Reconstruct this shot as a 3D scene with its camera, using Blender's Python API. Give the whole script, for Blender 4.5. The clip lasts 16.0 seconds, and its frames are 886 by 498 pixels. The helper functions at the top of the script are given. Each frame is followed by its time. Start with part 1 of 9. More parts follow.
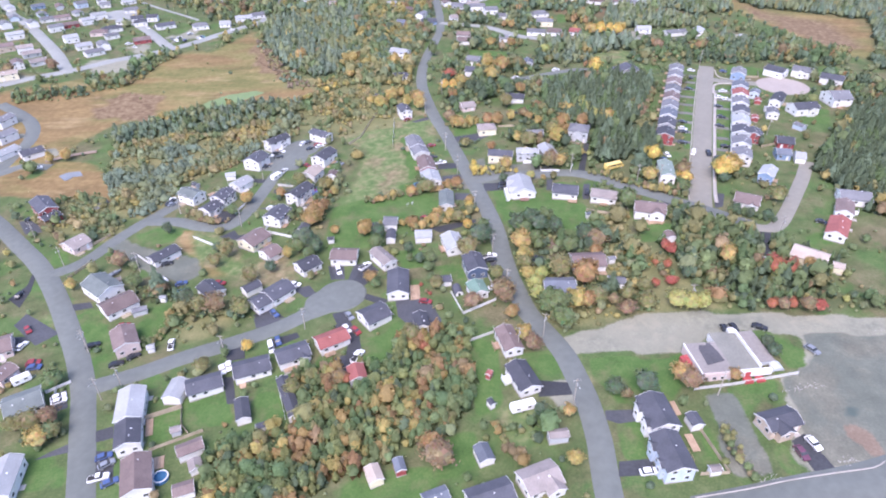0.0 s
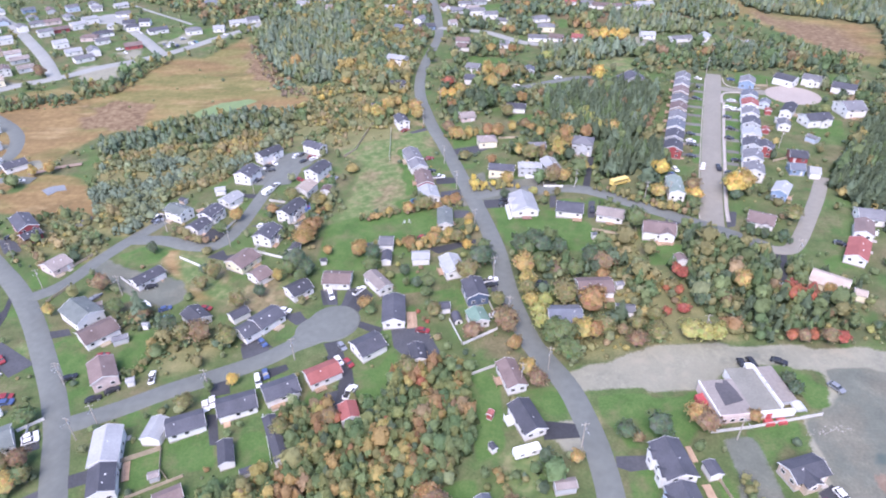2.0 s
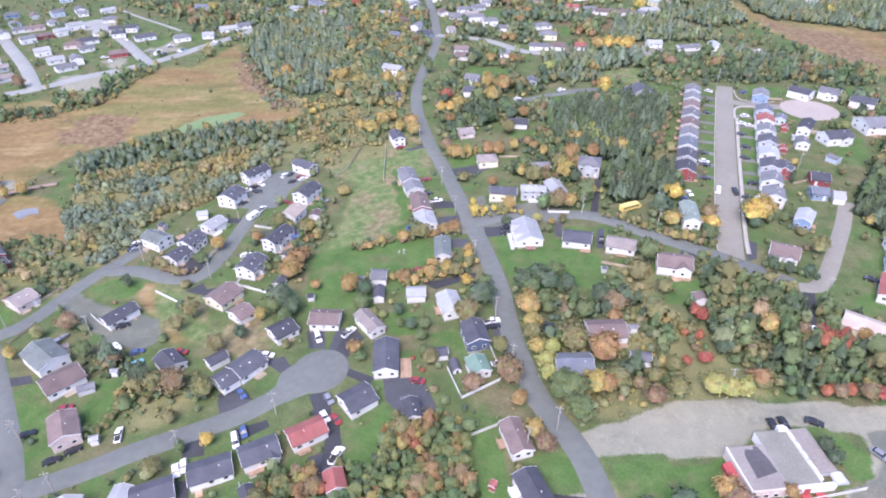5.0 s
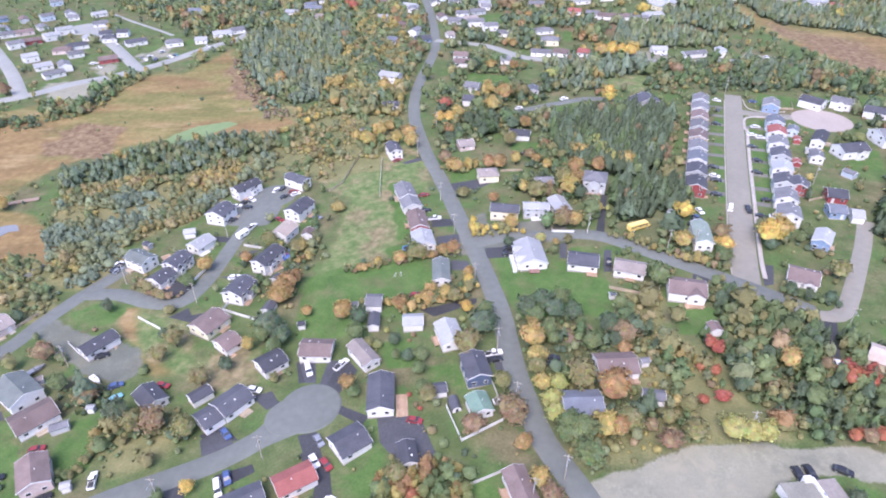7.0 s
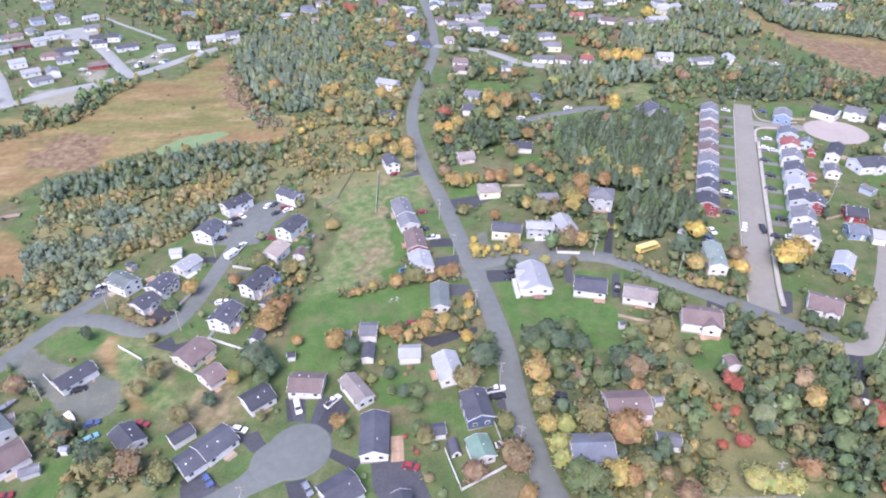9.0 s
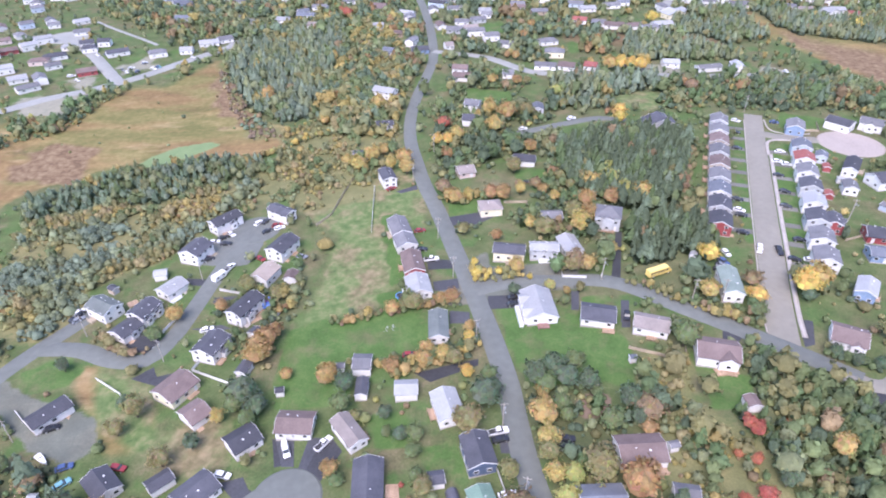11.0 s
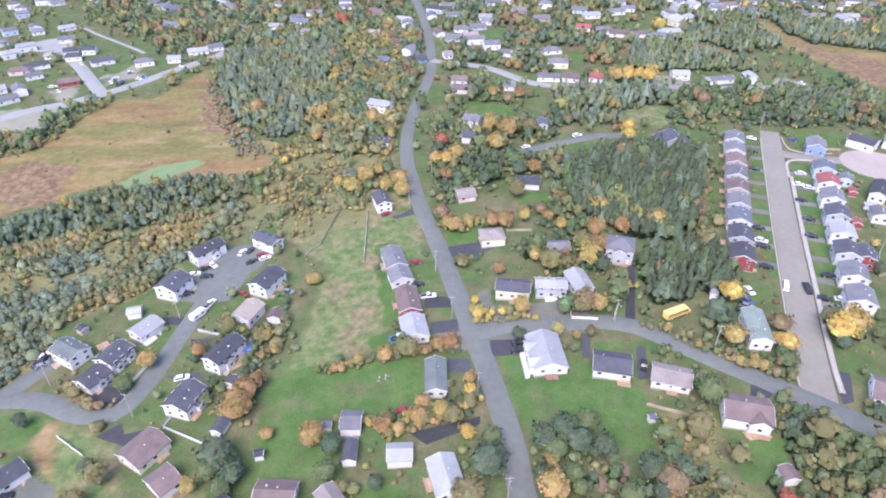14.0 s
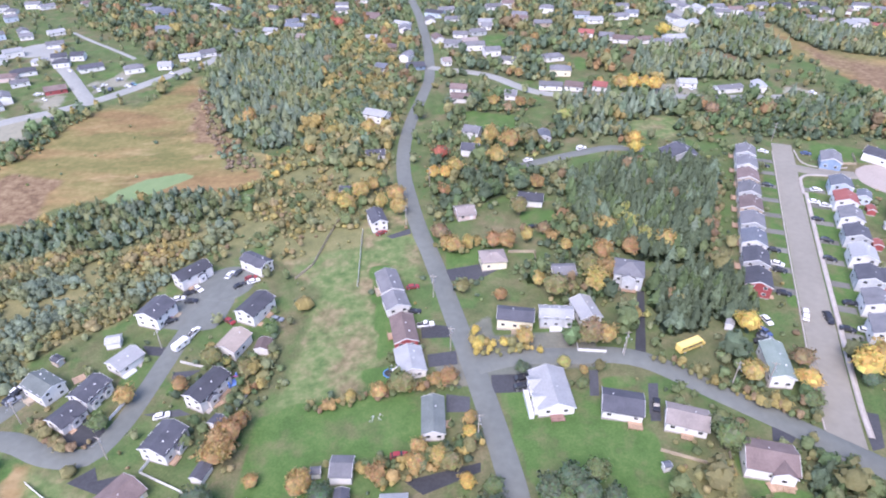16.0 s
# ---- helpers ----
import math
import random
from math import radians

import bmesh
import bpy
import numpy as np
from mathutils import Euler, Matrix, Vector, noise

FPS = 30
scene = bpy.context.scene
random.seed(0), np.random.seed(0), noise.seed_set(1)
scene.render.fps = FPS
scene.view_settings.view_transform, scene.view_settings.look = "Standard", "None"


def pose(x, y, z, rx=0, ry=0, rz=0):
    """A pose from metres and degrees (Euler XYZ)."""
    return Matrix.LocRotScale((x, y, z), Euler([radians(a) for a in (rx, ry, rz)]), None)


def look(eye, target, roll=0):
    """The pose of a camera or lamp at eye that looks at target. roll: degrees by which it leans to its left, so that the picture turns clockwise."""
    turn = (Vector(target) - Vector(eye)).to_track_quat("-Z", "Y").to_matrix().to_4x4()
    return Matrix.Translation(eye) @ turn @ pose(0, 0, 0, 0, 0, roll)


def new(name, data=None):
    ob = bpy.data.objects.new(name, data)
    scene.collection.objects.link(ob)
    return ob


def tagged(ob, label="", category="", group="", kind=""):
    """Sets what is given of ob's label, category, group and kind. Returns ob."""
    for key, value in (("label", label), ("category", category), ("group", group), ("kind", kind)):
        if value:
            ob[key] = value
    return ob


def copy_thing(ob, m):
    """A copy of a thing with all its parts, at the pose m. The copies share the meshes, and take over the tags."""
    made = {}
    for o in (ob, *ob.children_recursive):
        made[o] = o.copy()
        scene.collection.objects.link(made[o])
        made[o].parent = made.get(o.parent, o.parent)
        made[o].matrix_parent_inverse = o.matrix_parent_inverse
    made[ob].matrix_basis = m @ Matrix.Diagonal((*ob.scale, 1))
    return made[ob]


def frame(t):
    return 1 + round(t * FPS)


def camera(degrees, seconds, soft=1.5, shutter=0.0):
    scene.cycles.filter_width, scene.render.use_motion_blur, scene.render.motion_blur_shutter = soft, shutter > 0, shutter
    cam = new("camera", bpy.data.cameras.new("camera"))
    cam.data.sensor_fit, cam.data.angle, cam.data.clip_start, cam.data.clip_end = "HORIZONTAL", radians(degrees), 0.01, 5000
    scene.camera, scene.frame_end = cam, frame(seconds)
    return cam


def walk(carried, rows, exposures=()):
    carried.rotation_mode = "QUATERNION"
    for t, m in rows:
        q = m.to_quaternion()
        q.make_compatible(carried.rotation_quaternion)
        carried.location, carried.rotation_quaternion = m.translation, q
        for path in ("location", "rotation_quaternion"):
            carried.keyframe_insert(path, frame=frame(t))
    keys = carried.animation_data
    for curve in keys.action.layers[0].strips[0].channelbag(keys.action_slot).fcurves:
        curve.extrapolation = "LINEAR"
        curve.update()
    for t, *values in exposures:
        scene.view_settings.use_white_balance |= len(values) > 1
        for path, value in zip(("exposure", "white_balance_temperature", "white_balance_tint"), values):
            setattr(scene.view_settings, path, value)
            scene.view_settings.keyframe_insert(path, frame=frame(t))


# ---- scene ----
cam = camera(71.14, 16.0, soft=2.0)
walk(cam, [
    (0.0, pose(-0.02, 8.44, 127.90, 55.885, 0.103, -0.282)),
    (1.0, pose(0.21, 15.72, 127.90, 55.904, 0.093, -0.299)),
    (2.0, pose(0.43, 22.99, 128.01, 55.887, 0.072, -0.327)),
    (3.0, pose(0.61, 30.28, 128.09, 55.867, 0.046, -0.368)),
    (4.0, pose(0.77, 37.59, 128.11, 55.853, 0.021, -0.417)),
    (5.0, pose(0.91, 44.91, 128.10, 55.847, -0.001, -0.466)),
    (6.0, pose(1.05, 52.23, 128.08, 55.843, -0.018, -0.508)),
    (7.0, pose(1.21, 59.55, 128.06, 55.837, -0.030, -0.541)),
    (8.0, pose(1.39, 66.89, 128.06, 55.825, -0.041, -0.566)),
    (9.0, pose(1.58, 74.24, 128.06, 55.808, -0.052, -0.585)),
    (10.0, pose(1.77, 81.62, 128.05, 55.787, -0.066, -0.603)),
    (11.0, pose(1.95, 89.00, 128.03, 55.768, -0.082, -0.623)),
    (12.0, pose(2.13, 96.36, 128.00, 55.753, -0.101, -0.645)),
    (13.0, pose(2.32, 103.70, 127.97, 55.746, -0.120, -0.671)),
    (14.0, pose(2.51, 110.99, 127.95, 55.745, -0.137, -0.698)),
    (15.0, pose(2.75, 118.29, 127.95, 55.745, -0.152, -0.727)),
    (16.0, pose(3.04, 125.73, 127.91, 55.736, -0.168, -0.768)),
], exposures=[(0.0, 1.48, 6350, 28), (16.0, 1.48, 6350, 28)])

# ---- light: a bright overcast autumn sky ----
world = bpy.data.worlds.new("world")
scene.world = world
world.use_nodes = True
wn, wl = world.node_tree.nodes, world.node_tree.links
sky = wn.new("ShaderNodeTexSky")
sky.sky_type, sky.sun_disc = "NISHITA", False
sky.sun_elevation, sky.sun_rotation = radians(48), radians(200)
sky.air_density, sky.dust_density, sky.ozone_density = 1.0, 0.8, 1.5
wn["Background"].inputs["Strength"].default_value = 0.15
wl.new(sky.outputs["Color"], wn["Background"].inputs["Color"])
sun = new("sun", bpy.data.lights.new("sun", "SUN"))
sun.data.energy, sun.data.angle, sun.data.color = 1.9, radians(40), (1.0, 0.96, 0.90)
sun.matrix_world = look((-60, -160, 250), (0, 0, 0))
sun.rotation_euler = sun.matrix_world.to_euler()

rng = np.random.default_rng(7)

# ---- the lie of the land ----
TERRAIN = (-4.232, 14.860, -2.055, -3.513, 1.574, -2.937, 0.646, 1.371)


def land(x, y):
    u, v = np.tanh(np.asarray(x) / 160), np.tanh((np.asarray(y) - 250) / 300)
    c = TERRAIN
    return c[0] + c[1] * u + c[2] * u * u + c[3] * u**3 + c[4] * v + c[5] * u * v + c[6] * v * v + c[7] * u * u * v


# ---- materials ----
def material(name, dark, light, size=1.0, rough=0.8, bump=0.15, metal=0.0, vary=0.0, fleck=None, fleck_at=0.62):
    """A surface that runs between two colours at two scales, with fine relief and a little change from thing to thing."""
    m = bpy.data.materials.new(name)
    m.use_nodes = True
    n, l = m.node_tree.nodes, m.node_tree.links
    bsdf = n["Principled BSDF"]
    bsdf.inputs["Roughness"].default_value, bsdf.inputs["Metallic"].default_value = rough, metal
    place = n.new("ShaderNodeNewGeometry")
    big, small = n.new("ShaderNodeTexNoise"), n.new("ShaderNodeTexNoise")
    for tex, scale, detail in ((big, 0.35 / size, 4), (small, 4.0 / size, 6)):
        tex.inputs["Scale"].default_value, tex.inputs["Detail"].default_value = scale, detail
        l.new(place.outputs["Position"], tex.inputs["Vector"])
    half = n.new("ShaderNodeMix")
    half.data_type = "FLOAT"
    half.inputs[0].default_value = 0.5
    l.new(big.outputs["Fac"], half.inputs[2])
    l.new(small.outputs["Fac"], half.inputs[3])
    ramp = n.new("ShaderNodeValToRGB")
    ramp.color_ramp.elements[0].position, ramp.color_ramp.elements[1].position = 0.36, 0.64
    ramp.color_ramp.elements[0].color, ramp.color_ramp.elements[1].color = (*dark, 1), (*light, 1)
    if fleck:
        e = ramp.color_ramp.elements.new(fleck_at)
        e.color = (*light, 1)
        ramp.color_ramp.elements[2].color = (*fleck, 1)
        ramp.color_ramp.elements[2].position = fleck_at + 0.08
    l.new(half.outputs[0], ramp.inputs["Fac"])
    colour = ramp.outputs["Color"]
    if vary:
        info, hsv, span = n.new("ShaderNodeObjectInfo"), n.new("ShaderNodeHueSaturation"), n.new("ShaderNodeMapRange")
        span.inputs["To Min"].default_value, span.inputs["To Max"].default_value = 1 - vary, 1 + vary
        l.new(info.outputs["Random"], span.inputs["Value"])
        l.new(span.outputs["Result"], hsv.inputs["Value"])
        l.new(colour, hsv.inputs["Color"])
        colour = hsv.outputs["Color"]
    l.new(colour, bsdf.inputs["Base Color"])
    if bump:
        b = n.new("ShaderNodeBump")
        b.inputs["Strength"].default_value, b.inputs["Distance"].default_value = bump, 0.05 * size
        l.new(small.outputs["Fac"], b.inputs["Height"])
        l.new(b.outputs["Normal"], bsdf.inputs["Normal"])
    return m


def foliage(name, gain=1.0):
    """Leaves: the colour of each crown comes from its mesh, broken up by a fine noise."""
    m = bpy.data.materials.new(name)
    m.use_nodes = True
    n, l = m.node_tree.nodes, m.node_tree.links
    bsdf = n["Principled BSDF"]
    bsdf.inputs["Roughness"].default_value = 0.75
    bsdf.inputs["Specular IOR Level"].default_value = 0.2
    tint, place, tex = n.new("ShaderNodeAttribute"), n.new("ShaderNodeNewGeometry"), n.new("ShaderNodeTexNoise")
    tint.attribute_name = "tint"
    tex.inputs["Scale"].default_value, tex.inputs["Detail"].default_value, tex.inputs["Roughness"].default_value = 1.3, 7, 0.68
    l.new(place.outputs["Position"], tex.inputs["Vector"])
    span, hsv, info, turn = n.new("ShaderNodeMapRange"), n.new("ShaderNodeHueSaturation"), n.new("ShaderNodeObjectInfo"), n.new("ShaderNodeMapRange")
    span.inputs["From Min"].default_value, span.inputs["From Max"].default_value = 0.3, 0.7
    span.inputs["To Min"].default_value, span.inputs["To Max"].default_value = 0.82 * gain, 1.2 * gain
    turn.inputs["To Min"].default_value, turn.inputs["To Max"].default_value = 0.485, 0.515
    l.new(tex.outputs["Fac"], span.inputs["Value"])
    l.new(span.outputs["Result"], hsv.inputs["Value"])
    l.new(info.outputs["Random"], turn.inputs["Value"])
    l.new(turn.outputs["Result"], hsv.inputs["Hue"])
    l.new(tint.outputs["Color"], hsv.inputs["Color"])
    l.new(hsv.outputs["Color"], bsdf.inputs["Base Color"])
    clump, relief = n.new("ShaderNodeTexNoise"), n.new("ShaderNodeBump")
    clump.inputs["Scale"].default_value, clump.inputs["Detail"].default_value = 2.2, 4
    relief.inputs["Strength"].default_value, relief.inputs["Distance"].default_value = 0.65, 0.5
    l.new(place.outputs["Position"], clump.inputs["Vector"])
    l.new(clump.outputs["Fac"], relief.inputs["Height"])
    l.new(relief.outputs["Normal"], bsdf.inputs["Normal"])
    thin, both = n.new("ShaderNodeBsdfTranslucent"), n.new("ShaderNodeMixShader")
    both.inputs["Fac"].default_value = 0.45
    l.new(hsv.outputs["Color"], thin.inputs["Color"])
    l.new(bsdf.outputs["BSDF"], both.inputs[1])
    l.new(thin.outputs["BSDF"], both.inputs[2])
    l.new(both.outputs["Shader"], n["Material Output"].inputs["Surface"])
    return m


ROOF = {
    "navy": material("slate blue shingles", (0.043, 0.046, 0.058), (0.074, 0.077, 0.094), 1.2, 0.85, 0.3, vary=0.25),
    "slate": material("blue grey shingles", (0.085, 0.098, 0.122), (0.135, 0.152, 0.182), 1.2, 0.85, 0.3, vary=0.2),
    "grey": material("grey shingles", (0.105, 0.108, 0.12), (0.165, 0.168, 0.182), 1.2, 0.85, 0.3, vary=0.2),
    "lightgrey": material("pale grey shingles", (0.225, 0.238, 0.247), (0.305, 0.318, 0.328), 1.2, 0.8, 0.3, vary=0.15),
    "brown": material("brown shingles", (0.112, 0.082, 0.078), (0.18, 0.136, 0.128), 1.2, 0.85, 0.3, vary=0.2),
    "taupe": material("taupe shingles", (0.17, 0.148, 0.14), (0.26, 0.228, 0.215), 1.2, 0.85, 0.3, vary=0.2),
    "tan": material("tan shingles", (0.28, 0.235, 0.2), (0.4, 0.34, 0.295), 1.2, 0.85, 0.3, vary=0.15),
    "green": material("grey green shingles", (0.095, 0.115, 0.112), (0.155, 0.178, 0.172), 1.2, 0.85, 0.3, vary=0.15),
    "darkgreen": material("green shingles", (0.135, 0.18, 0.16), (0.205, 0.255, 0.232), 1.2, 0.85, 0.3, vary=0.1),
    "seagreen": material("sea green shingles", (0.095, 0.165, 0.13), (0.155, 0.24, 0.195), 1.2, 0.85, 0.3, vary=0.1),
    "red": material("red shingles", (0.2, 0.062, 0.055), (0.29, 0.1, 0.09), 1.2, 0.85, 0.3, vary=0.15),
    "metal": material("pale metal roofing", (0.25, 0.258, 0.266), (0.335, 0.343, 0.35), 2.0, 0.45, 0.1, vary=0.08),
}
WALL = {
    "white": material("white siding", (0.60, 0.595, 0.585), (0.74, 0.735, 0.72), 2.0, 0.6, 0.1, vary=0.06),
    "cream": material("cream siding", (0.62, 0.56, 0.40), (0.76, 0.70, 0.53), 2.0, 0.6, 0.1, vary=0.06),
    "pink": material("pinkish siding", (0.50, 0.40, 0.38), (0.64, 0.53, 0.50), 2.0, 0.6, 0.1, vary=0.08),
    "tan": material("tan siding", (0.36, 0.28, 0.22), (0.50, 0.41, 0.33), 2.0, 0.6, 0.1, vary=0.08),
    "grey": material("grey siding", (0.34, 0.36, 0.38), (0.48, 0.50, 0.52), 2.0, 0.6, 0.1, vary=0.1),
    "blue": material("blue grey siding", (0.15, 0.22, 0.33), (0.24, 0.33, 0.46), 2.0, 0.6, 0.1, vary=0.1),
    "navyblue": material("dark blue siding", (0.055, 0.08, 0.135), (0.09, 0.125, 0.195), 2.0, 0.6, 0.1, vary=0.1),
    "lightblue": material("pale blue siding", (0.36, 0.43, 0.52), (0.50, 0.57, 0.65), 2.0, 0.6, 0.1, vary=0.1),
    "red": material("barn red siding", (0.24, 0.045, 0.048), (0.33, 0.075, 0.075), 2.0, 0.6, 0.1, vary=0.1),
}
TRIM = material("white trim", (0.60, 0.605, 0.61), (0.74, 0.74, 0.74), 2.0, 0.5, 0.0)
CONCRETE = material("concrete", (0.30, 0.275, 0.25), (0.42, 0.39, 0.36), 1.5, 0.9, 0.3)
GLASS = material("window glass", (0.025, 0.03, 0.035), (0.06, 0.065, 0.07), 3.0, 0.12, 0.0)
WOOD = material("weathered deck wood", (0.30, 0.20, 0.13), (0.46, 0.33, 0.23), 1.0, 0.8, 0.3, vary=0.15)
FENCE_WOOD = material("grey brown fence wood", (0.28, 0.23, 0.17), (0.45, 0.38, 0.28), 1.0, 0.85, 0.3)
FENCE_GREY = material("pale grey fence", (0.40, 0.40, 0.39), (0.56, 0.55, 0.53), 1.0, 0.85, 0.2)
ASPHALT = material("worn asphalt", (0.111, 0.123, 0.113), (0.143, 0.157, 0.144), 9.0, 0.9, 0.15)
DIRT = material("brown dirt", (0.20, 0.145, 0.11), (0.31, 0.24, 0.19), 2.0, 0.95, 0.3)
PALE_ROAD = material("pinkish chip seal", (0.191, 0.182, 0.154), (0.229, 0.219, 0.185), 9.0, 0.9, 0.15)
GREY_ROAD = material("pale grey asphalt", (0.210, 0.220, 0.208), (0.277, 0.287, 0.268), 6.0, 0.9, 0.25)
RED_DECK = material("red-brown deck stain", (0.20, 0.11, 0.09), (0.32, 0.20, 0.17), 0.6, 0.9, 0.4)
BLACKTOP = material("dark driveway asphalt", (0.034, 0.036, 0.042), (0.058, 0.061, 0.069), 3.0, 0.85, 0.25, vary=0.3)
WORN_DRIVE = material("worn grey driveway", (0.119, 0.121, 0.109), (0.167, 0.168, 0.152), 4.0, 0.9, 0.2, vary=0.2)
PINK_GRAVEL = material("pinkish crushed stone", (0.28, 0.245, 0.22), (0.36, 0.315, 0.285), 4.0, 0.95, 0.25)
POLE = material("weathered pole wood", (0.28, 0.25, 0.22), (0.42, 0.39, 0.35), 1.0, 0.85, 0.2)
STEEL = material("galvanised steel", (0.45, 0.46, 0.47), (0.6, 0.6, 0.61), 1.0, 0.4, 0.0, 0.8)
BARK = material("bark", (0.05, 0.04, 0.03), (0.11, 0.09, 0.07), 0.6, 0.9, 0.5)
TYRE = material("tyre rubber", (0.02, 0.02, 0.02), (0.04, 0.04, 0.04), 1.0, 0.8, 0.0)
LEAF = foliage("leaves", 1.09)
PAINT = {k: material(k + " car paint", tuple(0.85 * c for c in v), v, 3.0, 0.25, 0.0) for k, v in {
    "white": (0.80, 0.81, 0.82), "black": (0.03, 0.032, 0.04), "grey": (0.22, 0.24, 0.27), "red": (0.27, 0.045, 0.05),
    "blue": (0.07, 0.11, 0.24), "teal": (0.17, 0.38, 0.45), "plum": (0.14, 0.06, 0.09), "yellow": (0.80, 0.60, 0.20)}.items()}


# ---- building helpers ----
def link_mesh(name, bm, mats):
    me = bpy.data.meshes.new(name)
    bmesh.ops.recalc_face_normals(bm, faces=bm.faces)
    bm.to_mesh(me)
    bm.free()
    for m in mats if isinstance(mats, (list, tuple)) else [mats]:
        me.materials.append(m)
    return me


def part(name, bm, mat, parent, label=""):
    """One mesh under a thing or under a part."""
    ob = new(name, link_mesh(name, bm, mat) if isinstance(bm, bmesh.types.BMesh) else bm)
    ob.parent = parent
    return tagged(ob, label)


def box(bm, x0, y0, z0, x1, y1, z1, bevel=0.0):
    vs = [bm.verts.new(p) for p in ((x0, y0, z0), (x1, y0, z0), (x1, y1, z0), (x0, y1, z0), (x0, y0, z1), (x1, y0, z1), (x1, y1, z1), (x0, y1, z1))]
    fs = [bm.faces.new([vs[i] for i in f]) for f in ((3, 2, 1, 0), (4, 5, 6, 7), (0, 1, 5, 4), (1, 2, 6, 5), (2, 3, 7, 6), (3, 0, 4, 7))]
    if bevel:
        bmesh.ops.bevel(bm, geom=list({e for f in fs for e in f.edges}), offset=bevel, segments=2, affect="EDGES", profile=0.6)
    return bm


def boxed(*a, bevel=0.0):
    return box(bmesh.new(), *a, bevel=bevel)


def extrude_profile(bm, profile, y0, y1):
    """A profile in x and z, drawn out along y."""
    a, b = [bm.verts.new((x, y0, z)) for x, z in profile], [bm.verts.new((x, y1, z)) for x, z in profile]
    n = len(profile)
    bm.faces.new(a)
    bm.faces.new(b[::-1])
    for i in range(n):
        bm.faces.new((a[i], b[i], b[(i + 1) % n], a[(i + 1) % n]))
    return bm


def tube(bm, a, b, ra, rb, sides=8):
    """A tapered round bar from a to b."""
    a, b = Vector(a), Vector(b)
    q = (b - a).to_track_quat("Z", "Y")
    rings = []
    for p, r in ((a, ra), (b, rb)):
        rings.append([bm.verts.new(p + q @ Vector((r * math.cos(t), r * math.sin(t), 0))) for t in (2 * math.pi * i / sides for i in range(sides))])
    for i in range(sides):
        bm.faces.new((rings[0][i], rings[0][(i + 1) % sides], rings[1][(i + 1) % sides], rings[1][i]))
    bm.faces.new(rings[0][::-1])
    bm.faces.new(rings[1])
    return bm


def outward(quads, mid, spread=0.5, inner=(0, 0)):
    """Quads turned to face away from the middle of their crown, and a soft normal for each corner."""
    gen = np.random.default_rng(len(quads))
    away = quads.mean(1) - mid
    away /= np.linalg.norm(away, axis=1)[:, None] + 1e-9
    face = np.cross(quads[:, 2] - quads[:, 0], quads[:, 3] - quads[:, 1])
    face /= np.linalg.norm(face, axis=1)[:, None] + 1e-9
    wrong = (face * away).sum(1) < 0
    quads = np.where(wrong[:, None, None], quads[:, ::-1], quads)
    face[wrong] *= -1
    soft = away + 0.35 * face + gen.normal(0, spread * 0.5, away.shape) + (0, 0, 0.6)
    soft /= np.linalg.norm(soft, axis=1)[:, None]
    soft = np.repeat(soft[:, None], 4, 1)
    a, b = inner
    round_of = quads[a:b] - mid + (0, 0, 0.12)
    soft[a:b] = round_of / (np.linalg.norm(round_of, axis=2)[..., None] + 1e-9)
    return quads, soft


def quads_mesh(name, verts, mats, tint=None, face_mat=None, normals=None):
    """A mesh of loose quads from an array of corners."""
    verts = np.asarray(verts, np.float32).reshape(-1, 3)
    me, count = bpy.data.meshes.new(name), len(verts) // 4
    me.vertices.add(len(verts))
    me.vertices.foreach_set("co", verts.ravel())
    me.loops.add(len(verts))
    me.loops.foreach_set("vertex_index", np.arange(len(verts), dtype=np.int32))
    me.polygons.add(count)
    me.polygons.foreach_set("loop_start", np.arange(0, len(verts), 4, dtype=np.int32))
    if face_mat is not None:
        me.polygons.foreach_set("material_index", np.asarray(face_mat, np.int32))
    if tint is not None:
        layer = me.color_attributes.new("tint", "FLOAT_COLOR", "POINT")
        layer.data.foreach_set("color", np.c_[tint, np.ones(len(tint))].astype(np.float32).ravel())
    for m in mats:
        me.materials.append(m)
    me.update(calc_edges=True)
    if normals is not None:
        me.normals_split_custom_set_from_vertices(np.asarray(normals, np.float32).reshape(-1, 3))
    return me


def inside(px, py, poly):
    """Which of the points lie in the polygon."""
    poly = np.asarray(poly, float)
    hit = np.zeros(np.shape(px), bool)
    for (x0, y0), (x1, y1) in zip(poly, np.roll(poly, -1, 0)):
        if y0 == y1:
            continue
        hit ^= ((y0 > py) != (y1 > py)) & (px < (x1 - x0) * (py - y0) / (y1 - y0) + x0)
    return hit


# ---- land cover ----
AREAS = {}


def area(kind, poly):
    AREAS.setdefault(kind, []).append(poly)


area("lawn", [(-47, 242), (-37, 247), (-18, 248), (-3, 251), (-1, 235), (-2, 228), (-16, 227), (-28, 227), (-38, 220), (-46, 224)])
area("lawn", [(21, 244), (28, 244), (40, 245), (44, 235), (55, 230), (59, 223), (58, 214), (52, 210), (28, 211), (26, 217), (23, 233)])
area("lawn", [(76, 224), (82, 222), (86, 214), (84, 208), (76, 209)])
area("lawn", [(43, 142), (64, 139), (71, 141), (67, 128), (60, 122), (48, 124), (43, 132)])
area("lawn", [(96, 149), (103, 148), (105, 136), (101, 133), (96, 133), (97, 140)])
area("lawn", [(8, 153), (16, 155), (17, 133), (18, 125), (10, 121), (8, 141)])
area("lawn", [(-76, 132), (-64, 137), (-59, 126), (-71, 123)])
area("lawn", [(-85, 130), (-76, 133), (-72, 123), (-80, 119)])
area("lawn", [(-26, 157), (-15, 158), (-16, 143), (-24, 146)])
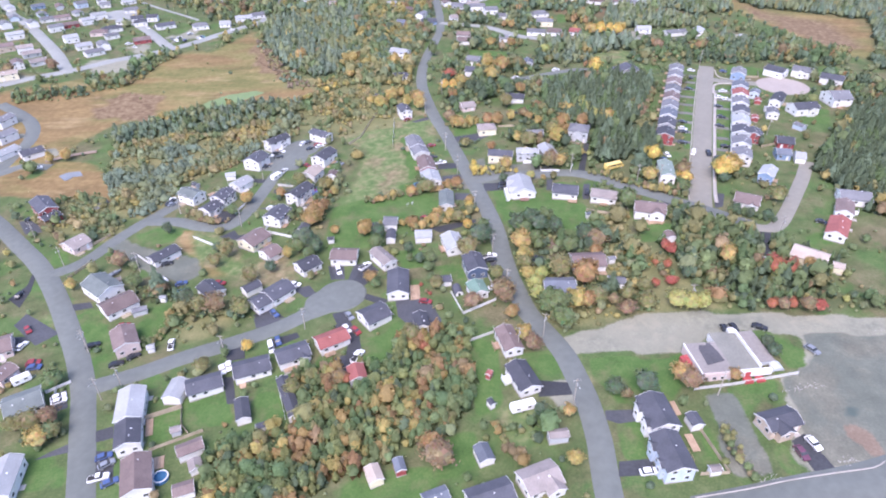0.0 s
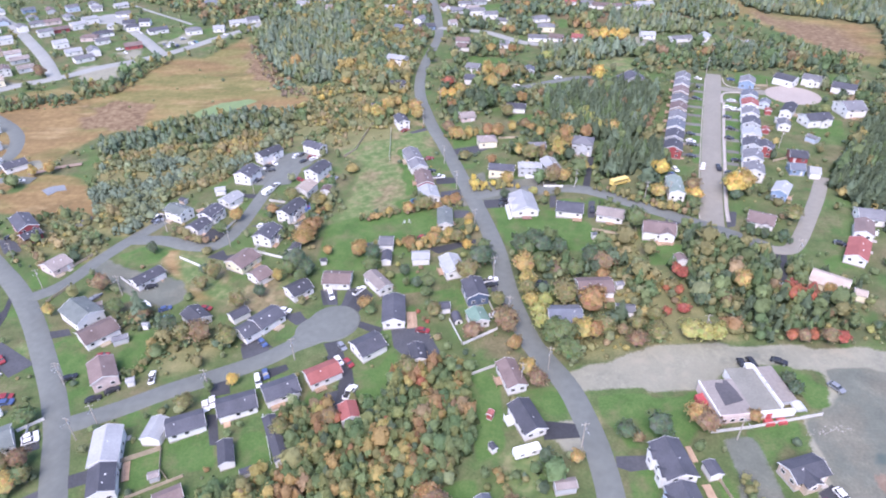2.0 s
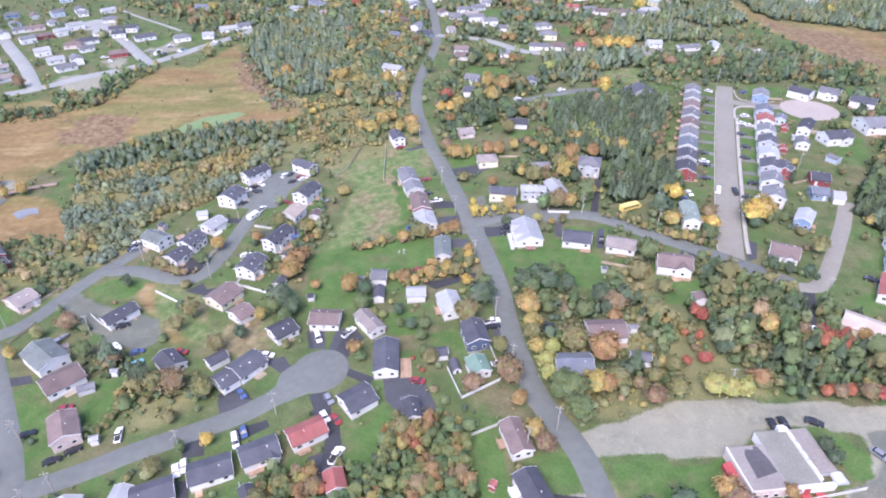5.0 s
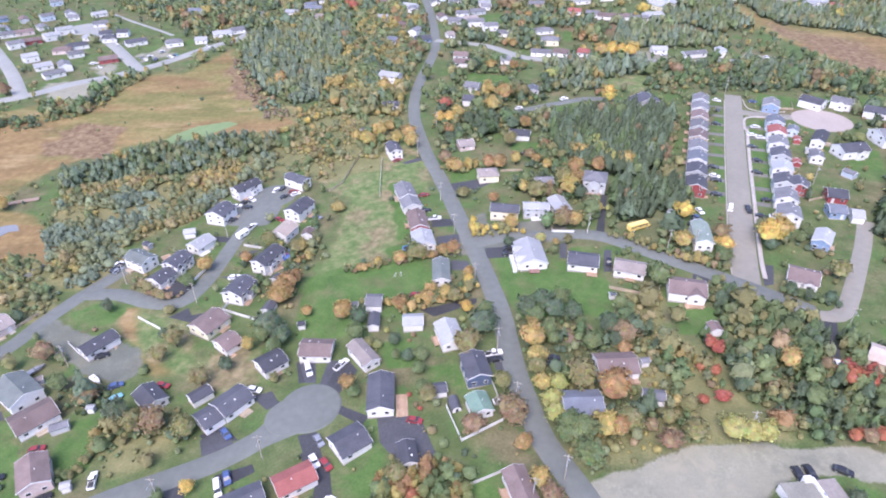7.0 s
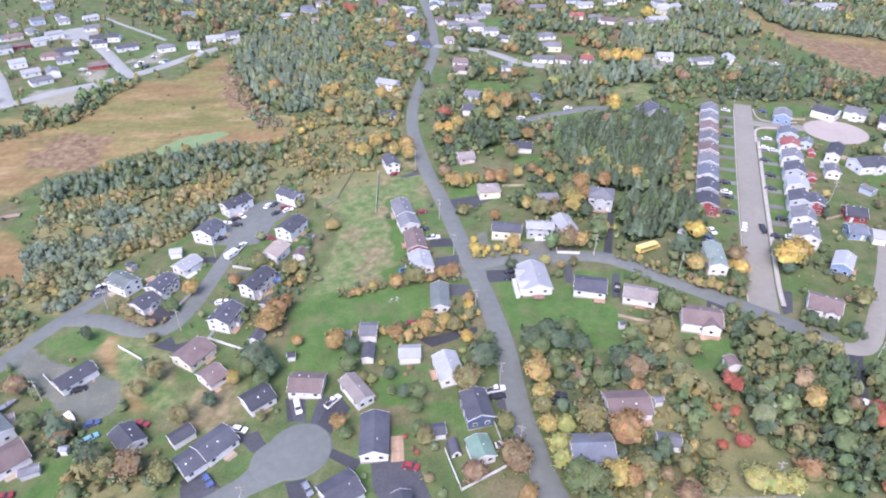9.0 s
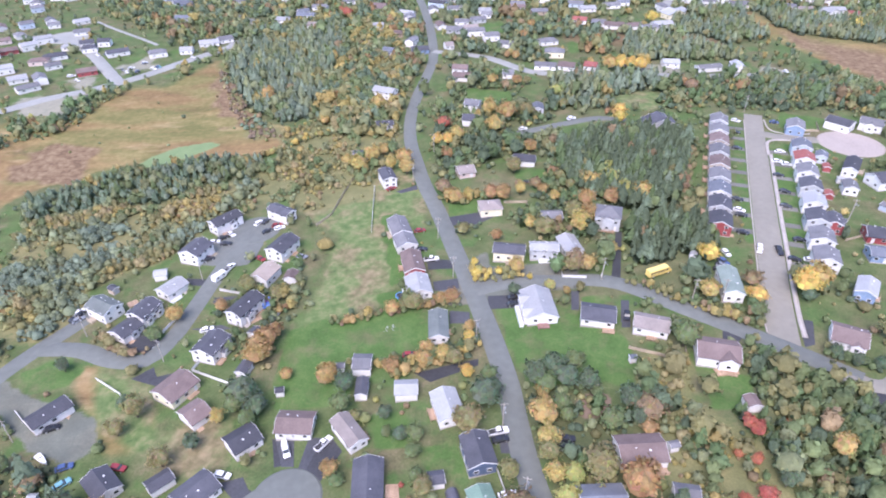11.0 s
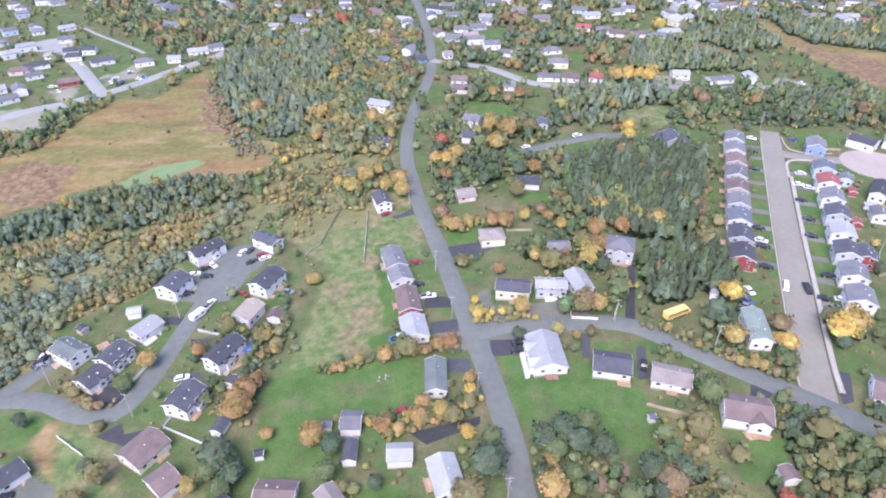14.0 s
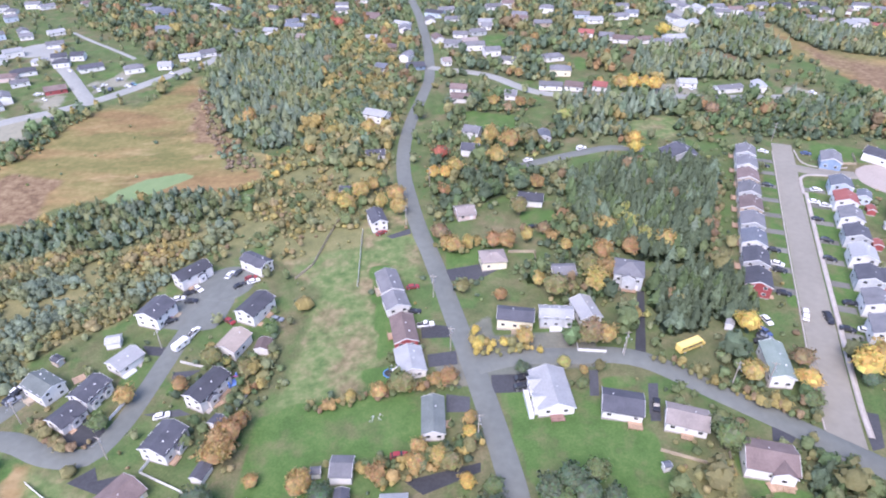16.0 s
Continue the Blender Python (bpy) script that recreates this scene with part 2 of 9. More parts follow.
area("lawn", [(-0, 115), (9, 118), (9, 105), (-0, 103)])
area("lawn", [(-26, 103), (-12, 107), (-3, 108), (-0, 95), (-25, 97)])
area("lawn", [(46, 116), (54, 117), (51, 106), (44, 105)])
area("lawn", [(-131, 228), (-120, 236), (-108, 231), (-112, 223), (-123, 219)])
area("lawn", [(-4, 192), (7, 195), (9, 184), (-0, 181)])
area("lawn", [(148, 373), (154, 373), (131, 307), (120, 276), (113, 273), (126, 311)])
area("lawn", [(160, 357), (171, 357), (150, 306), (138, 275), (127, 274), (142, 314)])
area("lawn", [(77, 208), (88, 209), (87, 199), (76, 200)])
area("lawn", [(19, 256), (28, 256), (29, 244), (22, 244)])
area("lawn", [(67, 116), (70, 116), (67, 101), (63, 102)])
area("lawn", [(21, 144), (35, 145), (35, 136), (29, 135)])
area("lawn", [(78, 127), (93, 129), (93, 127), (82, 119), (78, 114)])
area("lawn", [(85, 109), (86, 101), (88, 99), (82, 98), (82, 107)])
area("lawn", [(134, 198), (147, 206), (143, 194), (131, 188)])
area("lawn", [(-19, 258), (-9, 259), (-5, 254), (-17, 250)])
area("lawn", [(-189, 250), (-184, 260), (-172, 240), (-179, 236)])
area("lawn", [(-159, 216), (-154, 220), (-147, 209), (-153, 208)])
area("lawn", [(-131, 178), (-121, 183), (-116, 168), (-123, 166)])
area("lawn", [(-118, 116), (-107, 119), (-101, 112), (-106, 107), (-111, 107)])
area("lawn", [(-56, 138), (-45, 137), (-41, 122), (-53, 127)])
area("lawn", [(37, 341), (51, 341), (48, 329), (36, 330)])
area("lawn", [(7, 317), (20, 317), (19, 306), (8, 306)])
area("lawn", [(38, 599), (58, 594), (52, 553), (35, 564)])
area("lawn", [(-235, 553), (-222, 559), (-206, 536), (-220, 527)])
area("lawn", [(181, 396), (210, 383), (204, 372), (172, 373)])
area("lawn", [(48, 243), (54, 243), (59, 242), (58, 238), (48, 239)])
area("lawn", [(49, 250), (59, 248), (59, 244), (48, 245)])
area("lawn", [(-94, 261), (-90, 264), (-85, 258), (-89, 253)])
area("lawn", [(-76, 259), (-72, 261), (-72, 253), (-77, 253)])
area("lawn", [(-34, 220), (-25, 223), (-23, 212), (-32, 208)])
area("lawn", [(-93, 146), (-89, 149), (-85, 142), (-90, 140)])
area("lawn", [(-105, 171), (-99, 173), (-93, 161), (-100, 162)])
area("lawn", [(-78, 307), (-74, 310), (-75, 316), (-79, 317)])
area("lawn", [(18, 452), (47, 439), (43, 416), (21, 424)])
area("lawn", [(94, 540), (107, 538), (99, 508), (90, 509)])
area("lawn", [(-232, 550), (-220, 559), (-209, 545), (-220, 527)])
area("lawn", [(-207, 571), (-197, 577), (-184, 552), (-194, 549)])
area("lawn", [(-338, 698), (-325, 708), (-310, 676), (-321, 670)])
area("lawn", [(-235, 492), (-215, 500), (-213, 494), (-229, 484)])
area("lawn", [(-156, 194), (-153, 202), (-149, 199), (-147, 190), (-152, 189)])
area("lawn", [(-110, 109), (-112, 114), (-103, 116), (-99, 110), (-100, 107)])
area("lawn", [(-123, 143), (-119, 147), (-116, 143), (-120, 140)])
area("lawn", [(-115, 155), (-110, 159), (-106, 154), (-110, 148)])
area("lawn", [(-104, 181), (-98, 182), (-91, 163), (-99, 161), (-106, 173)])
area("lawn", [(-123, 166), (-117, 174), (-111, 165), (-115, 157)])
area("lawn", [(-96, 121), (-93, 122), (-91, 118), (-94, 118)])
area("lawn", [(23, 244), (42, 243), (59, 228), (56, 208), (46, 213), (27, 221)])
area("gold", [(59, 221), (75, 219), (71, 204), (57, 200)])
area("lawn", [(76, 215), (89, 210), (85, 200), (74, 200)])
area("lawn", [(-40, 151), (-33, 151), (-31, 143), (-38, 143)])
area("lawn", [(-79, 138), (-63, 137), (-60, 128), (-74, 129)])
area("lawn", [(-26, 154), (-19, 157), (-14, 166), (-12, 157), (-20, 150)])
area("lawn", [(-48, 228), (-33, 226), (-30, 210), (-44, 208)])
area("lawn", [(-18, 205), (-6, 204), (-3, 194), (-14, 192)])
area("lawn", [(-21, 310), (-14, 311), (-9, 266), (-14, 261)])
area("lawn", [(192, 322), (207, 322), (197, 302), (181, 302)])
area("lawn", [(236, 391), (248, 390), (239, 374), (226, 374)])
area("field", [(-33, 313), (-21, 301), (-18, 283), (-12, 261), (-18, 251), (-31, 247), (-43, 244), (-40, 269), (-38, 291)])
area("field", [(-65, 345), (-28, 348), (-3, 324), (-2, 299), (-31, 296), (-48, 305)])
area("field", [(-74, 203), (-59, 213), (-54, 190), (-70, 185)])
area("field", [(14, 125), (27, 124), (28, 111), (15, 110)])
area("field", [(-107, 235), (-83, 220), (-71, 192), (-93, 205)])
area("field", [(-33, 354), (-7, 369), (-5, 336), (-27, 339)])
area("field", [(105, 432), (127, 430), (120, 402), (102, 404)])
area("field", [(-145, 178), (-140, 180), (-135, 172), (-140, 169)])
area("field", [(38, 143), (44, 137), (43, 126), (40, 125), (39, 135)])
area("field", [(61, 220), (75, 221), (70, 202), (57, 200)])
area("meadow", [(-152, 367), (-145, 381), (-137, 391), (-119, 397), (-112, 393), (-120, 385), (-130, 375), (-142, 369)])
area("field", [(-128, 234), (-118, 235), (-110, 226), (-115, 222), (-121, 223)])
area("field", [(-11, 303), (-9, 303), (-6, 281), (-9, 282)])
area("heath", [(-245, 429), (-209, 453), (-174, 485), (-155, 533), (-134, 474), (-100, 425), (-66, 401), (-83, 381), (-119, 376), (-156, 374), (-172, 360), (-193, 345), (-216, 260), (-329, 381)])
area("heath", [(240, 608), (262, 607), (256, 565), (262, 540), (296, 524), (330, 500), (290, 420), (268, 400), (262, 424), (252, 465), (243, 508), (238, 540)])
area("lawn", [(205, 595), (214, 587), (215, 568), (203, 568)])
area("heath", [(-33, 332), (-8, 332), (-3, 306), (-23, 302)])
area("heath", [(-251, 440), (-210, 450), (-204, 477), (-181, 485), (-183, 452), (-203, 418), (-227, 401)])
area("bog", [(182, 542), (191, 542), (203, 506), (195, 500), (176, 522)])
area("bog", [(99, 543), (115, 549), (140, 557), (137, 529), (126, 516), (98, 519)])
area("heath", [(-242, 285), (-202, 283), (-199, 294), (-178, 293), (-161, 275), (-153, 252), (-192, 264), (-232, 269)])
area("heath", [(-109, 230), (-88, 222), (-75, 202), (-82, 196), (-90, 200), (-97, 212)])
area("heath", [(-114, 231), (-103, 232), (-88, 215), (-79, 208), (-77, 196), (-88, 197), (-95, 209), (-106, 218)])
area("heath", [(-208, 305), (-180, 299), (-153, 268), (-149, 242), (-167, 236)])
area("gravel", [(36, 151), (48, 153), (61, 158), (74, 159), (107, 156), (134, 153), (150, 156), (113, 99), (106, 102), (87, 97), (85, 105), (92, 123), (94, 130), (103, 134), (107, 145), (96, 149), (86, 150), (73, 142), (65, 141), (49, 143), (38, 144)])
area("lot", [(108, 148), (129, 145), (150, 150), (113, 99), (106, 102), (91, 101), (91, 109), (93, 119), (93, 126), (95, 130), (103, 134), (107, 138)])
area("lot", [(71, 126), (80, 126), (79, 116), (80, 100), (68, 98), (70, 110)])
area("lot", [(13, 259), (20, 265), (36, 266), (47, 255), (20, 249), (14, 250)])
area("gravel", [(-246, 470), (-221, 476), (-204, 456), (-216, 444), (-232, 449)])
area("gravel", [(-229, 531), (-205, 547), (-193, 524), (-214, 510)])
area("gravel", [(29, 134), (40, 134), (40, 123), (31, 122)])
area("lot", [(14, 274), (21, 279), (22, 270), (46, 268), (43, 259), (48, 257), (31, 258), (18, 260)])
area("gravel", [(207, 472), (219, 459), (221, 451), (201, 442), (199, 460)])
area("gravel", [(129, 479), (155, 475), (148, 455), (127, 459)])
area("gravel", [(-261, 466), (-234, 472), (-221, 474), (-219, 454), (-220, 439), (-245, 440)])
area("gravel", [(-250, 504), (-231, 505), (-221, 491), (-233, 484)])
area("gravel", [(-170, 649), (-152, 643), (-138, 622), (-155, 621)])
area("lot", [(3, 260), (17, 268), (36, 269), (52, 265), (52, 253), (40, 253), (34, 257), (19, 249), (6, 248)])
area("lot", [(-140, 222), (-133, 227), (-120, 219), (-106, 214), (-97, 210), (-91, 199), (-97, 195), (-110, 199), (-124, 211)])
area("gravel", [(-369, 620), (-365, 624), (-374, 633), (-378, 630)])
area("gravel", [(-358, 605), (-362, 609), (-372, 601), (-368, 597)])
area("gravel", [(-335, 573), (-331, 576), (-338, 587), (-343, 584)])
area("gravel", [(-313, 544), (-309, 547), (-318, 557), (-322, 553)])
area("gravel", [(-356, 634), (-359, 638), (-369, 630), (-366, 626)])
area("gravel", [(-307, 555), (-303, 558), (-310, 568), (-314, 565)])
area("gravel", [(-328, 609), (-331, 612), (-341, 604), (-337, 600)])
area("gravel", [(-285, 510), (-281, 514), (-289, 524), (-293, 521)])
area("gravel", [(-296, 566), (-293, 569), (-302, 578), (-306, 575)])
area("gravel", [(-267, 493), (-262, 496), (-270, 507), (-274, 503)])
area("gravel", [(-250, 479), (-247, 483), (-256, 492), (-260, 488)])
area("gravel", [(-257, 505), (-260, 509), (-270, 502), (-267, 497)])
area("gravel", [(-294, 582), (-290, 585), (-298, 595), (-302, 592)])
area("gravel", [(-308, 484), (-303, 487), (-311, 497), (-315, 494)])
area("gravel", [(-297, 476), (-293, 479), (-301, 489), (-305, 486)])
area("gravel", [(-282, 455), (-278, 459), (-286, 469), (-290, 466)])
area("gravel", [(-286, 425), (-282, 428), (-290, 438), (-294, 435)])
area("gravel", [(-370, 567), (-373, 571), (-383, 561), (-379, 558)])
area("gravel", [(-334, 521), (-330, 525), (-339, 535), (-343, 531)])
area("gravel", [(-400, 629), (-403, 633), (-413, 625), (-410, 621)])
area("gravel", [(-326, 580), (-322, 583), (-330, 593), (-334, 590)])
area("gravel", [(-331, 625), (-327, 628), (-336, 638), (-340, 634)])
area("gravel", [(-244, 353), (-243, 358), (-255, 362), (-257, 357)])
area("gravel", [(-231, 330), (-229, 335), (-241, 340), (-243, 336)])
area("gravel", [(-220, 312), (-218, 317), (-230, 322), (-232, 317)])
area("gravel", [(-206, 307), (-202, 311), (-212, 320), (-215, 316)])
area("gravel", [(-257, 520), (-253, 523), (-261, 533), (-265, 530)])
area("gravel", [(-347, 570), (-351, 574), (-360, 565), (-357, 561)])
area("gravel", [(-375, 591), (-378, 596), (-388, 589), (-385, 584)])
area("gravel", [(-324, 489), (-320, 492), (-329, 502), (-333, 498)])
area("gravel", [(-299, 462), (-302, 466), (-313, 459), (-310, 455)])
area("gravel", [(-322, 648), (-326, 652), (-336, 644), (-333, 640)])
area("gravel", [(-351, 678), (-347, 682), (-355, 692), (-359, 689)])
area("gravel", [(-376, 711), (-372, 714), (-379, 724), (-384, 721)])
area("gravel", [(-197, 734), (-202, 737), (-208, 726), (-204, 723)])
area("gravel", [(-238, 707), (-233, 708), (-237, 721), (-242, 719)])
area("gravel", [(-251, 720), (-246, 722), (-252, 734), (-257, 731)])
area("gravel", [(-146, 724), (-151, 725), (-154, 713), (-149, 711)])
area("gravel", [(-341, 725), (-338, 728), (-347, 738), (-350, 734)])
area("gravel", [(-310, 736), (-306, 739), (-315, 749), (-319, 745)])
area("gravel", [(-276, 603), (-271, 606), (-277, 617), (-282, 614)])
area("gravel", [(-259, 571), (-254, 573), (-259, 585), (-264, 583)])
area("gravel", [(-269, 561), (-264, 562), (-268, 575), (-273, 573)])
area("gravel", [(-273, 527), (-267, 528), (-271, 540), (-276, 539)])
area("gravel", [(-230, 700), (-225, 701), (-228, 713), (-233, 712)])
area("gravel", [(-174, 750), (-169, 751), (-170, 763), (-175, 763)])
area("gravel", [(-226, 760), (-221, 761), (-222, 774), (-228, 773)])
area("gravel", [(-288, 760), (-283, 759), (-281, 772), (-287, 773)])
area("gravel", [(-323, 766), (-318, 767), (-319, 780), (-324, 779)])
area("gravel", [(-354, 755), (-349, 757), (-353, 769), (-358, 768)])
area("gravel", [(-357, 722), (-352, 723), (-355, 736), (-360, 734)])
area("gravel", [(-369, 699), (-363, 700), (-365, 713), (-370, 712)])
area("mixed", [(-44, 143), (-31, 145), (-15, 155), (-0, 160), (9, 155), (9, 138), (11, 129), (3, 118), (-3, 111), (-9, 114), (-15, 107), (-26, 105), (-36, 98), (-58, 99), (-64, 116), (-53, 121), (-44, 124)])
area("pine", [(60, 364), (82, 378), (114, 381), (125, 369), (108, 323), (96, 302), (84, 300), (67, 311), (58, 328)])
area("pine", [(71, 264), (83, 266), (90, 272), (80, 300), (74, 285)])
area("pine", [(77, 290), (91, 299), (102, 292), (107, 279), (99, 268), (87, 272), (74, 273)])
area("pine", [(213, 315), (301, 357), (189, 197), (166, 213), (163, 252)])
area("pine", [(74, 204), (88, 217), (116, 205), (137, 183), (123, 161), (93, 162), (86, 173), (83, 185)])
area("brush", [(56, 360), (74, 363), (68, 308), (55, 275), (42, 284), (45, 317)])
area("brush", [(-298, 739), (-136, 672), (-137, 567), (-230, 643)])
area("brush", [(13, 117), (27, 124), (32, 116), (26, 111)])
area("brush", [(64, 228), (77, 229), (76, 222), (69, 224)])
area("brush", [(89, 223), (103, 221), (106, 210), (103, 206), (81, 207)])
area("brush", [(23, 219), (38, 225), (45, 215), (43, 209), (27, 210)])
area("brush", [(19, 219), (46, 213), (48, 198), (69, 204), (70, 184), (24, 187)])
area("brush", [(-73, 260), (-49, 279), (-41, 255), (-62, 230)])
area("brush", [(-37, 246), (-17, 250), (3, 253), (13, 253), (12, 248), (-16, 246), (-33, 243)])
area("brush", [(-15, 229), (4, 229), (12, 234), (13, 237), (14, 226), (-7, 223)])
area("brush", [(116, 263), (135, 260), (127, 246), (121, 249)])
area("brush", [(66, 252), (75, 257), (82, 257), (94, 261), (91, 247), (93, 243), (101, 239), (102, 230), (99, 229), (85, 239), (78, 244)])
area("brush", [(44, 269), (51, 268), (49, 260), (42, 260)])
area("brush", [(59, 312), (70, 315), (68, 301), (55, 275), (45, 281)])
area("brush", [(-147, 639), (-92, 640), (-32, 634), (-22, 523), (-45, 529), (-59, 555), (-85, 593), (-121, 584), (-135, 593)])
area("brush", [(-159, 757), (-22, 728), (-14, 613), (-74, 645), (-136, 672)])
area("brush", [(-215, 465), (-206, 482), (-197, 473), (-204, 449), (-214, 439)])
area("brush", [(-247, 433), (-220, 439), (-203, 430), (-209, 412), (-227, 401)])
area("brush", [(9, 717), (127, 690), (103, 586), (73, 525), (69, 493), (7, 506)])
area("brush", [(74, 591), (131, 583), (140, 555), (117, 497), (97, 500), (94, 540), (76, 543)])
area("brush", [(127, 690), (238, 685), (208, 628), (120, 633)])
area("brush", [(238, 685), (431, 645), (374, 564), (272, 602), (221, 628)])
area("brush", [(139, 462), (179, 456), (222, 447), (244, 438), (270, 419), (249, 389), (207, 399), (181, 396), (149, 404), (120, 402)])
area("brush", [(26, 421), (68, 414), (65, 397), (53, 387), (37, 387), (24, 380)])
area("brush", [(0, 429), (26, 421), (24, 380), (37, 378), (52, 376), (62, 375), (58, 355), (35, 358), (3, 331)])
area("brush", [(-281, 402), (-234, 406), (-226, 396), (-243, 387), (-270, 383)])
area("brush", [(-120, 128), (-115, 132), (-109, 129), (-105, 122), (-113, 120), (-121, 122)])
area("brush", [(-67, 552), (-42, 626), (-5, 613), (-8, 501), (-30, 425), (-55, 444)])
area("brush", [(9, 495), (50, 469), (40, 365), (11, 382)])
area("brush", [(-402, 741), (-341, 747), (-271, 649), (-231, 616), (-164, 536), (-156, 580), (-133, 578), (-119, 590), (-105, 630), (-78, 629), (-86, 731), (-156, 769), (-324, 774)])
area("brush", [(-218, 409), (-220, 468), (-203, 476), (-196, 478), (-203, 450), (-207, 421)])
area("brush", [(-226, 620), (-185, 603), (-182, 583), (-209, 587)])
area("brush", [(84, 200), (92, 207), (118, 202), (114, 188), (120, 172), (130, 164), (152, 159), (150, 156), (92, 159), (86, 164), (82, 182)])
area("gold", [(56, 167), (86, 164), (82, 184), (72, 203), (60, 198)])
area("brush", [(29, 182), (39, 185), (44, 187), (61, 170), (76, 164), (59, 165), (42, 164), (33, 162)])
area("brush", [(48, 313), (64, 315), (64, 301), (59, 280), (47, 281), (44, 293)])
area("brush", [(29, 305), (47, 308), (44, 293), (32, 295)])
area("brush", [(55, 275), (70, 273), (69, 268), (56, 267)])
area("brush", [(1, 305), (19, 306), (21, 296), (7, 291)])
area("brush", [(-116, 193), (-106, 195), (-97, 190), (-96, 183), (-107, 182)])
area("brush", [(222, 398), (241, 380), (258, 358), (282, 330), (230, 311), (219, 338), (216, 370)])
area("brush", [(245, 465), (243, 412), (229, 398), (232, 444)])
area("scrub", [(-176, 318), (-167, 325), (-151, 331), (-135, 332), (-120, 335), (-112, 344), (-102, 349), (-86, 351), (-80, 346), (-80, 330), (-93, 320), (-95, 309), (-100, 295), (-106, 286), (-117, 281), (-125, 271), (-140, 260)])
area("scrub", [(-172, 299), (-166, 312), (-133, 273), (-116, 255), (-126, 246), (-140, 243), (-159, 269)])
area("gold", [(-81, 363), (-79, 372), (-72, 376), (-65, 395), (-44, 401), (-32, 390), (-29, 368), (-38, 354), (-57, 350), (-64, 340), (-68, 329), (-80, 330), (-80, 346), (-89, 354)])
area("gold", [(-129, 293), (-121, 301), (-110, 304), (-102, 295), (-108, 286), (-121, 281)])
area("golden", [(-70, 421), (-62, 413), (-43, 388), (-19, 390), (-17, 440), (-9, 496), (-12, 609), (-28, 630), (-55, 634), (-63, 565), (-66, 488), (-68, 450)])
area("fringe", [(-151, 518), (-120, 441), (-96, 395), (-79, 398), (-92, 419), (-115, 456), (-137, 502)])
area("gold", [(-81, 403), (-47, 442), (-18, 389), (-19, 343), (-51, 342), (-74, 363)])
area("gold", [(-71, 341), (-56, 351), (-29, 341), (-25, 325), (-55, 319)])
area("gold", [(32, 161), (42, 164), (59, 165), (76, 164), (94, 162), (92, 158), (71, 160), (57, 158), (46, 156), (38, 152)])
area("gold", [(-96, 175), (-88, 181), (-74, 182), (-69, 173), (-75, 163), (-87, 160)])
area("gold", [(-152, 236), (-142, 242), (-133, 232), (-139, 223)])
area("gold", [(-59, 394), (-32, 396), (-18, 387), (-29, 368), (-51, 376)])
area("gold", [(-182, 261), (-163, 268), (-142, 248), (-145, 235), (-163, 230)])
area("spruce", [(-146, 566), (-152, 546), (-139, 507), (-120, 464), (-104, 437), (-84, 414), (-71, 423), (-70, 462), (-67, 508), (-65, 565), (-77, 625), (-104, 627), (-118, 587), (-132, 573)])
area("spruce", [(133, 536), (171, 567), (199, 580), (201, 533), (202, 493), (194, 482), (122, 489)])
area("spruce", [(206, 611), (253, 619), (289, 594), (369, 557), (330, 503), (294, 520), (252, 545), (224, 526), (201, 515)])
area("spruce", [(72, 469), (109, 464), (136, 458), (128, 430), (114, 426), (102, 424), (99, 404), (65, 408)])
area("spruce", [(193, 451), (210, 443), (251, 434), (237, 412), (186, 413)])
area("spruce", [(-186, 334), (-179, 345), (-169, 353), (-161, 361), (-143, 367), (-130, 371), (-113, 383), (-98, 378), (-85, 370), (-80, 366), (-82, 359), (-88, 353), (-101, 348), (-112, 342), (-120, 334), (-135, 331), (-150, 331), (-167, 324), (-176, 317)])
area("spruce", [(275, 443), (298, 522), (303, 571), (480, 614), (333, 357), (270, 377)])
area("estate", [(-464, 787), (-402, 741), (-341, 720), (-275, 645), (-231, 612), (-170, 542), (-207, 491), (-269, 469)])
area("soil", [(40, 205), (44, 208), (49, 206), (48, 200), (41, 197), (39, 200)])
area("bog", [(24, 214), (27, 213), (27, 206), (26, 205)])
area("soil", [(101.0, 112.6), (104.6, 113.9), (106.4, 109.0), (107.2, 104.4), (103.4, 101.8), (102.0, 107.6)])
area("wet", [(104.3, 119.8), (108.7, 120.0), (107.6, 115.3), (103.7, 114.6)])
area("bog", [(-220, 389), (-193, 399), (-170, 386), (-167, 369), (-183, 353), (-193, 345)])
area("bog", [(-151, 522), (-118, 452), (-95, 417), (-116, 420), (-143, 474)])
area("bog", [(252, 545), (262, 528), (300, 500), (286, 430), (270, 420), (258, 470)])


def cover(kind, px, py):
    hit = np.zeros(np.shape(px), bool)
    for poly in AREAS.get(kind, ()):
        hit |= inside(px, py, poly)
    return hit


# ---- ground ----
def steps(lo, hi, fine, end):
    """Even steps between lo and hi, growing wider out to the ends."""
    mid, out, grow = list(np.arange(lo, hi + 0.1, fine)), [], fine
    left, right = [lo], [mid[-1]]
    while right[-1] < end[1]:
        grow *= 1.16
        right.append(right[-1] + grow)
    grow = fine
    while left[-1] > end[0]:
        grow *= 1.16
        left.append(left[-1] - grow)
    return np.array(left[:0:-1] + mid + right[1:])


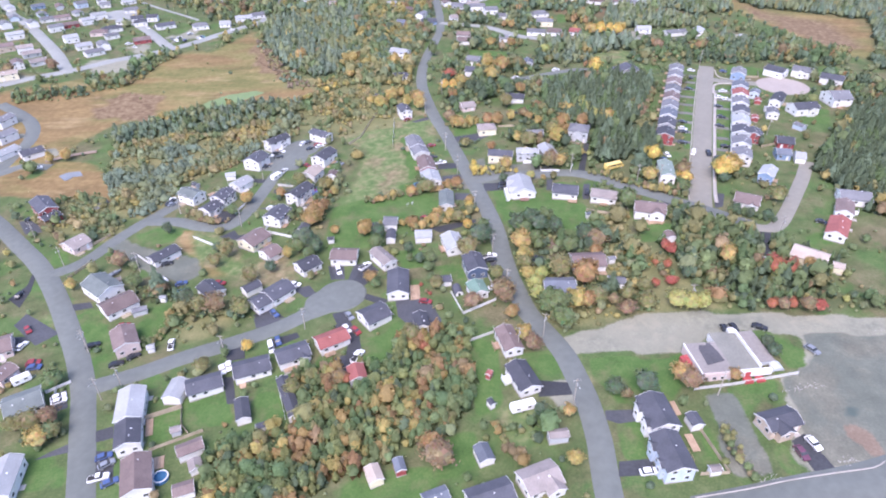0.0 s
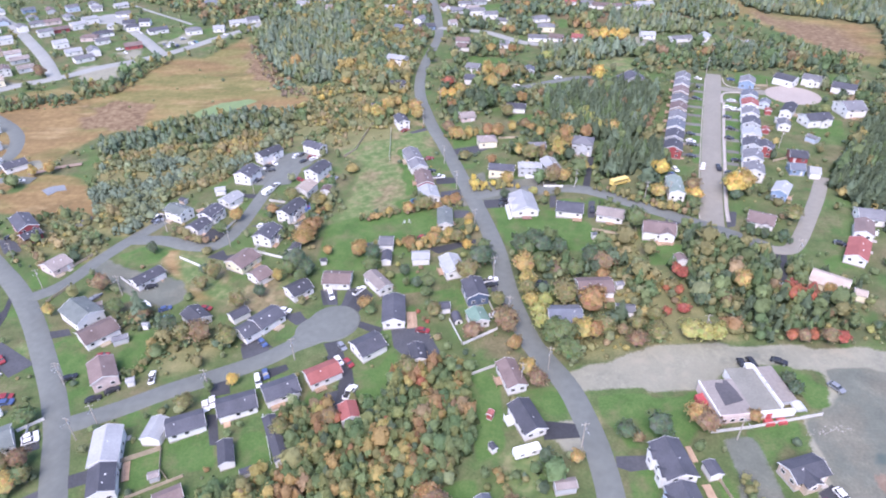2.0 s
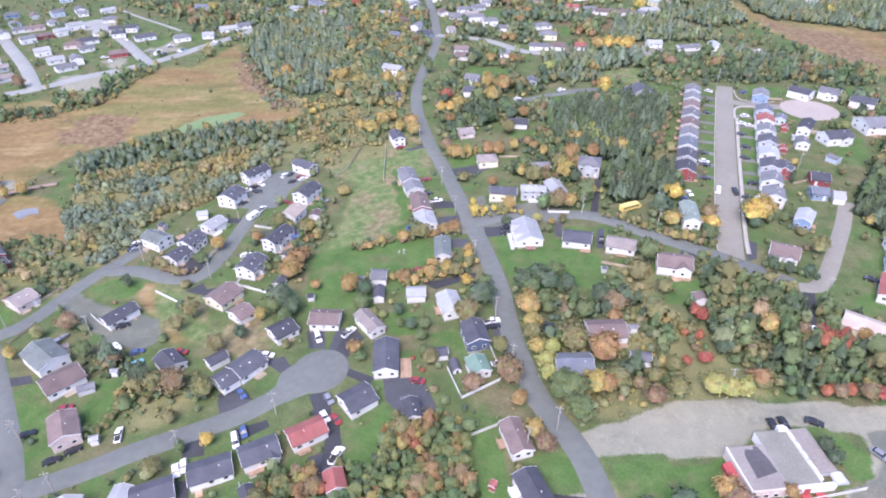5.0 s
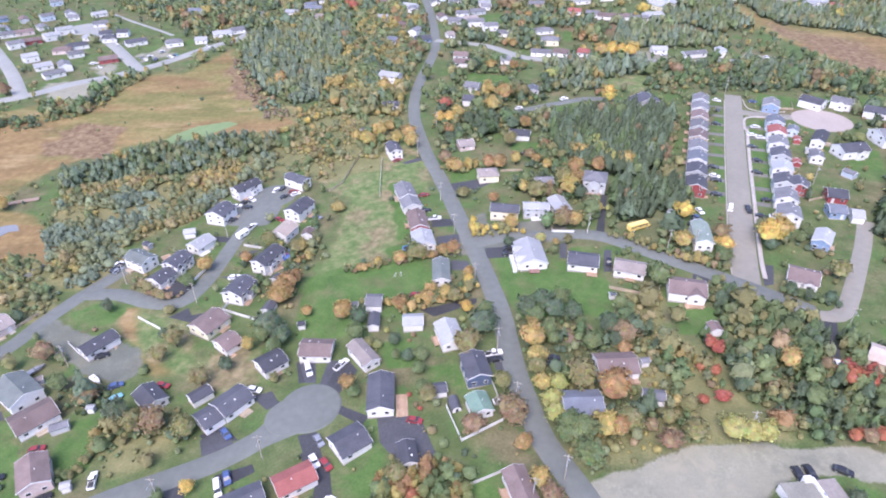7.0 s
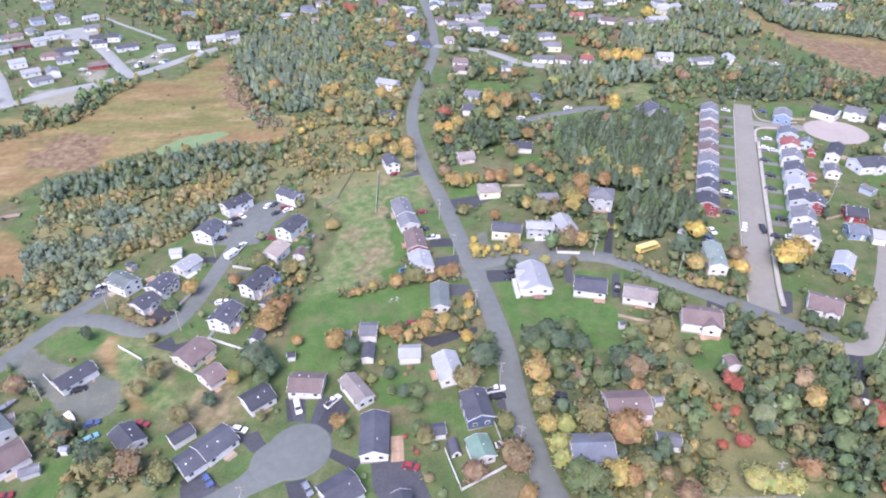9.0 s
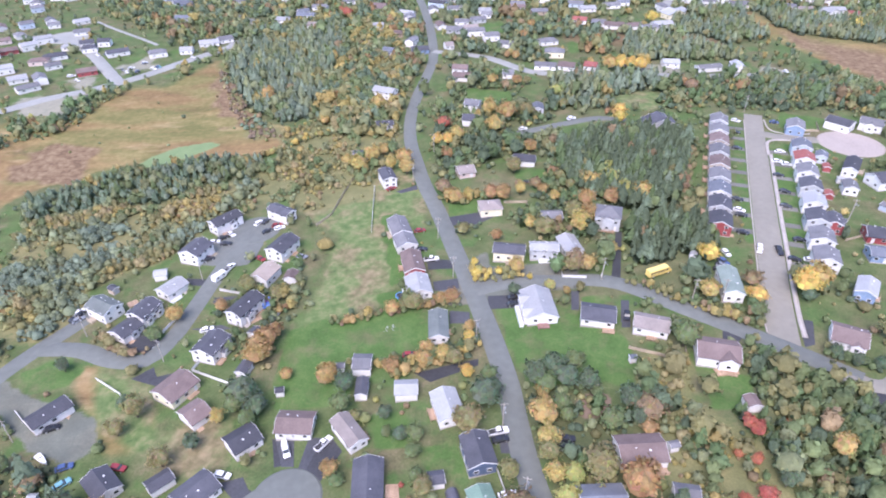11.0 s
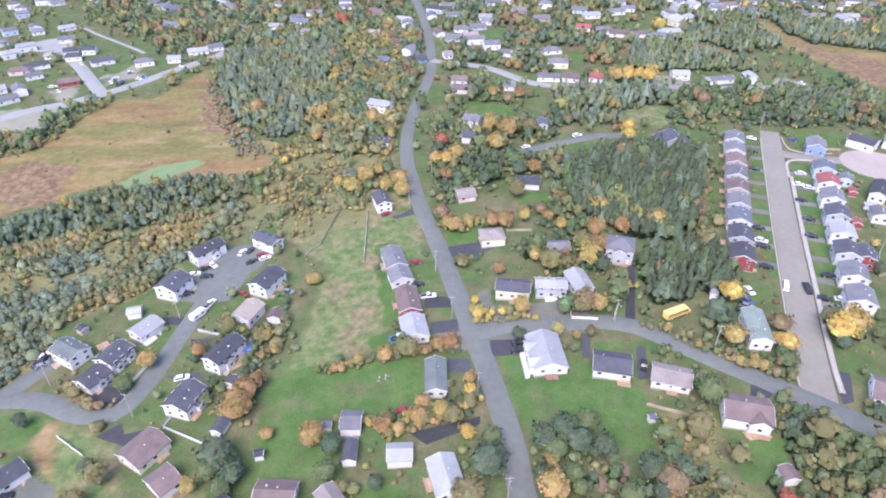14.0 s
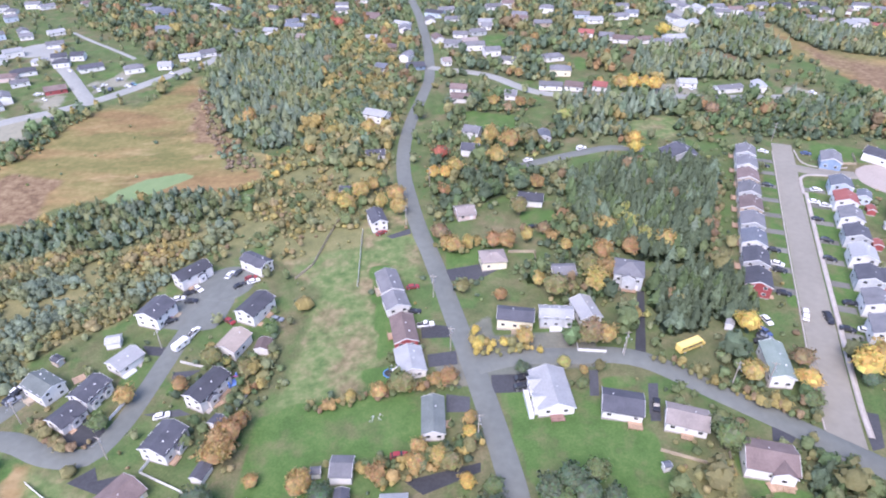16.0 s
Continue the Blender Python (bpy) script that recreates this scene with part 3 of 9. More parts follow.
def build_ground():
    gx, gy = steps(-230, 250, 2.0, (-4500, 4500)), steps(70, 440, 2.0, (-3000, 4500))
    xx, yy = np.meshgrid(gx, gy)
    nx, ny = len(gx), len(gy)
    co = np.stack([xx, yy, land(xx, yy)], -1).reshape(-1, 3)
    i = np.arange(nx * ny).reshape(ny, nx)
    faces = np.stack([i[:-1, :-1], i[:-1, 1:], i[1:, 1:], i[1:, :-1]], -1).reshape(-1, 4)
    me = bpy.data.meshes.new("ground")
    me.from_pydata(co.tolist(), [], faces.tolist())
    wob = np.array([noise.noise_vector((x / 14, y / 14, 0)) for x, y in zip(xx.ravel(), yy.ravel())]) * 3.0
    for kind in ("lawn", "field", "wood_shade", "scrub", "heath", "bog", "gold", "meadow", "gravel", "lot", "soil", "wet"):
        sway = {"bog": 5, "heath": 1, "field": 1, "gold": 1, "scrub": 1, "wood_shade": 1}.get(kind, 0)
        got = sum(cover(k, xx.ravel() + wob[:, 0] * sway, yy.ravel() + wob[:, 1] * sway) for k in {"gold": ("gold", "golden", "fringe"), "wood_shade": ("spruce", "pine", "brush", "mixed")}.get(kind, (kind,))).astype(bool).astype(float).reshape(ny, nx)
        for _ in range(3 if sway else 1):
            p = np.pad(got, 1, mode="edge")
            got = (p[:-2, 1:-1] + p[2:, 1:-1] + p[1:-1, :-2] + p[1:-1, 2:] + 2 * got) / 6
        me.attributes.new(kind, "FLOAT", "POINT").data.foreach_set("value", got.ravel().astype(np.float32))
    m = bpy.data.materials.new("ground cover")
    m.use_nodes = True
    n, l = m.node_tree.nodes, m.node_tree.links
    bsdf = n["Principled BSDF"]
    bsdf.inputs["Roughness"].default_value = 0.95
    bsdf.inputs["Specular IOR Level"].default_value = 0.15
    place = n.new("ShaderNodeNewGeometry")

    def tex(scale, detail=6):
        t = n.new("ShaderNodeTexNoise")
        t.inputs["Scale"].default_value, t.inputs["Detail"].default_value, t.inputs["Roughness"].default_value = scale, detail, 0.62
        l.new(place.outputs["Position"], t.inputs["Vector"])
        return t.outputs["Fac"]

    def ramp(fac, *stops):
        r = n.new("ShaderNodeValToRGB")
        for k, (at, c) in enumerate(stops):
            e = r.color_ramp.elements[k] if k < 2 else r.color_ramp.elements.new(at)
            e.position, e.color = at, (*c, 1)
        l.new(fac, r.inputs["Fac"])
        return r.outputs["Color"]

    def mix(fac, a, b):
        x = n.new("ShaderNodeMix")
        x.data_type = "RGBA"
        l.new(fac, x.inputs["Factor"])
        l.new(a, x.inputs[6])
        l.new(b, x.inputs[7])
        return x.outputs[2]

    wide, mid, fine = tex(0.035), tex(0.16), tex(1.6)
    both = n.new("ShaderNodeMix")
    both.data_type = "FLOAT"
    both.inputs[0].default_value = 0.45
    l.new(mid, both.inputs[2])
    l.new(fine, both.inputs[3])
    grain = both.outputs[0]
    rough = mix(ramp(wide, (0.46, (0, 0, 0)), (0.64, (1, 1, 1))),
                ramp(grain, (0.34, (0.052, 0.082, 0.030)), (0.5, (0.082, 0.114, 0.045)), (0.66, (0.132, 0.152, 0.072))),
                ramp(grain, (0.34, (0.084, 0.082, 0.045)), (0.5, (0.132, 0.122, 0.067)), (0.66, (0.202, 0.172, 0.106))))
    rough = mix(ramp(tex(0.075, 4), (0.50, (0, 0, 0)), (0.62, (1, 1, 1))), rough, ramp(grain, (0.32, (0.046, 0.088, 0.029)), (0.5, (0.074, 0.126, 0.043)), (0.68, (0.126, 0.164, 0.068))))
    patchy, streak = tex(0.055, 7), tex(0.33, 8)
    lie = n.new("ShaderNodeMapping")
    lie.inputs["Rotation"].default_value, lie.inputs["Scale"].default_value = (0, 0, radians(-63)), (0.35, 1.0, 1.0)
    l.new(place.outputs["Position"], lie.inputs["Vector"])

    def drawn(scale, detail=6, shift=0.0):
        t, move = n.new("ShaderNodeTexNoise"), n.new("ShaderNodeVectorMath")
        t.inputs["Scale"].default_value, t.inputs["Detail"].default_value, t.inputs["Roughness"].default_value = scale, detail, 0.6
        move.inputs[1].default_value = (shift, shift, shift)
        l.new(lie.outputs["Vector"], move.inputs[0])
        l.new(move.outputs["Vector"], t.inputs["Vector"])
        return t.outputs["Fac"]

    long_streak, band, straw = drawn(0.034, 7), drawn(0.09, 7, 40.0), drawn(0.055, 8, 90.0)
    blend = n.new("ShaderNodeMix")
    blend.data_type = "FLOAT"
    blend.inputs[0].default_value = 0.45
    l.new(band, blend.inputs[2])
    l.new(streak, blend.inputs[3])
    tuft = blend.outputs[0]
    looks = {
        # ground under the woods: shade between the trees is put into this darker colour
        "wood_shade": ramp(grain, (0.34, (0.060, 0.080, 0.038)), (0.5, (0.092, 0.108, 0.052)), (0.66, (0.142, 0.140, 0.074))),
        "scrub": ramp(grain, (0.34, (0.112, 0.120, 0.056)), (0.5, (0.178, 0.172, 0.082)), (0.66, (0.250, 0.214, 0.110))),
        "heath": mix(ramp(straw, (0.58, (0, 0, 0)), (0.70, (1, 1, 1))),
                     mix(ramp(long_streak, (0.44, (0, 0, 0)), (0.56, (1, 1, 1))),
                         ramp(tuft, (0.36, (0.111, 0.116, 0.042)), (0.5, (0.169, 0.152, 0.061)), (0.64, (0.251, 0.204, 0.093))),
                         ramp(tuft, (0.36, (0.127, 0.092, 0.044)), (0.5, (0.201, 0.136, 0.065)), (0.64, (0.277, 0.198, 0.093)))),
                     ramp(grain, (0.36, (0.266, 0.205, 0.106)), (0.62, (0.367, 0.282, 0.157)))),
        "field": mix(ramp(patchy, (0.46, (0, 0, 0)), (0.60, (1, 1, 1))),
                     ramp(streak, (0.34, (0.070, 0.118, 0.042)), (0.5, (0.112, 0.160, 0.062)), (0.66, (0.182, 0.196, 0.094))),
                     ramp(streak, (0.34, (0.128, 0.112, 0.062)), (0.5, (0.185, 0.158, 0.090)), (0.66, (0.262, 0.212, 0.130)))),
        "gold": ramp(grain, (0.34, (0.098, 0.110, 0.050)), (0.5, (0.152, 0.156, 0.072)), (0.66, (0.225, 0.204, 0.102))),
        "bog": ramp(streak, (0.34, (0.118, 0.078, 0.048)), (0.5, (0.178, 0.122, 0.073)), (0.66, (0.255, 0.190, 0.116))),
        "meadow": ramp(grain, (0.34, (0.130, 0.200, 0.092)), (0.66, (0.180, 0.245, 0.120))),
        "lawn": mix(ramp(tex(0.11, 5), (0.50, (0, 0, 0)), (0.68, (1, 1, 1))),
                    ramp(grain, (0.32, (0.046, 0.092, 0.027)), (0.5, (0.068, 0.130, 0.038)), (0.68, (0.113, 0.166, 0.060))),
                    ramp(grain, (0.32, (0.074, 0.094, 0.042)), (0.5, (0.109, 0.126, 0.058)), (0.68, (0.161, 0.154, 0.081)))),
        "gravel": mix(ramp(streak, (0.44, (0, 0, 0)), (0.60, (1, 1, 1))),
                      ramp(grain, (0.34, (0.190, 0.191, 0.148)), (0.5, (0.226, 0.226, 0.176)), (0.66, (0.277, 0.277, 0.216))),
                      ramp(wide, (0.40, (0.163, 0.169, 0.137)), (0.6, (0.261, 0.252, 0.194)))),
        "lot": mix(ramp(patchy, (0.46, (0, 0, 0)), (0.60, (1, 1, 1))),
                   ramp(grain, (0.34, (0.103, 0.114, 0.095)), (0.5, (0.125, 0.137, 0.114)), (0.66, (0.160, 0.172, 0.143))),
                   ramp(grain, (0.34, (0.114, 0.115, 0.092)), (0.5, (0.148, 0.148, 0.118)), (0.66, (0.201, 0.200, 0.158)))),
        "soil": ramp(grain, (0.34, (0.150, 0.112, 0.082)), (0.5, (0.190, 0.142, 0.108)), (0.66, (0.240, 0.190, 0.148))),
        "wet": ramp(grain, (0.34, (0.062, 0.085, 0.076)), (0.66, (0.102, 0.128, 0.114))),
    }
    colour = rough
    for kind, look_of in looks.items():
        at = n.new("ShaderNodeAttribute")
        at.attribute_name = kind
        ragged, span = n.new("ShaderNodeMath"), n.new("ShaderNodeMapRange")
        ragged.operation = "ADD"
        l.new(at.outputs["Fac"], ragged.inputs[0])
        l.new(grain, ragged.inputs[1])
        wide_edge = kind in ("heath", "field", "bog", "gold", "scrub", "wood_shade")
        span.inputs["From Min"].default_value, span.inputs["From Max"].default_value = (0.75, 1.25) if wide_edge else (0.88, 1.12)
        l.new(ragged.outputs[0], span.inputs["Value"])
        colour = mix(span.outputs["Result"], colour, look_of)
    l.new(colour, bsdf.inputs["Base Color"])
    b = n.new("ShaderNodeBump")
    b.inputs["Strength"].default_value, b.inputs["Distance"].default_value = 0.3, 0.15
    l.new(grain, b.inputs["Height"])
    l.new(b.outputs["Normal"], bsdf.inputs["Normal"])
    me.materials.append(m)
    tagged(new("ground", me), "rough grass, lawns, brown heath and grey gravel of a hillside", "ground", kind="structure")


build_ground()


# ---- roads ----
KEEP_OUT = []


def smooth_line(pts, step=3.0):
    """Points every few metres along a soft curve through those given."""
    p = np.asarray(pts, float)
    p = np.vstack([2 * p[0] - p[1], p, 2 * p[-1] - p[-2]])
    out = []
    for a, b, c, d in zip(p, p[1:], p[2:], p[3:]):
        count = max(2, int(np.linalg.norm(c - b) / step))
        for t in np.arange(count) / count:
            out.append(0.5 * (2 * b + (c - a) * t + (2 * a - 5 * b + 4 * c - d) * t * t + (3 * b - a - 3 * c + d) * t**3))
    return np.array(out + [p[-2]])


LEVELS = {"n": 0}


def strip(name, line, offsets, lift, thick, mat):
    """A band with thickness that follows the land along a line."""
    way = np.gradient(line, axis=0)
    side = np.stack([way[:, 1], -way[:, 0]], -1) / np.linalg.norm(way, axis=1)[:, None]
    bm = bmesh.new()
    rows = []
    for p, s in zip(line, side):
        rows.append([bm.verts.new((*(p + s * o), float(land(*(p + s * o))) + lift + dz)) for o, dz in offsets])
    for a, b in zip(rows, rows[1:]):
        for i in range(len(offsets) - 1):
            bm.faces.new((a[i], a[i + 1], b[i + 1], b[i])).smooth = True
    return link_mesh(name, bm, mat)


def road(name, width, pts):
    line = smooth_line(pts)
    LEVELS["n"] += 1
    h, lift = width / 2, 0.10 + 0.006 * LEVELS["n"]
    mat = DIRT if name == "dirt_track" else GREY_ROAD if name.startswith("far_") else PALE_ROAD if name in ("street", "top_spur", "hill_spur") else ASPHALT
    me = strip("road", line, [(-h - 0.5, -0.25), (-h, 0), (0, 0.03), (h, 0), (h + 0.5, -0.25)], lift, 0.3, mat)
    label = "brown dirt track over boggy heath" if mat is DIRT else "pale chip-sealed residential street" if mat is PALE_ROAD else "pale grey street of a far estate" if mat is GREY_ROAD else "grey worn asphalt road between houses"
    tagged(new("road", me), label, "road", kind="structure")
    KEEP_OUT.append(("line", line, h + 1.2))
    return line


def turning_circle(name, radius, x, y):
    bm = bmesh.new()
    LEVELS["n"] += 1
    lift = 0.10 + 0.006 * LEVELS["n"]
    rings = []
    for r, dz in ((radius + 0.5, -0.25), (radius, 0), (radius * 0.5, 0.03)):
        rings.append([bm.verts.new((x + r * math.cos(t), y + r * math.sin(t), float(land(x + r * math.cos(t), y + r * math.sin(t))) + lift + dz)) for t in (2 * math.pi * i / 40 for i in range(40))])
    mid = bm.verts.new((x, y, float(land(x, y)) + lift + 0.04))
    for i in range(40):
        j = (i + 1) % 40
        for a, b in zip(rings, rings[1:]):
            bm.faces.new((a[i], a[j], b[j], b[i]))
        bm.faces.new((rings[2][i], rings[2][j], mid))
    mat = PINK_GRAVEL if name == "stone_end" else GREY_ROAD if name == "top_end" else ASPHALT
    tagged(new("road", link_mesh("road", bm, mat)), "round pale pink crushed-stone turning circle" if mat is PINK_GRAVEL else "round asphalt turning circle at a street's end", "road", kind="structure")
    KEEP_OUT.append(("disc", (x, y), radius + 1.2))


def driveway(poly, mat=None):
    LEVELS["n"] += 1
    p = np.asarray(poly)
    mid = p.mean(0)
    bm = bmesh.new()
    lift = 0.05 + 0.0025 * (LEVELS["n"] % 14)
    ring = [np.array(q) for a, b in zip(p, np.roll(p, -1, 0)) for q in (a + (b - a) * t for t in (0, 0.25, 0.5, 0.75))]
    rows = [[bm.verts.new((*(mid + (q - mid) * s), float(land(*(mid + (q - mid) * s))) + lift + dz)) for q in ring] for s, dz in ((1.05, -0.2), (1, 0), (0.5, 0))]
    c = bm.verts.new((*mid, float(land(*mid)) + lift))
    k = len(ring)
    for i in range(k):
        j = (i + 1) % k
        for a, b in zip(rows, rows[1:]):
            bm.faces.new((a[i], a[j], b[j], b[i]))
        bm.faces.new((rows[2][i], rows[2][j], c))
    tagged(new("driveway", link_mesh("driveway", bm, mat or BLACKTOP)), "worn grey driveway beside a house" if mat else "dark asphalt driveway beside a house", "driveway", kind="structure")
    KEEP_OUT.append(("poly", p, 0.5))


road("main_road", 6.2, [(35.6, 49.8), (38.2, 81.8), (39.4, 102.4), (40.1, 111.7), (39.8, 122.5), (38.9, 130.5), (36.3, 143.8), (31.6, 155.0), (28.2, 163.0), (25.4, 176.3), (23.6, 188.0), (22.6, 200.0), (21.9, 212.0), (20.2, 224.0), (17.6, 238.7), (14.1, 256.3), (9.7, 276.6), (5.4, 297.1), (1.2, 316.0), (-3.1, 332.8), (-7.3, 355.6), (-11.3, 382.7), (-12.0, 414.5), (-8.8, 448.0), (-4.2, 477.2), (-0.1, 509.0), (-0.4, 548.5), (-2.9, 595.6), (-7.9, 651.3), (-12.7, 691.2), (-17.6, 726.2)])
road("cross_street", 10.0, [(57.9, 89.4), (69.8, 91.3), (85.0, 94.0), (99.1, 96.4), (111.3, 99.5), (132.6, 105.3)])
road("crescent", 6.4, [(-109.6, 142.2), (-94.4, 148.2), (-82.0, 154.2), (-67.0, 159.9), (-56.7, 164.3), (-48.2, 169.6), (-37.8, 178.3)])
road("west_road", 6.8, [(-75.9, 58.5), (-86.2, 89.4), (-96.0, 112.1), (-100.9, 122.6), (-106.2, 134.1), (-110.8, 143.6), (-119.8, 158.1), (-128.2, 169.8), (-140.4, 186.5), (-152.6, 201.6), (-163.4, 213.0), (-174.0, 222.6), (-194.1, 240.8), (-206.0, 250.5)])
road("north_lane", 6.0, [(-152.2, 203.4), (-144.8, 208.9), (-140.3, 216.3), (-137.5, 224.3), (-130.3, 238.6), (-124.0, 248.4), (-117.7, 259.4)])
road("lane", 6.0, [(-130.1, 240.4), (-114.9, 239.1), (-102.0, 233.8), (-90.7, 233.0), (-85.7, 242.5), (-83.3, 255.5), (-81.0, 271.9), (-77.9, 289.7), (-73.2, 303.1)])
road("street", 8.2, [(166.6, 393.1), (138.5, 318.2), (121.6, 272.3), (109.5, 239.0), (102.2, 217.2)])
road("top_spur", 6.5, [(158.5, 370.2), (171.2, 363.8), (184.0, 361.0)])
road("far_road", 9.0, [(-309.3, 401.0), (-296.1, 416.2), (-281.3, 431.2), (-261.0, 445.8), (-241.8, 466.4), (-222.1, 480.4), (-199.9, 503.6), (-178.2, 537.0), (-157.1, 567.0), (-152.4, 585.6)])
road("west_loop", 7.0, [(-276.8, 383.1), (-252.5, 364.7), (-237.2, 347.8), (-228.8, 328.5), (-227.5, 311.1), (-225.7, 295.0), (-223.7, 277.3)])
road("upper_lane", 5.0, [(35.3, 378.5), (52.8, 384.4), (72.3, 390.8), (86.3, 394.2), (101.4, 390.9)])
road("back_lane", 6.0, [(-177.2, 666.6), (-151.3, 639.3), (-138.1, 622.3)])
road("hill_street", 6.0, [(15.0, 256.0), (22.0, 258.2), (31.6, 259.1), (41.5, 258.2), (54.9, 257.5), (63.0, 254.8), (69.2, 250.4), (76.5, 243.8), (83.5, 237.8), (90.4, 232.0), (96.6, 226.6), (102.7, 221.6), (110.0, 215.0), (118.0, 207.5)])
road("hill_spur", 4.8, [(114.5, 210.0), (119.5, 205.5), (124.5, 205.0), (129.0, 208.5), (135.5, 216.7), (143.1, 227.4), (152.4, 240.6), (159.6, 251.9), (164.0, 259.0)])
road("far_street", 8.0, [(-263.3, 442.3), (-293.0, 485.2), (-325.2, 525.9), (-366.0, 574.9), (-395.3, 604.8), (-435.7, 661.0)])
road("far_close", 8.0, [(-208.8, 493.5), (-226.1, 517.2), (-247.1, 546.3), (-268.0, 572.0), (-282.0, 588.0)])
road("far_track", 2.4, [(-291.6, 647.7), (-267.6, 625.2), (-233.1, 595.4), (-213.4, 577.5)])
road("far_row", 6.0, [(-0.1, 529.2), (35.4, 506.7), (65.2, 469.8), (108.5, 461.7), (150.8, 455.3), (200.4, 453.7)])
road("far_terrace", 7.0, [(182.5, 603.4), (209.3, 664.9), (229.5, 718.1)])
road("west_drive", 5.5, [(-230.1, 283.2), (-220.9, 291.8), (-215.6, 297.8), (-200.3, 296.5)])
turning_circle("lane_end", 10.0, -73.0, 306.5)
turning_circle("stone_end", 14.0, 197.5, 356.5)
turning_circle("top_end", 17.0, -293.9, 600.0)
turning_circle("crescent_end", 8.6, -35.4, 180.1)
turning_circle("crescent_end", 6.5, -40.7, 177.3)
driveway([(-15.8, 175.5), (-4.1, 174.0), (0.7, 160.4), (-7.5, 157.3), (-14.3, 166.4)])
driveway([(-41.7, 198.3), (-36.6, 197.9), (-35.2, 189.6), (-38.4, 189.9)])
driveway([(-31.1, 193.9), (-27.8, 197.8), (-24.6, 193.3), (-27.6, 188.3)])
driveway([(-65.0, 172.8), (-59.7, 176.4), (-53.5, 170.4), (-61.4, 169.4)])
driveway([(-52.2, 185.9), (-49.9, 187.0), (-44.2, 182.8), (-46.9, 181.2)])
driveway([(-33.7, 148.7), (-26.7, 150.6), (-23.4, 140.6), (-29.4, 141.1), (-31.7, 146.1)])
driveway([(43.6, 121.0), (51.2, 120.8), (51.6, 117.0), (46.2, 116.5), (43.3, 118.0)])
driveway([(43.5, 104.9), (51.5, 105.2), (51.5, 100.8), (42.4, 100.7)])
driveway([(86.7, 108.5), (90.8, 110.6), (93.3, 99.7), (88.2, 98.9)])
driveway([(-98.7, 242.0), (-95.5, 245.2), (-89.4, 241.9), (-90.4, 235.6), (-95.5, 237.7)])
driveway([(-92.3, 225.0), (-86.9, 229.5), (-84.3, 225.2), (-79.1, 226.6), (-80.0, 220.2), (-87.5, 223.1)])
driveway([(-1.7, 277.1), (7.0, 274.9), (7.7, 269.7), (-1.2, 270.1)])
driveway([(0.6, 262.7), (9.2, 263.5), (9.5, 257.8), (1.0, 257.5)])
driveway([(6.0, 246.4), (12.5, 244.8), (12.2, 239.6), (5.9, 240.1)])
driveway([(19.1, 252.5), (30.7, 251.9), (29.8, 245.3), (18.9, 245.7)])
driveway([(5.7, 304.8), (19.0, 306.9), (24.6, 302.4), (18.0, 298.0), (7.4, 298.6)])
driveway([(-4.8, 219.4), (14.1, 223.3), (13.9, 220.6), (-0.1, 215.3)])
driveway([(112.6, 233.3), (116.8, 231.9), (112.4, 221.8), (109.1, 221.0)])
driveway([(120.3, 206.1), (124.5, 205.9), (115.4, 186.3), (112.6, 184.9)])
driveway([(88.4, 229.2), (93.5, 226.4), (91.0, 224.0), (86.7, 225.0)])
driveway([(-69.6, 157.5), (-66.8, 157.8), (-65.0, 151.3), (-67.5, 151.5)])
driveway([(-187.4, 243.9), (-179.2, 244.5), (-172.5, 235.0), (-178.7, 233.3)])
driveway([(-64.3, 171.2), (-58.0, 174.5), (-54.1, 168.8), (-62.1, 165.8)])
driveway([(-35.2, 164.3), (-31.4, 168.4), (-27.6, 157.3), (-31.8, 156.3)])
driveway([(-95.4, 118.8), (-90.6, 118.5), (-87.7, 113.4), (-90.1, 111.2), (-93.0, 112.9)])
driveway([(-147.9, 168.0), (-141.5, 167.7), (-139.7, 164.5), (-144.0, 162.9)])
driveway([(-80.4, 246.6), (-70.6, 247.8), (-66.7, 245.6), (-74.2, 244.7)])
driveway([(-77.3, 262.8), (-69.0, 263.2), (-72.9, 259.6), (-77.2, 259.9)])
driveway([(27.1, 133.5), (36.1, 131.7), (36.0, 127.4), (27.0, 127.3)])
driveway([(61.8, 245.7), (64.4, 245.5), (61.7, 235.2), (59.2, 235.3)])
driveway([(-15.9, 330.2), (-7.0, 334.4), (-6.4, 330.6), (-13.8, 328.1)])
driveway([(17.6, 197.5), (20.3, 197.1), (20.6, 189.1), (17.9, 189.4)])
driveway([(-160.6, 189.0), (-157.7, 197.3), (-160.5, 206.4), (-158.7, 205.6), (-154.7, 193.7), (-153.4, 183.8)])
driveway([(-119.7, 140.5), (-115.2, 142.1), (-111.4, 135.2), (-114.9, 133.7)])
driveway([(-111.5, 116.8), (-108.2, 119.3), (-103.9, 121.9), (-102.4, 119.0), (-109.4, 117.2)])
driveway([(-128.2, 185.5), (-134.9, 184.4), (-133.7, 180.5), (-125.6, 182.2)])
driveway([(-99.1, 125.5), (-94.1, 127.2), (-92.3, 123.1), (-97.3, 121.5)])
driveway([(-96.6, 116.8), (-89.8, 117.3), (-85.4, 107.5), (-91.6, 109.5)])
driveway([(-149.8, 173.9), (-148.7, 180.1), (-131.3, 169.1), (-136.6, 163.3)])
driveway([(70.2, 287.8), (72.4, 287.6), (64.1, 255.9), (61.0, 256.1)])
driveway([(60.4, 239.1), (63.0, 238.9), (61.5, 232.7), (58.9, 232.9)])
driveway([(46.8, 252.1), (49.3, 251.8), (47.6, 242.4), (45.2, 242.6)])
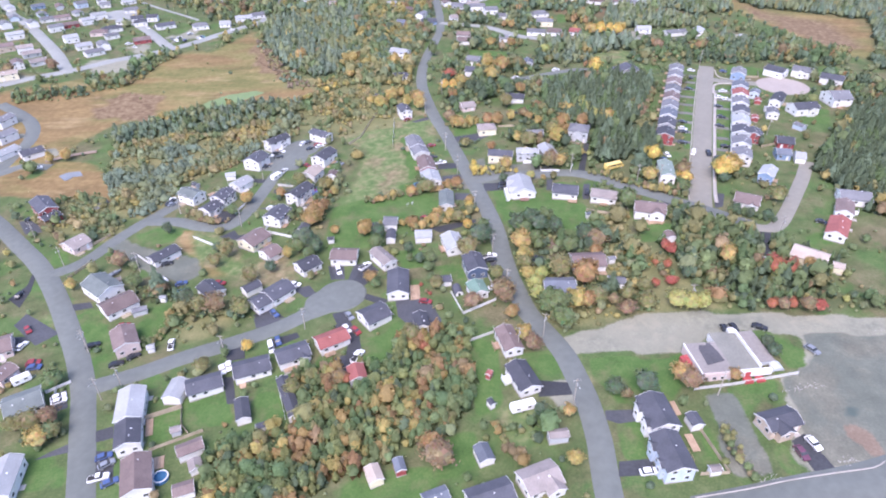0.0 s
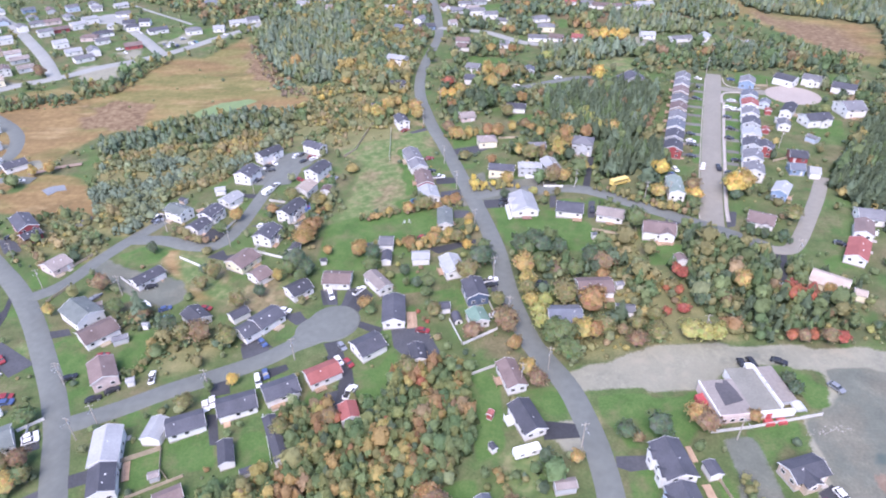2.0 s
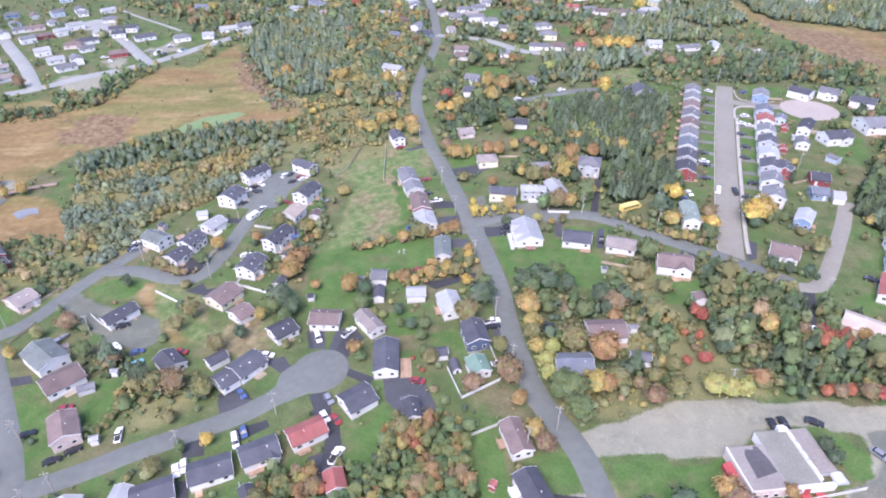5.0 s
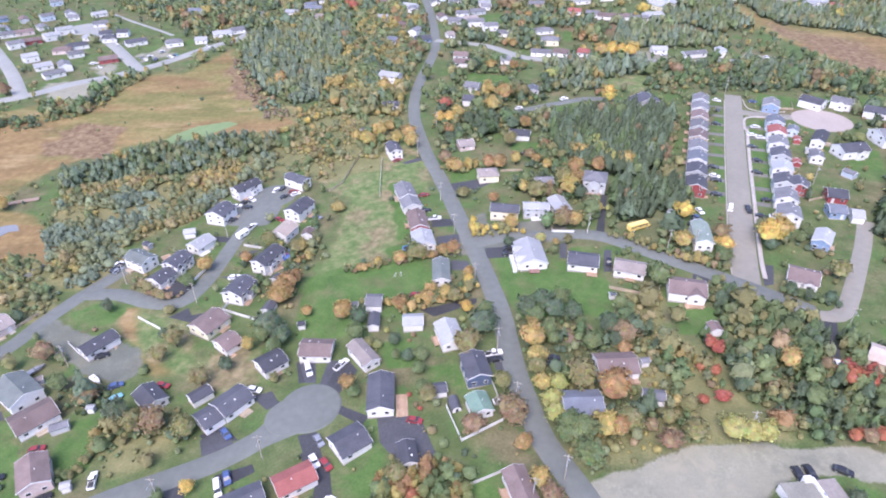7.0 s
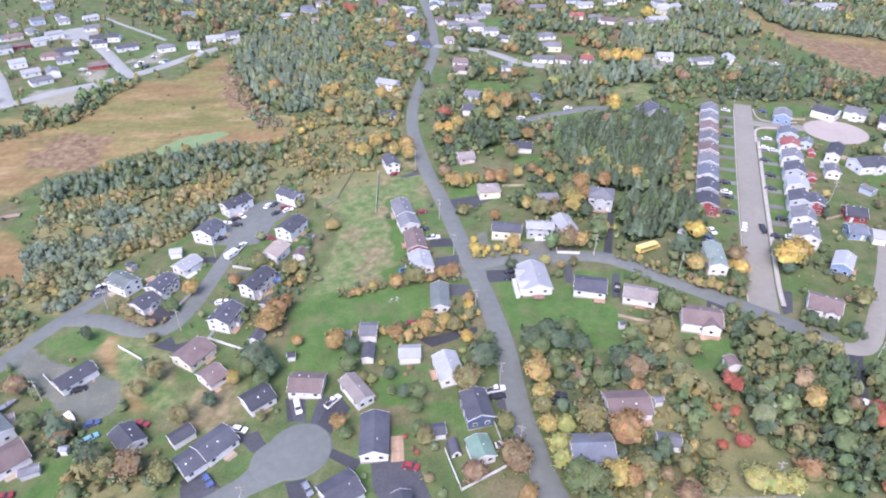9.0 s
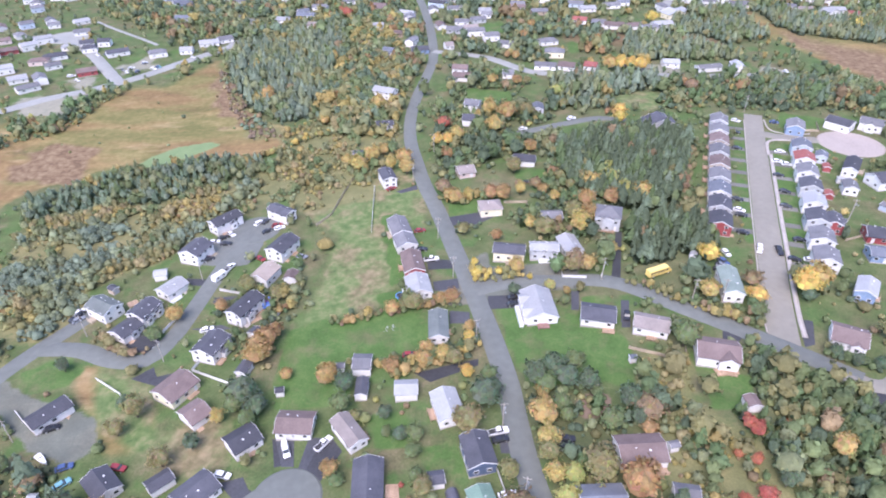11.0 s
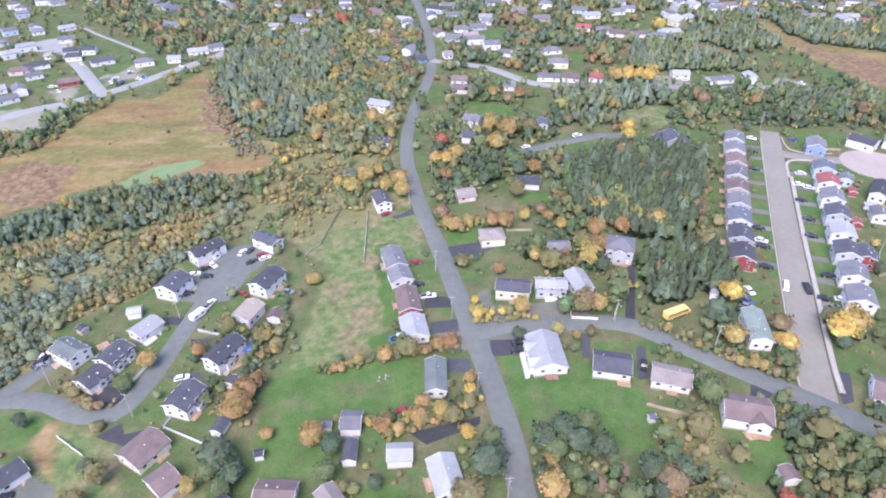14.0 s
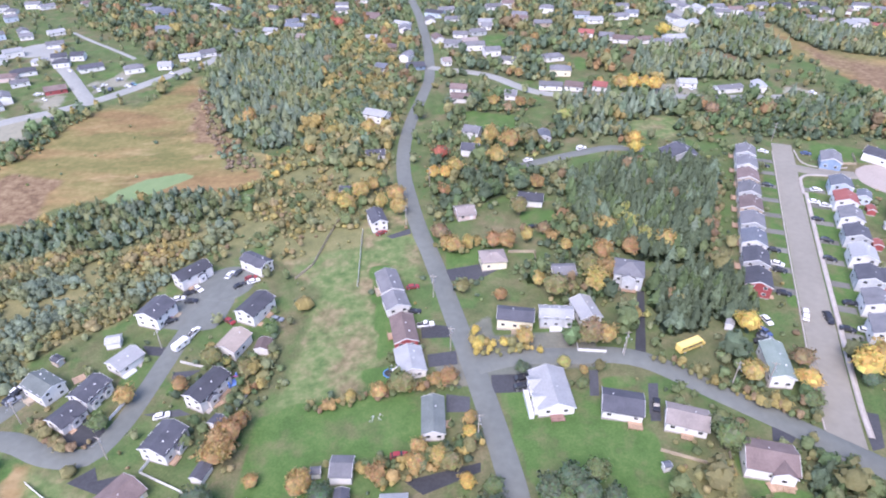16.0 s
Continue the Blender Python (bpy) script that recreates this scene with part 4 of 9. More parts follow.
driveway([(-53.7, 186.1), (-47.8, 187.4), (-44.6, 182.2), (-47.9, 180.4)])
driveway([(-70.4, 156.7), (-64.1, 157.7), (-62.3, 151.7), (-67.7, 150.8)])
driveway([(-56.7, 159.6), (-47.6, 162.2), (-46.3, 159.9), (-53.5, 155.5)])
driveway([(-42.7, 198.8), (-38.8, 199.0), (-36.2, 190.5), (-40.3, 189.8)])
driveway([(-32.7, 198.5), (-28.8, 198.0), (-28.1, 188.4), (-34.0, 188.0)])
driveway([(-37.1, 170.4), (-32.0, 171.3), (-28.6, 160.9), (-31.9, 158.6)])
driveway([(-29.9, 158.4), (-26.7, 159.1), (-23.8, 145.7), (-29.7, 145.7)])
driveway([(-67.0, 144.0), (-63.8, 143.8), (-60.1, 133.0), (-62.7, 133.1)])
driveway([(112.0, 283.3), (119.1, 280.7), (120.3, 283.7), (113.1, 286.3)], WORN_DRIVE)
driveway([(116.3, 295.0), (123.4, 292.3), (124.5, 295.3), (117.4, 298.0)], WORN_DRIVE)
driveway([(120.6, 306.6), (127.7, 304.0), (128.8, 307.0), (121.7, 309.6)], WORN_DRIVE)
driveway([(124.9, 318.2), (132.0, 315.6), (133.1, 318.6), (126.1, 321.2)], WORN_DRIVE)
driveway([(129.3, 329.8), (136.3, 327.2), (137.4, 330.2), (130.4, 332.8)], WORN_DRIVE)
driveway([(133.6, 341.4), (140.7, 338.8), (141.8, 341.8), (134.7, 344.4)], WORN_DRIVE)
driveway([(137.9, 353.1), (145.0, 350.4), (146.2, 353.4), (139.0, 356.1)], WORN_DRIVE)
driveway([(142.3, 364.7), (149.4, 362.0), (150.5, 365.0), (143.4, 367.7)], WORN_DRIVE)
driveway([(146.6, 376.3), (153.7, 373.6), (154.9, 376.6), (147.7, 379.3)], WORN_DRIVE)
driveway([(129.7, 261.2), (123.9, 263.3), (122.8, 260.3), (128.6, 258.2)], WORN_DRIVE)
driveway([(134.5, 273.6), (128.5, 275.9), (127.3, 272.9), (133.4, 270.6)], WORN_DRIVE)
driveway([(139.4, 286.1), (133.1, 288.4), (132.0, 285.4), (138.3, 283.1)], WORN_DRIVE)
driveway([(144.3, 298.5), (137.7, 300.9), (136.6, 297.9), (143.2, 295.5)], WORN_DRIVE)
driveway([(149.2, 310.9), (142.3, 313.5), (141.2, 310.5), (148.1, 307.9)], WORN_DRIVE)
driveway([(-89.3, 284.1), (-85.2, 289.6), (-89.3, 297.6), (-85.4, 303.2), (-78.6, 300.8), (-74.6, 301.2), (-78.3, 311.3), (-74.4, 316.5), (-68.7, 308.4), (-67.6, 295.4), (-68.5, 287.5), (-70.5, 282.4), (-76.0, 281.4)], ASPHALT)
driveway([(-92.0, 275.6), (-83.1, 274.1), (-82.2, 269.9), (-88.6, 271.2)])
driveway([(-101.4, 240.7), (-98.5, 247.1), (-91.5, 244.4), (-86.6, 236.1), (-98.1, 236.9)])
driveway([(-51.4, 170.3), (-47.2, 175.9), (-43.2, 184.0), (-39.3, 188.2), (-34.6, 188.9), (-30.0, 185.8), (-27.9, 181.9), (-28.9, 178.5), (-32.6, 173.3), (-40.3, 170.0), (-47.2, 166.8), (-50.2, 165.8)], ASPHALT)
driveway([(-30.4, 192.8), (-26.7, 198.2), (-23.1, 193.3), (-27.5, 184.8), (-32.0, 187.9)])
driveway([(-27.4, 180.5), (-18.3, 175.5), (-19.8, 172.6), (-27.6, 177.7)])
driveway([(154.1, 323.4), (147.0, 326.0), (145.9, 323.1), (152.9, 320.4)], WORN_DRIVE)
driveway([(158.9, 335.8), (151.7, 338.6), (150.6, 335.6), (157.8, 332.8)], WORN_DRIVE)
driveway([(163.8, 348.3), (156.4, 351.1), (155.3, 348.1), (162.7, 345.3)], WORN_DRIVE)


def pavement(line, offset, width):
    way = np.gradient(line, axis=0)
    side = np.stack([way[:, 1], -way[:, 0]], -1) / np.linalg.norm(way, axis=1)[:, None]
    h = width / 2
    me = strip("pavement", line + side * offset, [(-h, -0.3), (-h, 0.0), (h, 0.0), (h, -0.3)], 0.36, 0.3, CONCRETE)
    tagged(new("pavement", me), "pale concrete kerb and footway along a street", "pavement", kind="structure")


street_line = smooth_line([(163.5, 384), (138.5, 318.2), (121.6, 272.3), (109.5, 239.0), (105.5, 226.0)])
pavement(street_line[12:], -5.5, 1.5)
pavement(smooth_line([(153.5, 345.0), (156.2, 352.5), (158.5, 358.0), (161.5, 361.0), (166.1, 361.6), (172.0, 360.6), (178.0, 359.6)]), 0.0, 1.3)
pavement(smooth_line([(169.2, 386.0), (166.8, 376.0), (168.5, 370.5), (177.1, 367.4), (184.0, 368.0)]), 0.0, 0.5)
pavement(street_line, 4.9, 0.4)
pavement(smooth_line([(58.1, 94.0), (70.6, 95.6), (80.6, 97.4), (93.6, 99.1), (101.7, 100.0), (105.3, 101.6)]), 0.0, 0.22)

# ---- houses ----
FRAME_MESH = link_mesh("window", box(box(box(box(bmesh.new(), -0.65, -0.05, -0.55, 0.65, 0.05, -0.45), -0.65, -0.05, 0.45, 0.65, 0.05, 0.55), -0.65, -0.05, -0.45, -0.55, 0.05, 0.45), 0.55, -0.05, -0.45, 0.65, 0.05, 0.45), TRIM)
PANE_MESH = link_mesh("pane", boxed(-0.55, -0.03, -0.45, 0.55, 0.02, 0.45), GLASS)
DOOR_MESH = link_mesh("door", box(boxed(-0.5, -0.05, -1.02, 0.5, 0.05, 1.02), -0.3, -0.07, 0.2, 0.3, 0.05, 0.8), TRIM)
WINDOW_MESH = link_mesh("window", box(boxed(-0.65, -0.02, -0.55, 0.65, 0.04, 0.55), -0.55, -0.045, -0.45, 0.55, 0.045, 0.45), [TRIM, GLASS])
for poly in list(WINDOW_MESH.polygons)[6:]:
    poly.material_index = 1
SHED_DOOR_MESH = link_mesh("door", box(boxed(-0.8, -0.05, -0.95, 0.8, 0.05, 0.95), -0.02, -0.07, -0.95, 0.02, 0.06, 0.95), WALL["grey"])
COLOUR_WORDS = {"navy": "dark slate-blue", "slate": "blue-grey", "grey": "grey", "lightgrey": "pale grey", "brown": "brown", "taupe": "taupe",
                "tan": "tan", "green": "grey-green", "darkgreen": "green", "seagreen": "sea-green", "red": "red", "metal": "whitish metal"}
WALL_WORDS = {"white": "white", "cream": "cream", "pink": "pinkish", "tan": "tan", "grey": "grey", "blue": "blue", "lightblue": "pale blue", "navyblue": "dark blue", "red": "red"}
dice = random.Random(11)


def gable_roof(l, w, h, rise, over):
    """Two sloping slabs that meet at a ridge along x."""
    bm = bmesh.new()
    t, a = 0.16, w / 2 + over
    drop = rise * over / (w / 2)
    prof = [(-a, h - drop), (0, h + rise), (a, h - drop), (a, h - drop + t), (0, h + rise + t * 1.15), (-a, h - drop + t)]
    ends = []
    for x in (-l / 2 - over, l / 2 + over):
        ends.append([bm.verts.new((x, y, z)) for y, z in prof])
    e, f = ends
    for i, j in ((0, 1), (1, 2), (2, 3), (3, 4), (4, 5), (5, 0)):
        bm.faces.new((e[i], e[j], f[j], f[i]))
    for g in (e, f):
        bm.faces.new((g[0], g[1], g[4], g[5]))
        bm.faces.new((g[1], g[2], g[3], g[4]))
    return bm


def hip_roof(l, w, h, rise, over):
    bm = bmesh.new()
    a, b, t = l / 2 + over, w / 2 + over, 0.16
    r = max(0.3, a - b * 0.9)
    low = [bm.verts.new((x, y, h - 0.1)) for x, y in ((-a, -b), (a, -b), (a, b), (-a, b))]
    up = [bm.verts.new((x, y, h - 0.1 + t)) for x, y in ((-a, -b), (a, -b), (a, b), (-a, b))]
    p, q = bm.verts.new((-r, 0, h + rise)), bm.verts.new((r, 0, h + rise))
    bm.faces.new(low[::-1])
    for i in range(4):
        j = (i + 1) % 4
        bm.faces.new((low[i], low[j], up[j], up[i]))
    bm.faces.new((up[0], up[1], q, p))
    bm.faces.new((up[2], up[3], p, q))
    bm.faces.new((up[1], up[2], q))
    bm.faces.new((up[3], up[0], p))
    return bm


def walls(l, w, h, rise, gable):
    bm = bmesh.new()
    if gable:
        prof = [(-w / 2, -1.4), (w / 2, -1.4), (w / 2, h), (0, h + rise), (-w / 2, h)]
    else:
        prof = [(-w / 2, -1.4), (w / 2, -1.4), (w / 2, h), (-w / 2, h)]
    a, b = [bm.verts.new((-l / 2, y, z)) for y, z in prof], [bm.verts.new((l / 2, y, z)) for y, z in prof]
    k = len(prof)
    bm.faces.new(a)
    bm.faces.new(b[::-1])
    for i in range(k):
        if not (gable and i in (2, 3)):
            bm.faces.new((a[i], b[i], b[(i + 1) % k], a[(i + 1) % k]))
    return bm


def opening(name, mesh, parent, x, y, z, rz, pane=None):
    ob = new(name, mesh)
    ob.parent = parent
    ob.matrix_local = pose(x, y, z, 0, 0, rz)
    if pane:
        p = new("pane", pane)
        p.parent = ob
    return ob


def house(x, y, rot, length, width, h, shape, roof, wall, sort):
    """A wooden house: length along its ridge and width, both over the eaves, in metres."""
    small = sort in ("shed", "garage")
    over = 0.2 if small else 0.35
    l, w = max(1.6, length - 2 * over), max(1.4, width - 2 * over)
    base = bpy.data.objects.new("shed" if small else "house", None)
    scene.collection.objects.link(base)
    base.matrix_basis = pose(x, y, float(land(x, y)), 0, 0, rot)
    rise = w / 2 * (0.42 if shape == "gable" else 0.5)
    part("wall", walls(l, w, h, rise, shape == "gable"), WALL[wall], base)
    part("roof", (gable_roof if shape == "gable" else hip_roof)(l, w, h, rise, over), ROOF[roof], base, COLOUR_WORDS[roof] + (" roofing sheets" if roof == "metal" else " shingle roof"))
    foot = boxed(-l / 2 - 0.04, -w / 2 - 0.04, -1.5, l / 2 + 0.04, w / 2 + 0.04, 0.35)
    part("foundation", foot, CONCRETE, base)
    if shape == "gable" and y < 470:
        drop = rise * over / (w / 2)
        for s in (-1, 1):
            bm = bmesh.new()
            xx = s * (l / 2 + over)
            for side in (-1, 1):
                a, b = (side * (w / 2 + over), h - drop), (0, h + rise)
                prof = [(a[0], a[1] - 0.1), (b[0], b[1] - 0.1), (b[0], b[1] + 0.2), (a[0], a[1] + 0.2)]
                vs = [[bm.verts.new((xx + s * k, py, pz)) for py, pz in prof] for k in (0.003, 0.06)]
                bm.faces.new(vs[0])
                bm.faces.new(vs[1][::-1])
                for i in range(4):
                    bm.faces.new((vs[0][i], vs[1][i], vs[1][(i + 1) % 4], vs[0][(i + 1) % 4]))
            part("gable_trim", bm, TRIM, base)
    near = y < 470
    frame_of, pane_of = (FRAME_MESH, PANE_MESH) if y < 260 else (WINDOW_MESH, None)
    if small:
        opening("door", SHED_DOOR_MESH, base, l / 2 + 0.03, 0, 0.97, 90)
    elif near:
        floors = [1.75] if h < 4.2 else [1.6, 3.9]
        count = max(2, int(l / (2.9 if y < 300 else 4.4)))
        for side in (-1, 1):
            door_at = dice.randrange(count)
            for z in floors:
                for i in range(count):
                    px = (i + 0.5) / count * l - l / 2
                    if i == door_at and z == floors[0]:
                        opening("door", DOOR_MESH, base, px, side * (w / 2 + 0.04), 1.35, 0)
                        if side < 0 and y < 300:
                            step = boxed(px - 0.9, -w / 2 - 1.5, -0.6, px + 0.9, -w / 2 - 0.06, 0.3)
                            part("step", box(step, px - 0.9, -w / 2 - 1.85, -0.6, px + 0.9, -w / 2 - 1.5, 0.1), dice.choice((WOOD, CONCRETE)), base)
                    else:
                        opening("window", frame_of, base, px, side * (w / 2 + 0.04), z + 0.15, 0 if side < 0 else 180, pane_of)
        for side in (-1, 1):
            for z in floors:
                for py in (-w / 4, w / 4):
                    opening("window", frame_of, base, side * (l / 2 + 0.04), py, z + 0.15, 90 if side > 0 else -90, pane_of)
        cx = dice.uniform(-0.3, 0.3) * l
        if dice.random() < 0.45:
            qx = cx + math.copysign(l * 0.3, -cx)
            part("roof_vent", box(boxed(qx - 0.16, -w * 0.2 - 0.16, h + rise * 0.4, qx + 0.16, -w * 0.2 + 0.16, h + rise * 0.6 + 0.3), qx - 0.22, -w * 0.2 - 0.22, h + rise * 0.6 + 0.3, qx + 0.22, -w * 0.2 + 0.22, h + rise * 0.6 + 0.38), TRIM, base)
        part("roof_vent", tube(bmesh.new(), (cx, -w * 0.12, h + rise * 0.6), (cx, -w * 0.12, h + rise * 0.76 + 0.45), 0.13, 0.13, 8), TRIM, base)
    else:
        for side in (-1, 1):
            for i in (-0.5, 0.5):
                opening("window", PANE_MESH, base, i * l / 2, side * (w / 2 + 0.02), 1.8, 0)
    words = COLOUR_WORDS[roof]
    if small:
        tagged(base, f"small {WALL_WORDS[wall]} wooden shed with a {words} roof", "shed", "garden sheds")
    elif sort == "row":
        tagged(base, f"{WALL_WORDS[wall]} row house with a {words} gable roof", "house", "houses in the street row")
    else:
        storeys = "two-storey" if h > 3.9 else "single-storey"
        tagged(base, f"{storeys} {WALL_WORDS[wall]} house with a {words} {shape} roof", "house", "houses of the suburb")
    KEEP_OUT.append(("rect", (x, y, radians(rot), length / 2, width / 2), 0.8 if y < 420 else 2.6))
    if y >= 420:
        KEEP_OUT.append(("disc", (x, y - 8), 6.5))
    return base


def wing(base, side, px, w, out, h):
    """A gabled bay on one long side of a house, with a roof that runs into the main one."""
    body, cover_of = next(c for c in base.children if c.name.startswith("wall")), next(c for c in base.children if c.name.startswith("roof") and "vent" not in c.name)
    edge = max(abs(v.co.y) for v in body.data.vertices)
    y1, rise = edge + out, w / 2 * 0.5
    bm = bmesh.new()
    prof = [(-w / 2, -1.4), (w / 2, -1.4), (w / 2, h), (0, h + rise), (-w / 2, h)]
    a, b = [bm.verts.new((px + x, side * (edge - 0.6), z)) for x, z in prof], [bm.verts.new((px + x, side * y1, z)) for x, z in prof]
    bm.faces.new(b)
    for i in (0, 1, 4):
        bm.faces.new((a[i], b[i], b[(i + 1) % 5], a[(i + 1) % 5]))
    part("bay_wall", bm, body.data.materials[0], base)
    bm = bmesh.new()
    o, t = 0.3, 0.14
    prof = [(-w / 2 - o, h - o * 0.5), (0, h + rise), (w / 2 + o, h - o * 0.5), (w / 2 + o, h - o * 0.5 + t), (0, h + rise + t), (-w / 2 - o, h - o * 0.5 + t)]
    ends = [[bm.verts.new((px + x, side * yy, z)) for x, z in prof] for yy in (edge * 0.25, y1 + o)]
    e, f = ends
    for i, j in ((0, 1), (1, 2), (2, 3), (3, 4), (4, 5), (5, 0)):
        bm.faces.new((e[i], e[j], f[j], f[i]))
    for g in (e, f):
        bm.faces.new((g[0], g[1], g[4], g[5]))
        bm.faces.new((g[1], g[2], g[3], g[4]))
    part("bay_roof", bm, cover_of.data.materials[0], base)
    bm = bmesh.new()
    for sx in (-1, 1):
        p = [(sx * (w / 2 + o), h - o * 0.5 - 0.08), (0, h + rise - 0.08), (0, h + rise + 0.17), (sx * (w / 2 + o), h - o * 0.5 + 0.17)]
        vs = [[bm.verts.new((px + x, side * (y1 + o + k), z)) for x, z in p] for k in (0.003, 0.06)]
        bm.faces.new(vs[0])
        bm.faces.new(vs[1][::-1])
        for i in range(4):
            bm.faces.new((vs[0][i], vs[1][i], vs[1][(i + 1) % 4], vs[0][(i + 1) % 4]))
    part("gable_trim", bm, TRIM, base)
    opening("window", FRAME_MESH, base, px, side * (y1 + 0.04), min(1.9, h - 0.9), 0 if side < 0 else 180, PANE_MESH)


def porch(base, side, px, long, out):
    """A small timber porch with two posts and a rail against one long side."""
    body = next(c for c in base.children if c.name.startswith("wall"))
    edge = max(abs(v.co.y) for v in body.data.vertices) + 0.06
    mat = dice.choice((WOOD, FENCE_WOOD, TRIM))
    floor_of = part("porch", boxed(px - long / 2, side * edge, -0.8, px + long / 2, side * (edge + out), 0.55), mat, base, "small raised porch")
    for x in (px - long / 2 + 0.08, px + long / 2 - 0.08):
        part("post", boxed(x - 0.06, side * (edge + out - 0.1) - 0.06, 0.55, x + 0.06, side * (edge + out - 0.1) + 0.06, 1.5), mat, floor_of)
    part("rail", boxed(px - long / 2, side * (edge + out - 0.1) - 0.05, 1.4, px + long / 2, side * (edge + out - 0.1) + 0.05, 1.52), mat, floor_of)


def end_deck(base, end, wide, out):
    """A dark raised deck with a rail at a gable end."""
    body = next(c for c in base.children if c.name.startswith("wall"))
    edge = max(abs(v.co.x) for v in body.data.vertices) + 0.06
    x0, x1 = sorted((end * edge, end * (edge + out)))
    floor_of = part("deck", boxed(x0, -wide / 2, 0.5, x1, wide / 2, 0.66), RED_DECK, base, "dark red-brown deck")
    xr = end * (edge + out - 0.08)
    for y in (-wide / 2 + 0.08, 0.0, wide / 2 - 0.08):
        part("post", boxed(xr - 0.06, y - 0.06, -0.8, xr + 0.06, y + 0.06, 1.6), RED_DECK, floor_of)
    part("rail", boxed(xr - 0.05, -wide / 2, 1.5, xr + 0.05, wide / 2, 1.6), RED_DECK, floor_of)


def ramp(base, side, px, long):
    """A long white access ramp with side boards along a wall."""
    body = next(c for c in base.children if c.name.startswith("wall"))
    edge = max(abs(v.co.y) for v in body.data.vertices) + 1.2
    bm = extrude_profile(bmesh.new(), [(px - long / 2, -0.6), (px + long / 2, -0.6), (px + long / 2, 0.9), (px - long / 2, 0.35)], side * edge, side * (edge + 1.2))
    floor_of = part("ramp", bm, TRIM, base, "white access ramp")
    part("rail", boxed(px - long / 2, side * (edge + 1.25) - 0.04, -0.4, px + long / 2, side * (edge + 1.25) + 0.04, 1.3), TRIM, floor_of)


def deck(base, side, px, long, out):
    """A raised timber deck with posts and a rail against one long side."""
    body = next(c for c in base.children if c.name.startswith("wall"))
    edge = max(abs(v.co.y) for v in body.data.vertices) + 0.06
    floor_of = part("deck", boxed(px - long / 2, side * edge, 0.4, px + long / 2, side * (edge + out - 0.1), 0.54), WOOD, base, "brown wooden deck")
    for i in range(int(out / 0.3)):
        part("plank", boxed(px - long / 2, side * (edge + i * 0.3), 0.545, px + long / 2, side * (edge + i * 0.3 + 0.27), 0.62), WOOD, floor_of)
    for k in range(4):
        x = px - long / 2 + 0.05 + k * (long - 0.1) / 3
        part("post", boxed(x - 0.05, side * (edge + out - 0.12) - 0.05, -0.8, x + 0.05, side * (edge + out - 0.12) + 0.05, 1.5), WOOD, floor_of)
    part("rail", boxed(px - long / 2, side * (edge + out - 0.12) - 0.04, 1.5, px + long / 2, side * (edge + out - 0.12) + 0.04, 1.58), WOOD, floor_of)


house(-89.9, 131.8, 106, 12.5, 7.9, 4.0, "gable", "metal", "white", "house")
house(-86.2, 121.0, 111, 9.3, 7.0, 4.0, "gable", "navy", "white", "house")
house(-78.3, 107.7, 112, 12.1, 7.7, 4.0, "gable", "brown", "white", "house")
house(-78.9, 137.7, 86, 7.8, 5.7, 2.8, "gable", "lightgrey", "white", "shed")
house(-70.9, 139.3, 23, 10.5, 7.1, 2.8, "gable", "navy", "white", "house")
house(-58.0, 145.1, 21, 11.2, 7.6, 2.8, "gable", "navy", "white", "house")
house(-56.5, 128.5, 109, 8.0, 4.2, 2.5, "gable", "navy", "white", "shed")
house(-49.6, 122.7, 23, 3.3, 2.0, 2.0, "gable", "navy", "white", "shed")
house(-44.0, 132.1, 115, 16.1, 3.9, 2.6, "gable", "navy", "white", "garage")
house(-67.6, 116.4, 29, 6.9, 4.5, 2.5, "gable", "brown", "white", "shed")
house(-64.4, 110.9, 118, 3.9, 3.5, 2.2, "gable", "taupe", "white", "shed")
house(-64.9, 103.7, 21, 5.2, 4.1, 2.5, "gable", "brown", "white", "shed")
house(-124.1, 135.7, 33, 10.3, 9.5, 3.0, "gable", "green", "white", "house")
b = house(-113.8, 108.9, 103, 12.9, 6.5, 4.0, "gable", "lightgrey", "white", "house")
porch(b, 1, -0.2, 4.3, 2.0)
house(-137.5, 148.2, 66, 6.7, 6.5, 3.0, "gable", "brown", "pink", "house")
house(-144.9, 161.5, 28, 4.9, 9.5, 3.0, "gable", "brown", "pink", "house")
house(-104.1, 160.9, 121, 10.8, 8.0, 4.0, "gable", "brown", "pink", "house")
b = house(-114.9, 180.6, 46, 11.6, 9.5, 3.0, "gable", "brown", "white", "house")
porch(b, -1, -0.2, 3.0, 1.9)
b = house(-125.0, 190.5, 143, 13.1, 10.0, 4.0, "gable", "green", "white", "house")
deck(b, -1, 0.0, 3.0, 1.8)
b = house(-150.2, 221.6, 59, 8.5, 9.5, 2.8, "gable", "taupe", "pink", "house")
porch(b, -1, -2.1, 3.0, 1.7)
house(-177.9, 249.9, 134, 14.5, 8.4, 5.0, "gable", "navy", "red", "house")
house(-172.1, 243.2, 53, 7.7, 6.7, 3.0, "gable", "navy", "red", "house")
house(-109.6, 210.6, 52, 11.7, 6.5, 3.0, "gable", "navy", "white", "house")
b = house(-113.6, 256.7, 150, 10.7, 7.9, 4.4, "gable", "green", "white", "house")
porch(b, 1, 1.6, 2.8, 2.0)
b = house(-98.4, 254.0, 69, 9.8, 7.9, 4.2, "gable", "navy", "white", "house")
wing(b, -1, -2.4, 2.2, 0.6, 2.9)
wing(b, -1, 2.2, 2.2, 0.6, 2.9)
b = house(-101.6, 245.6, 62, 8.5, 7.7, 3.0, "gable", "navy", "white", "house")
wing(b, -1, 0.0, 2.6, 0.7, 2.9)
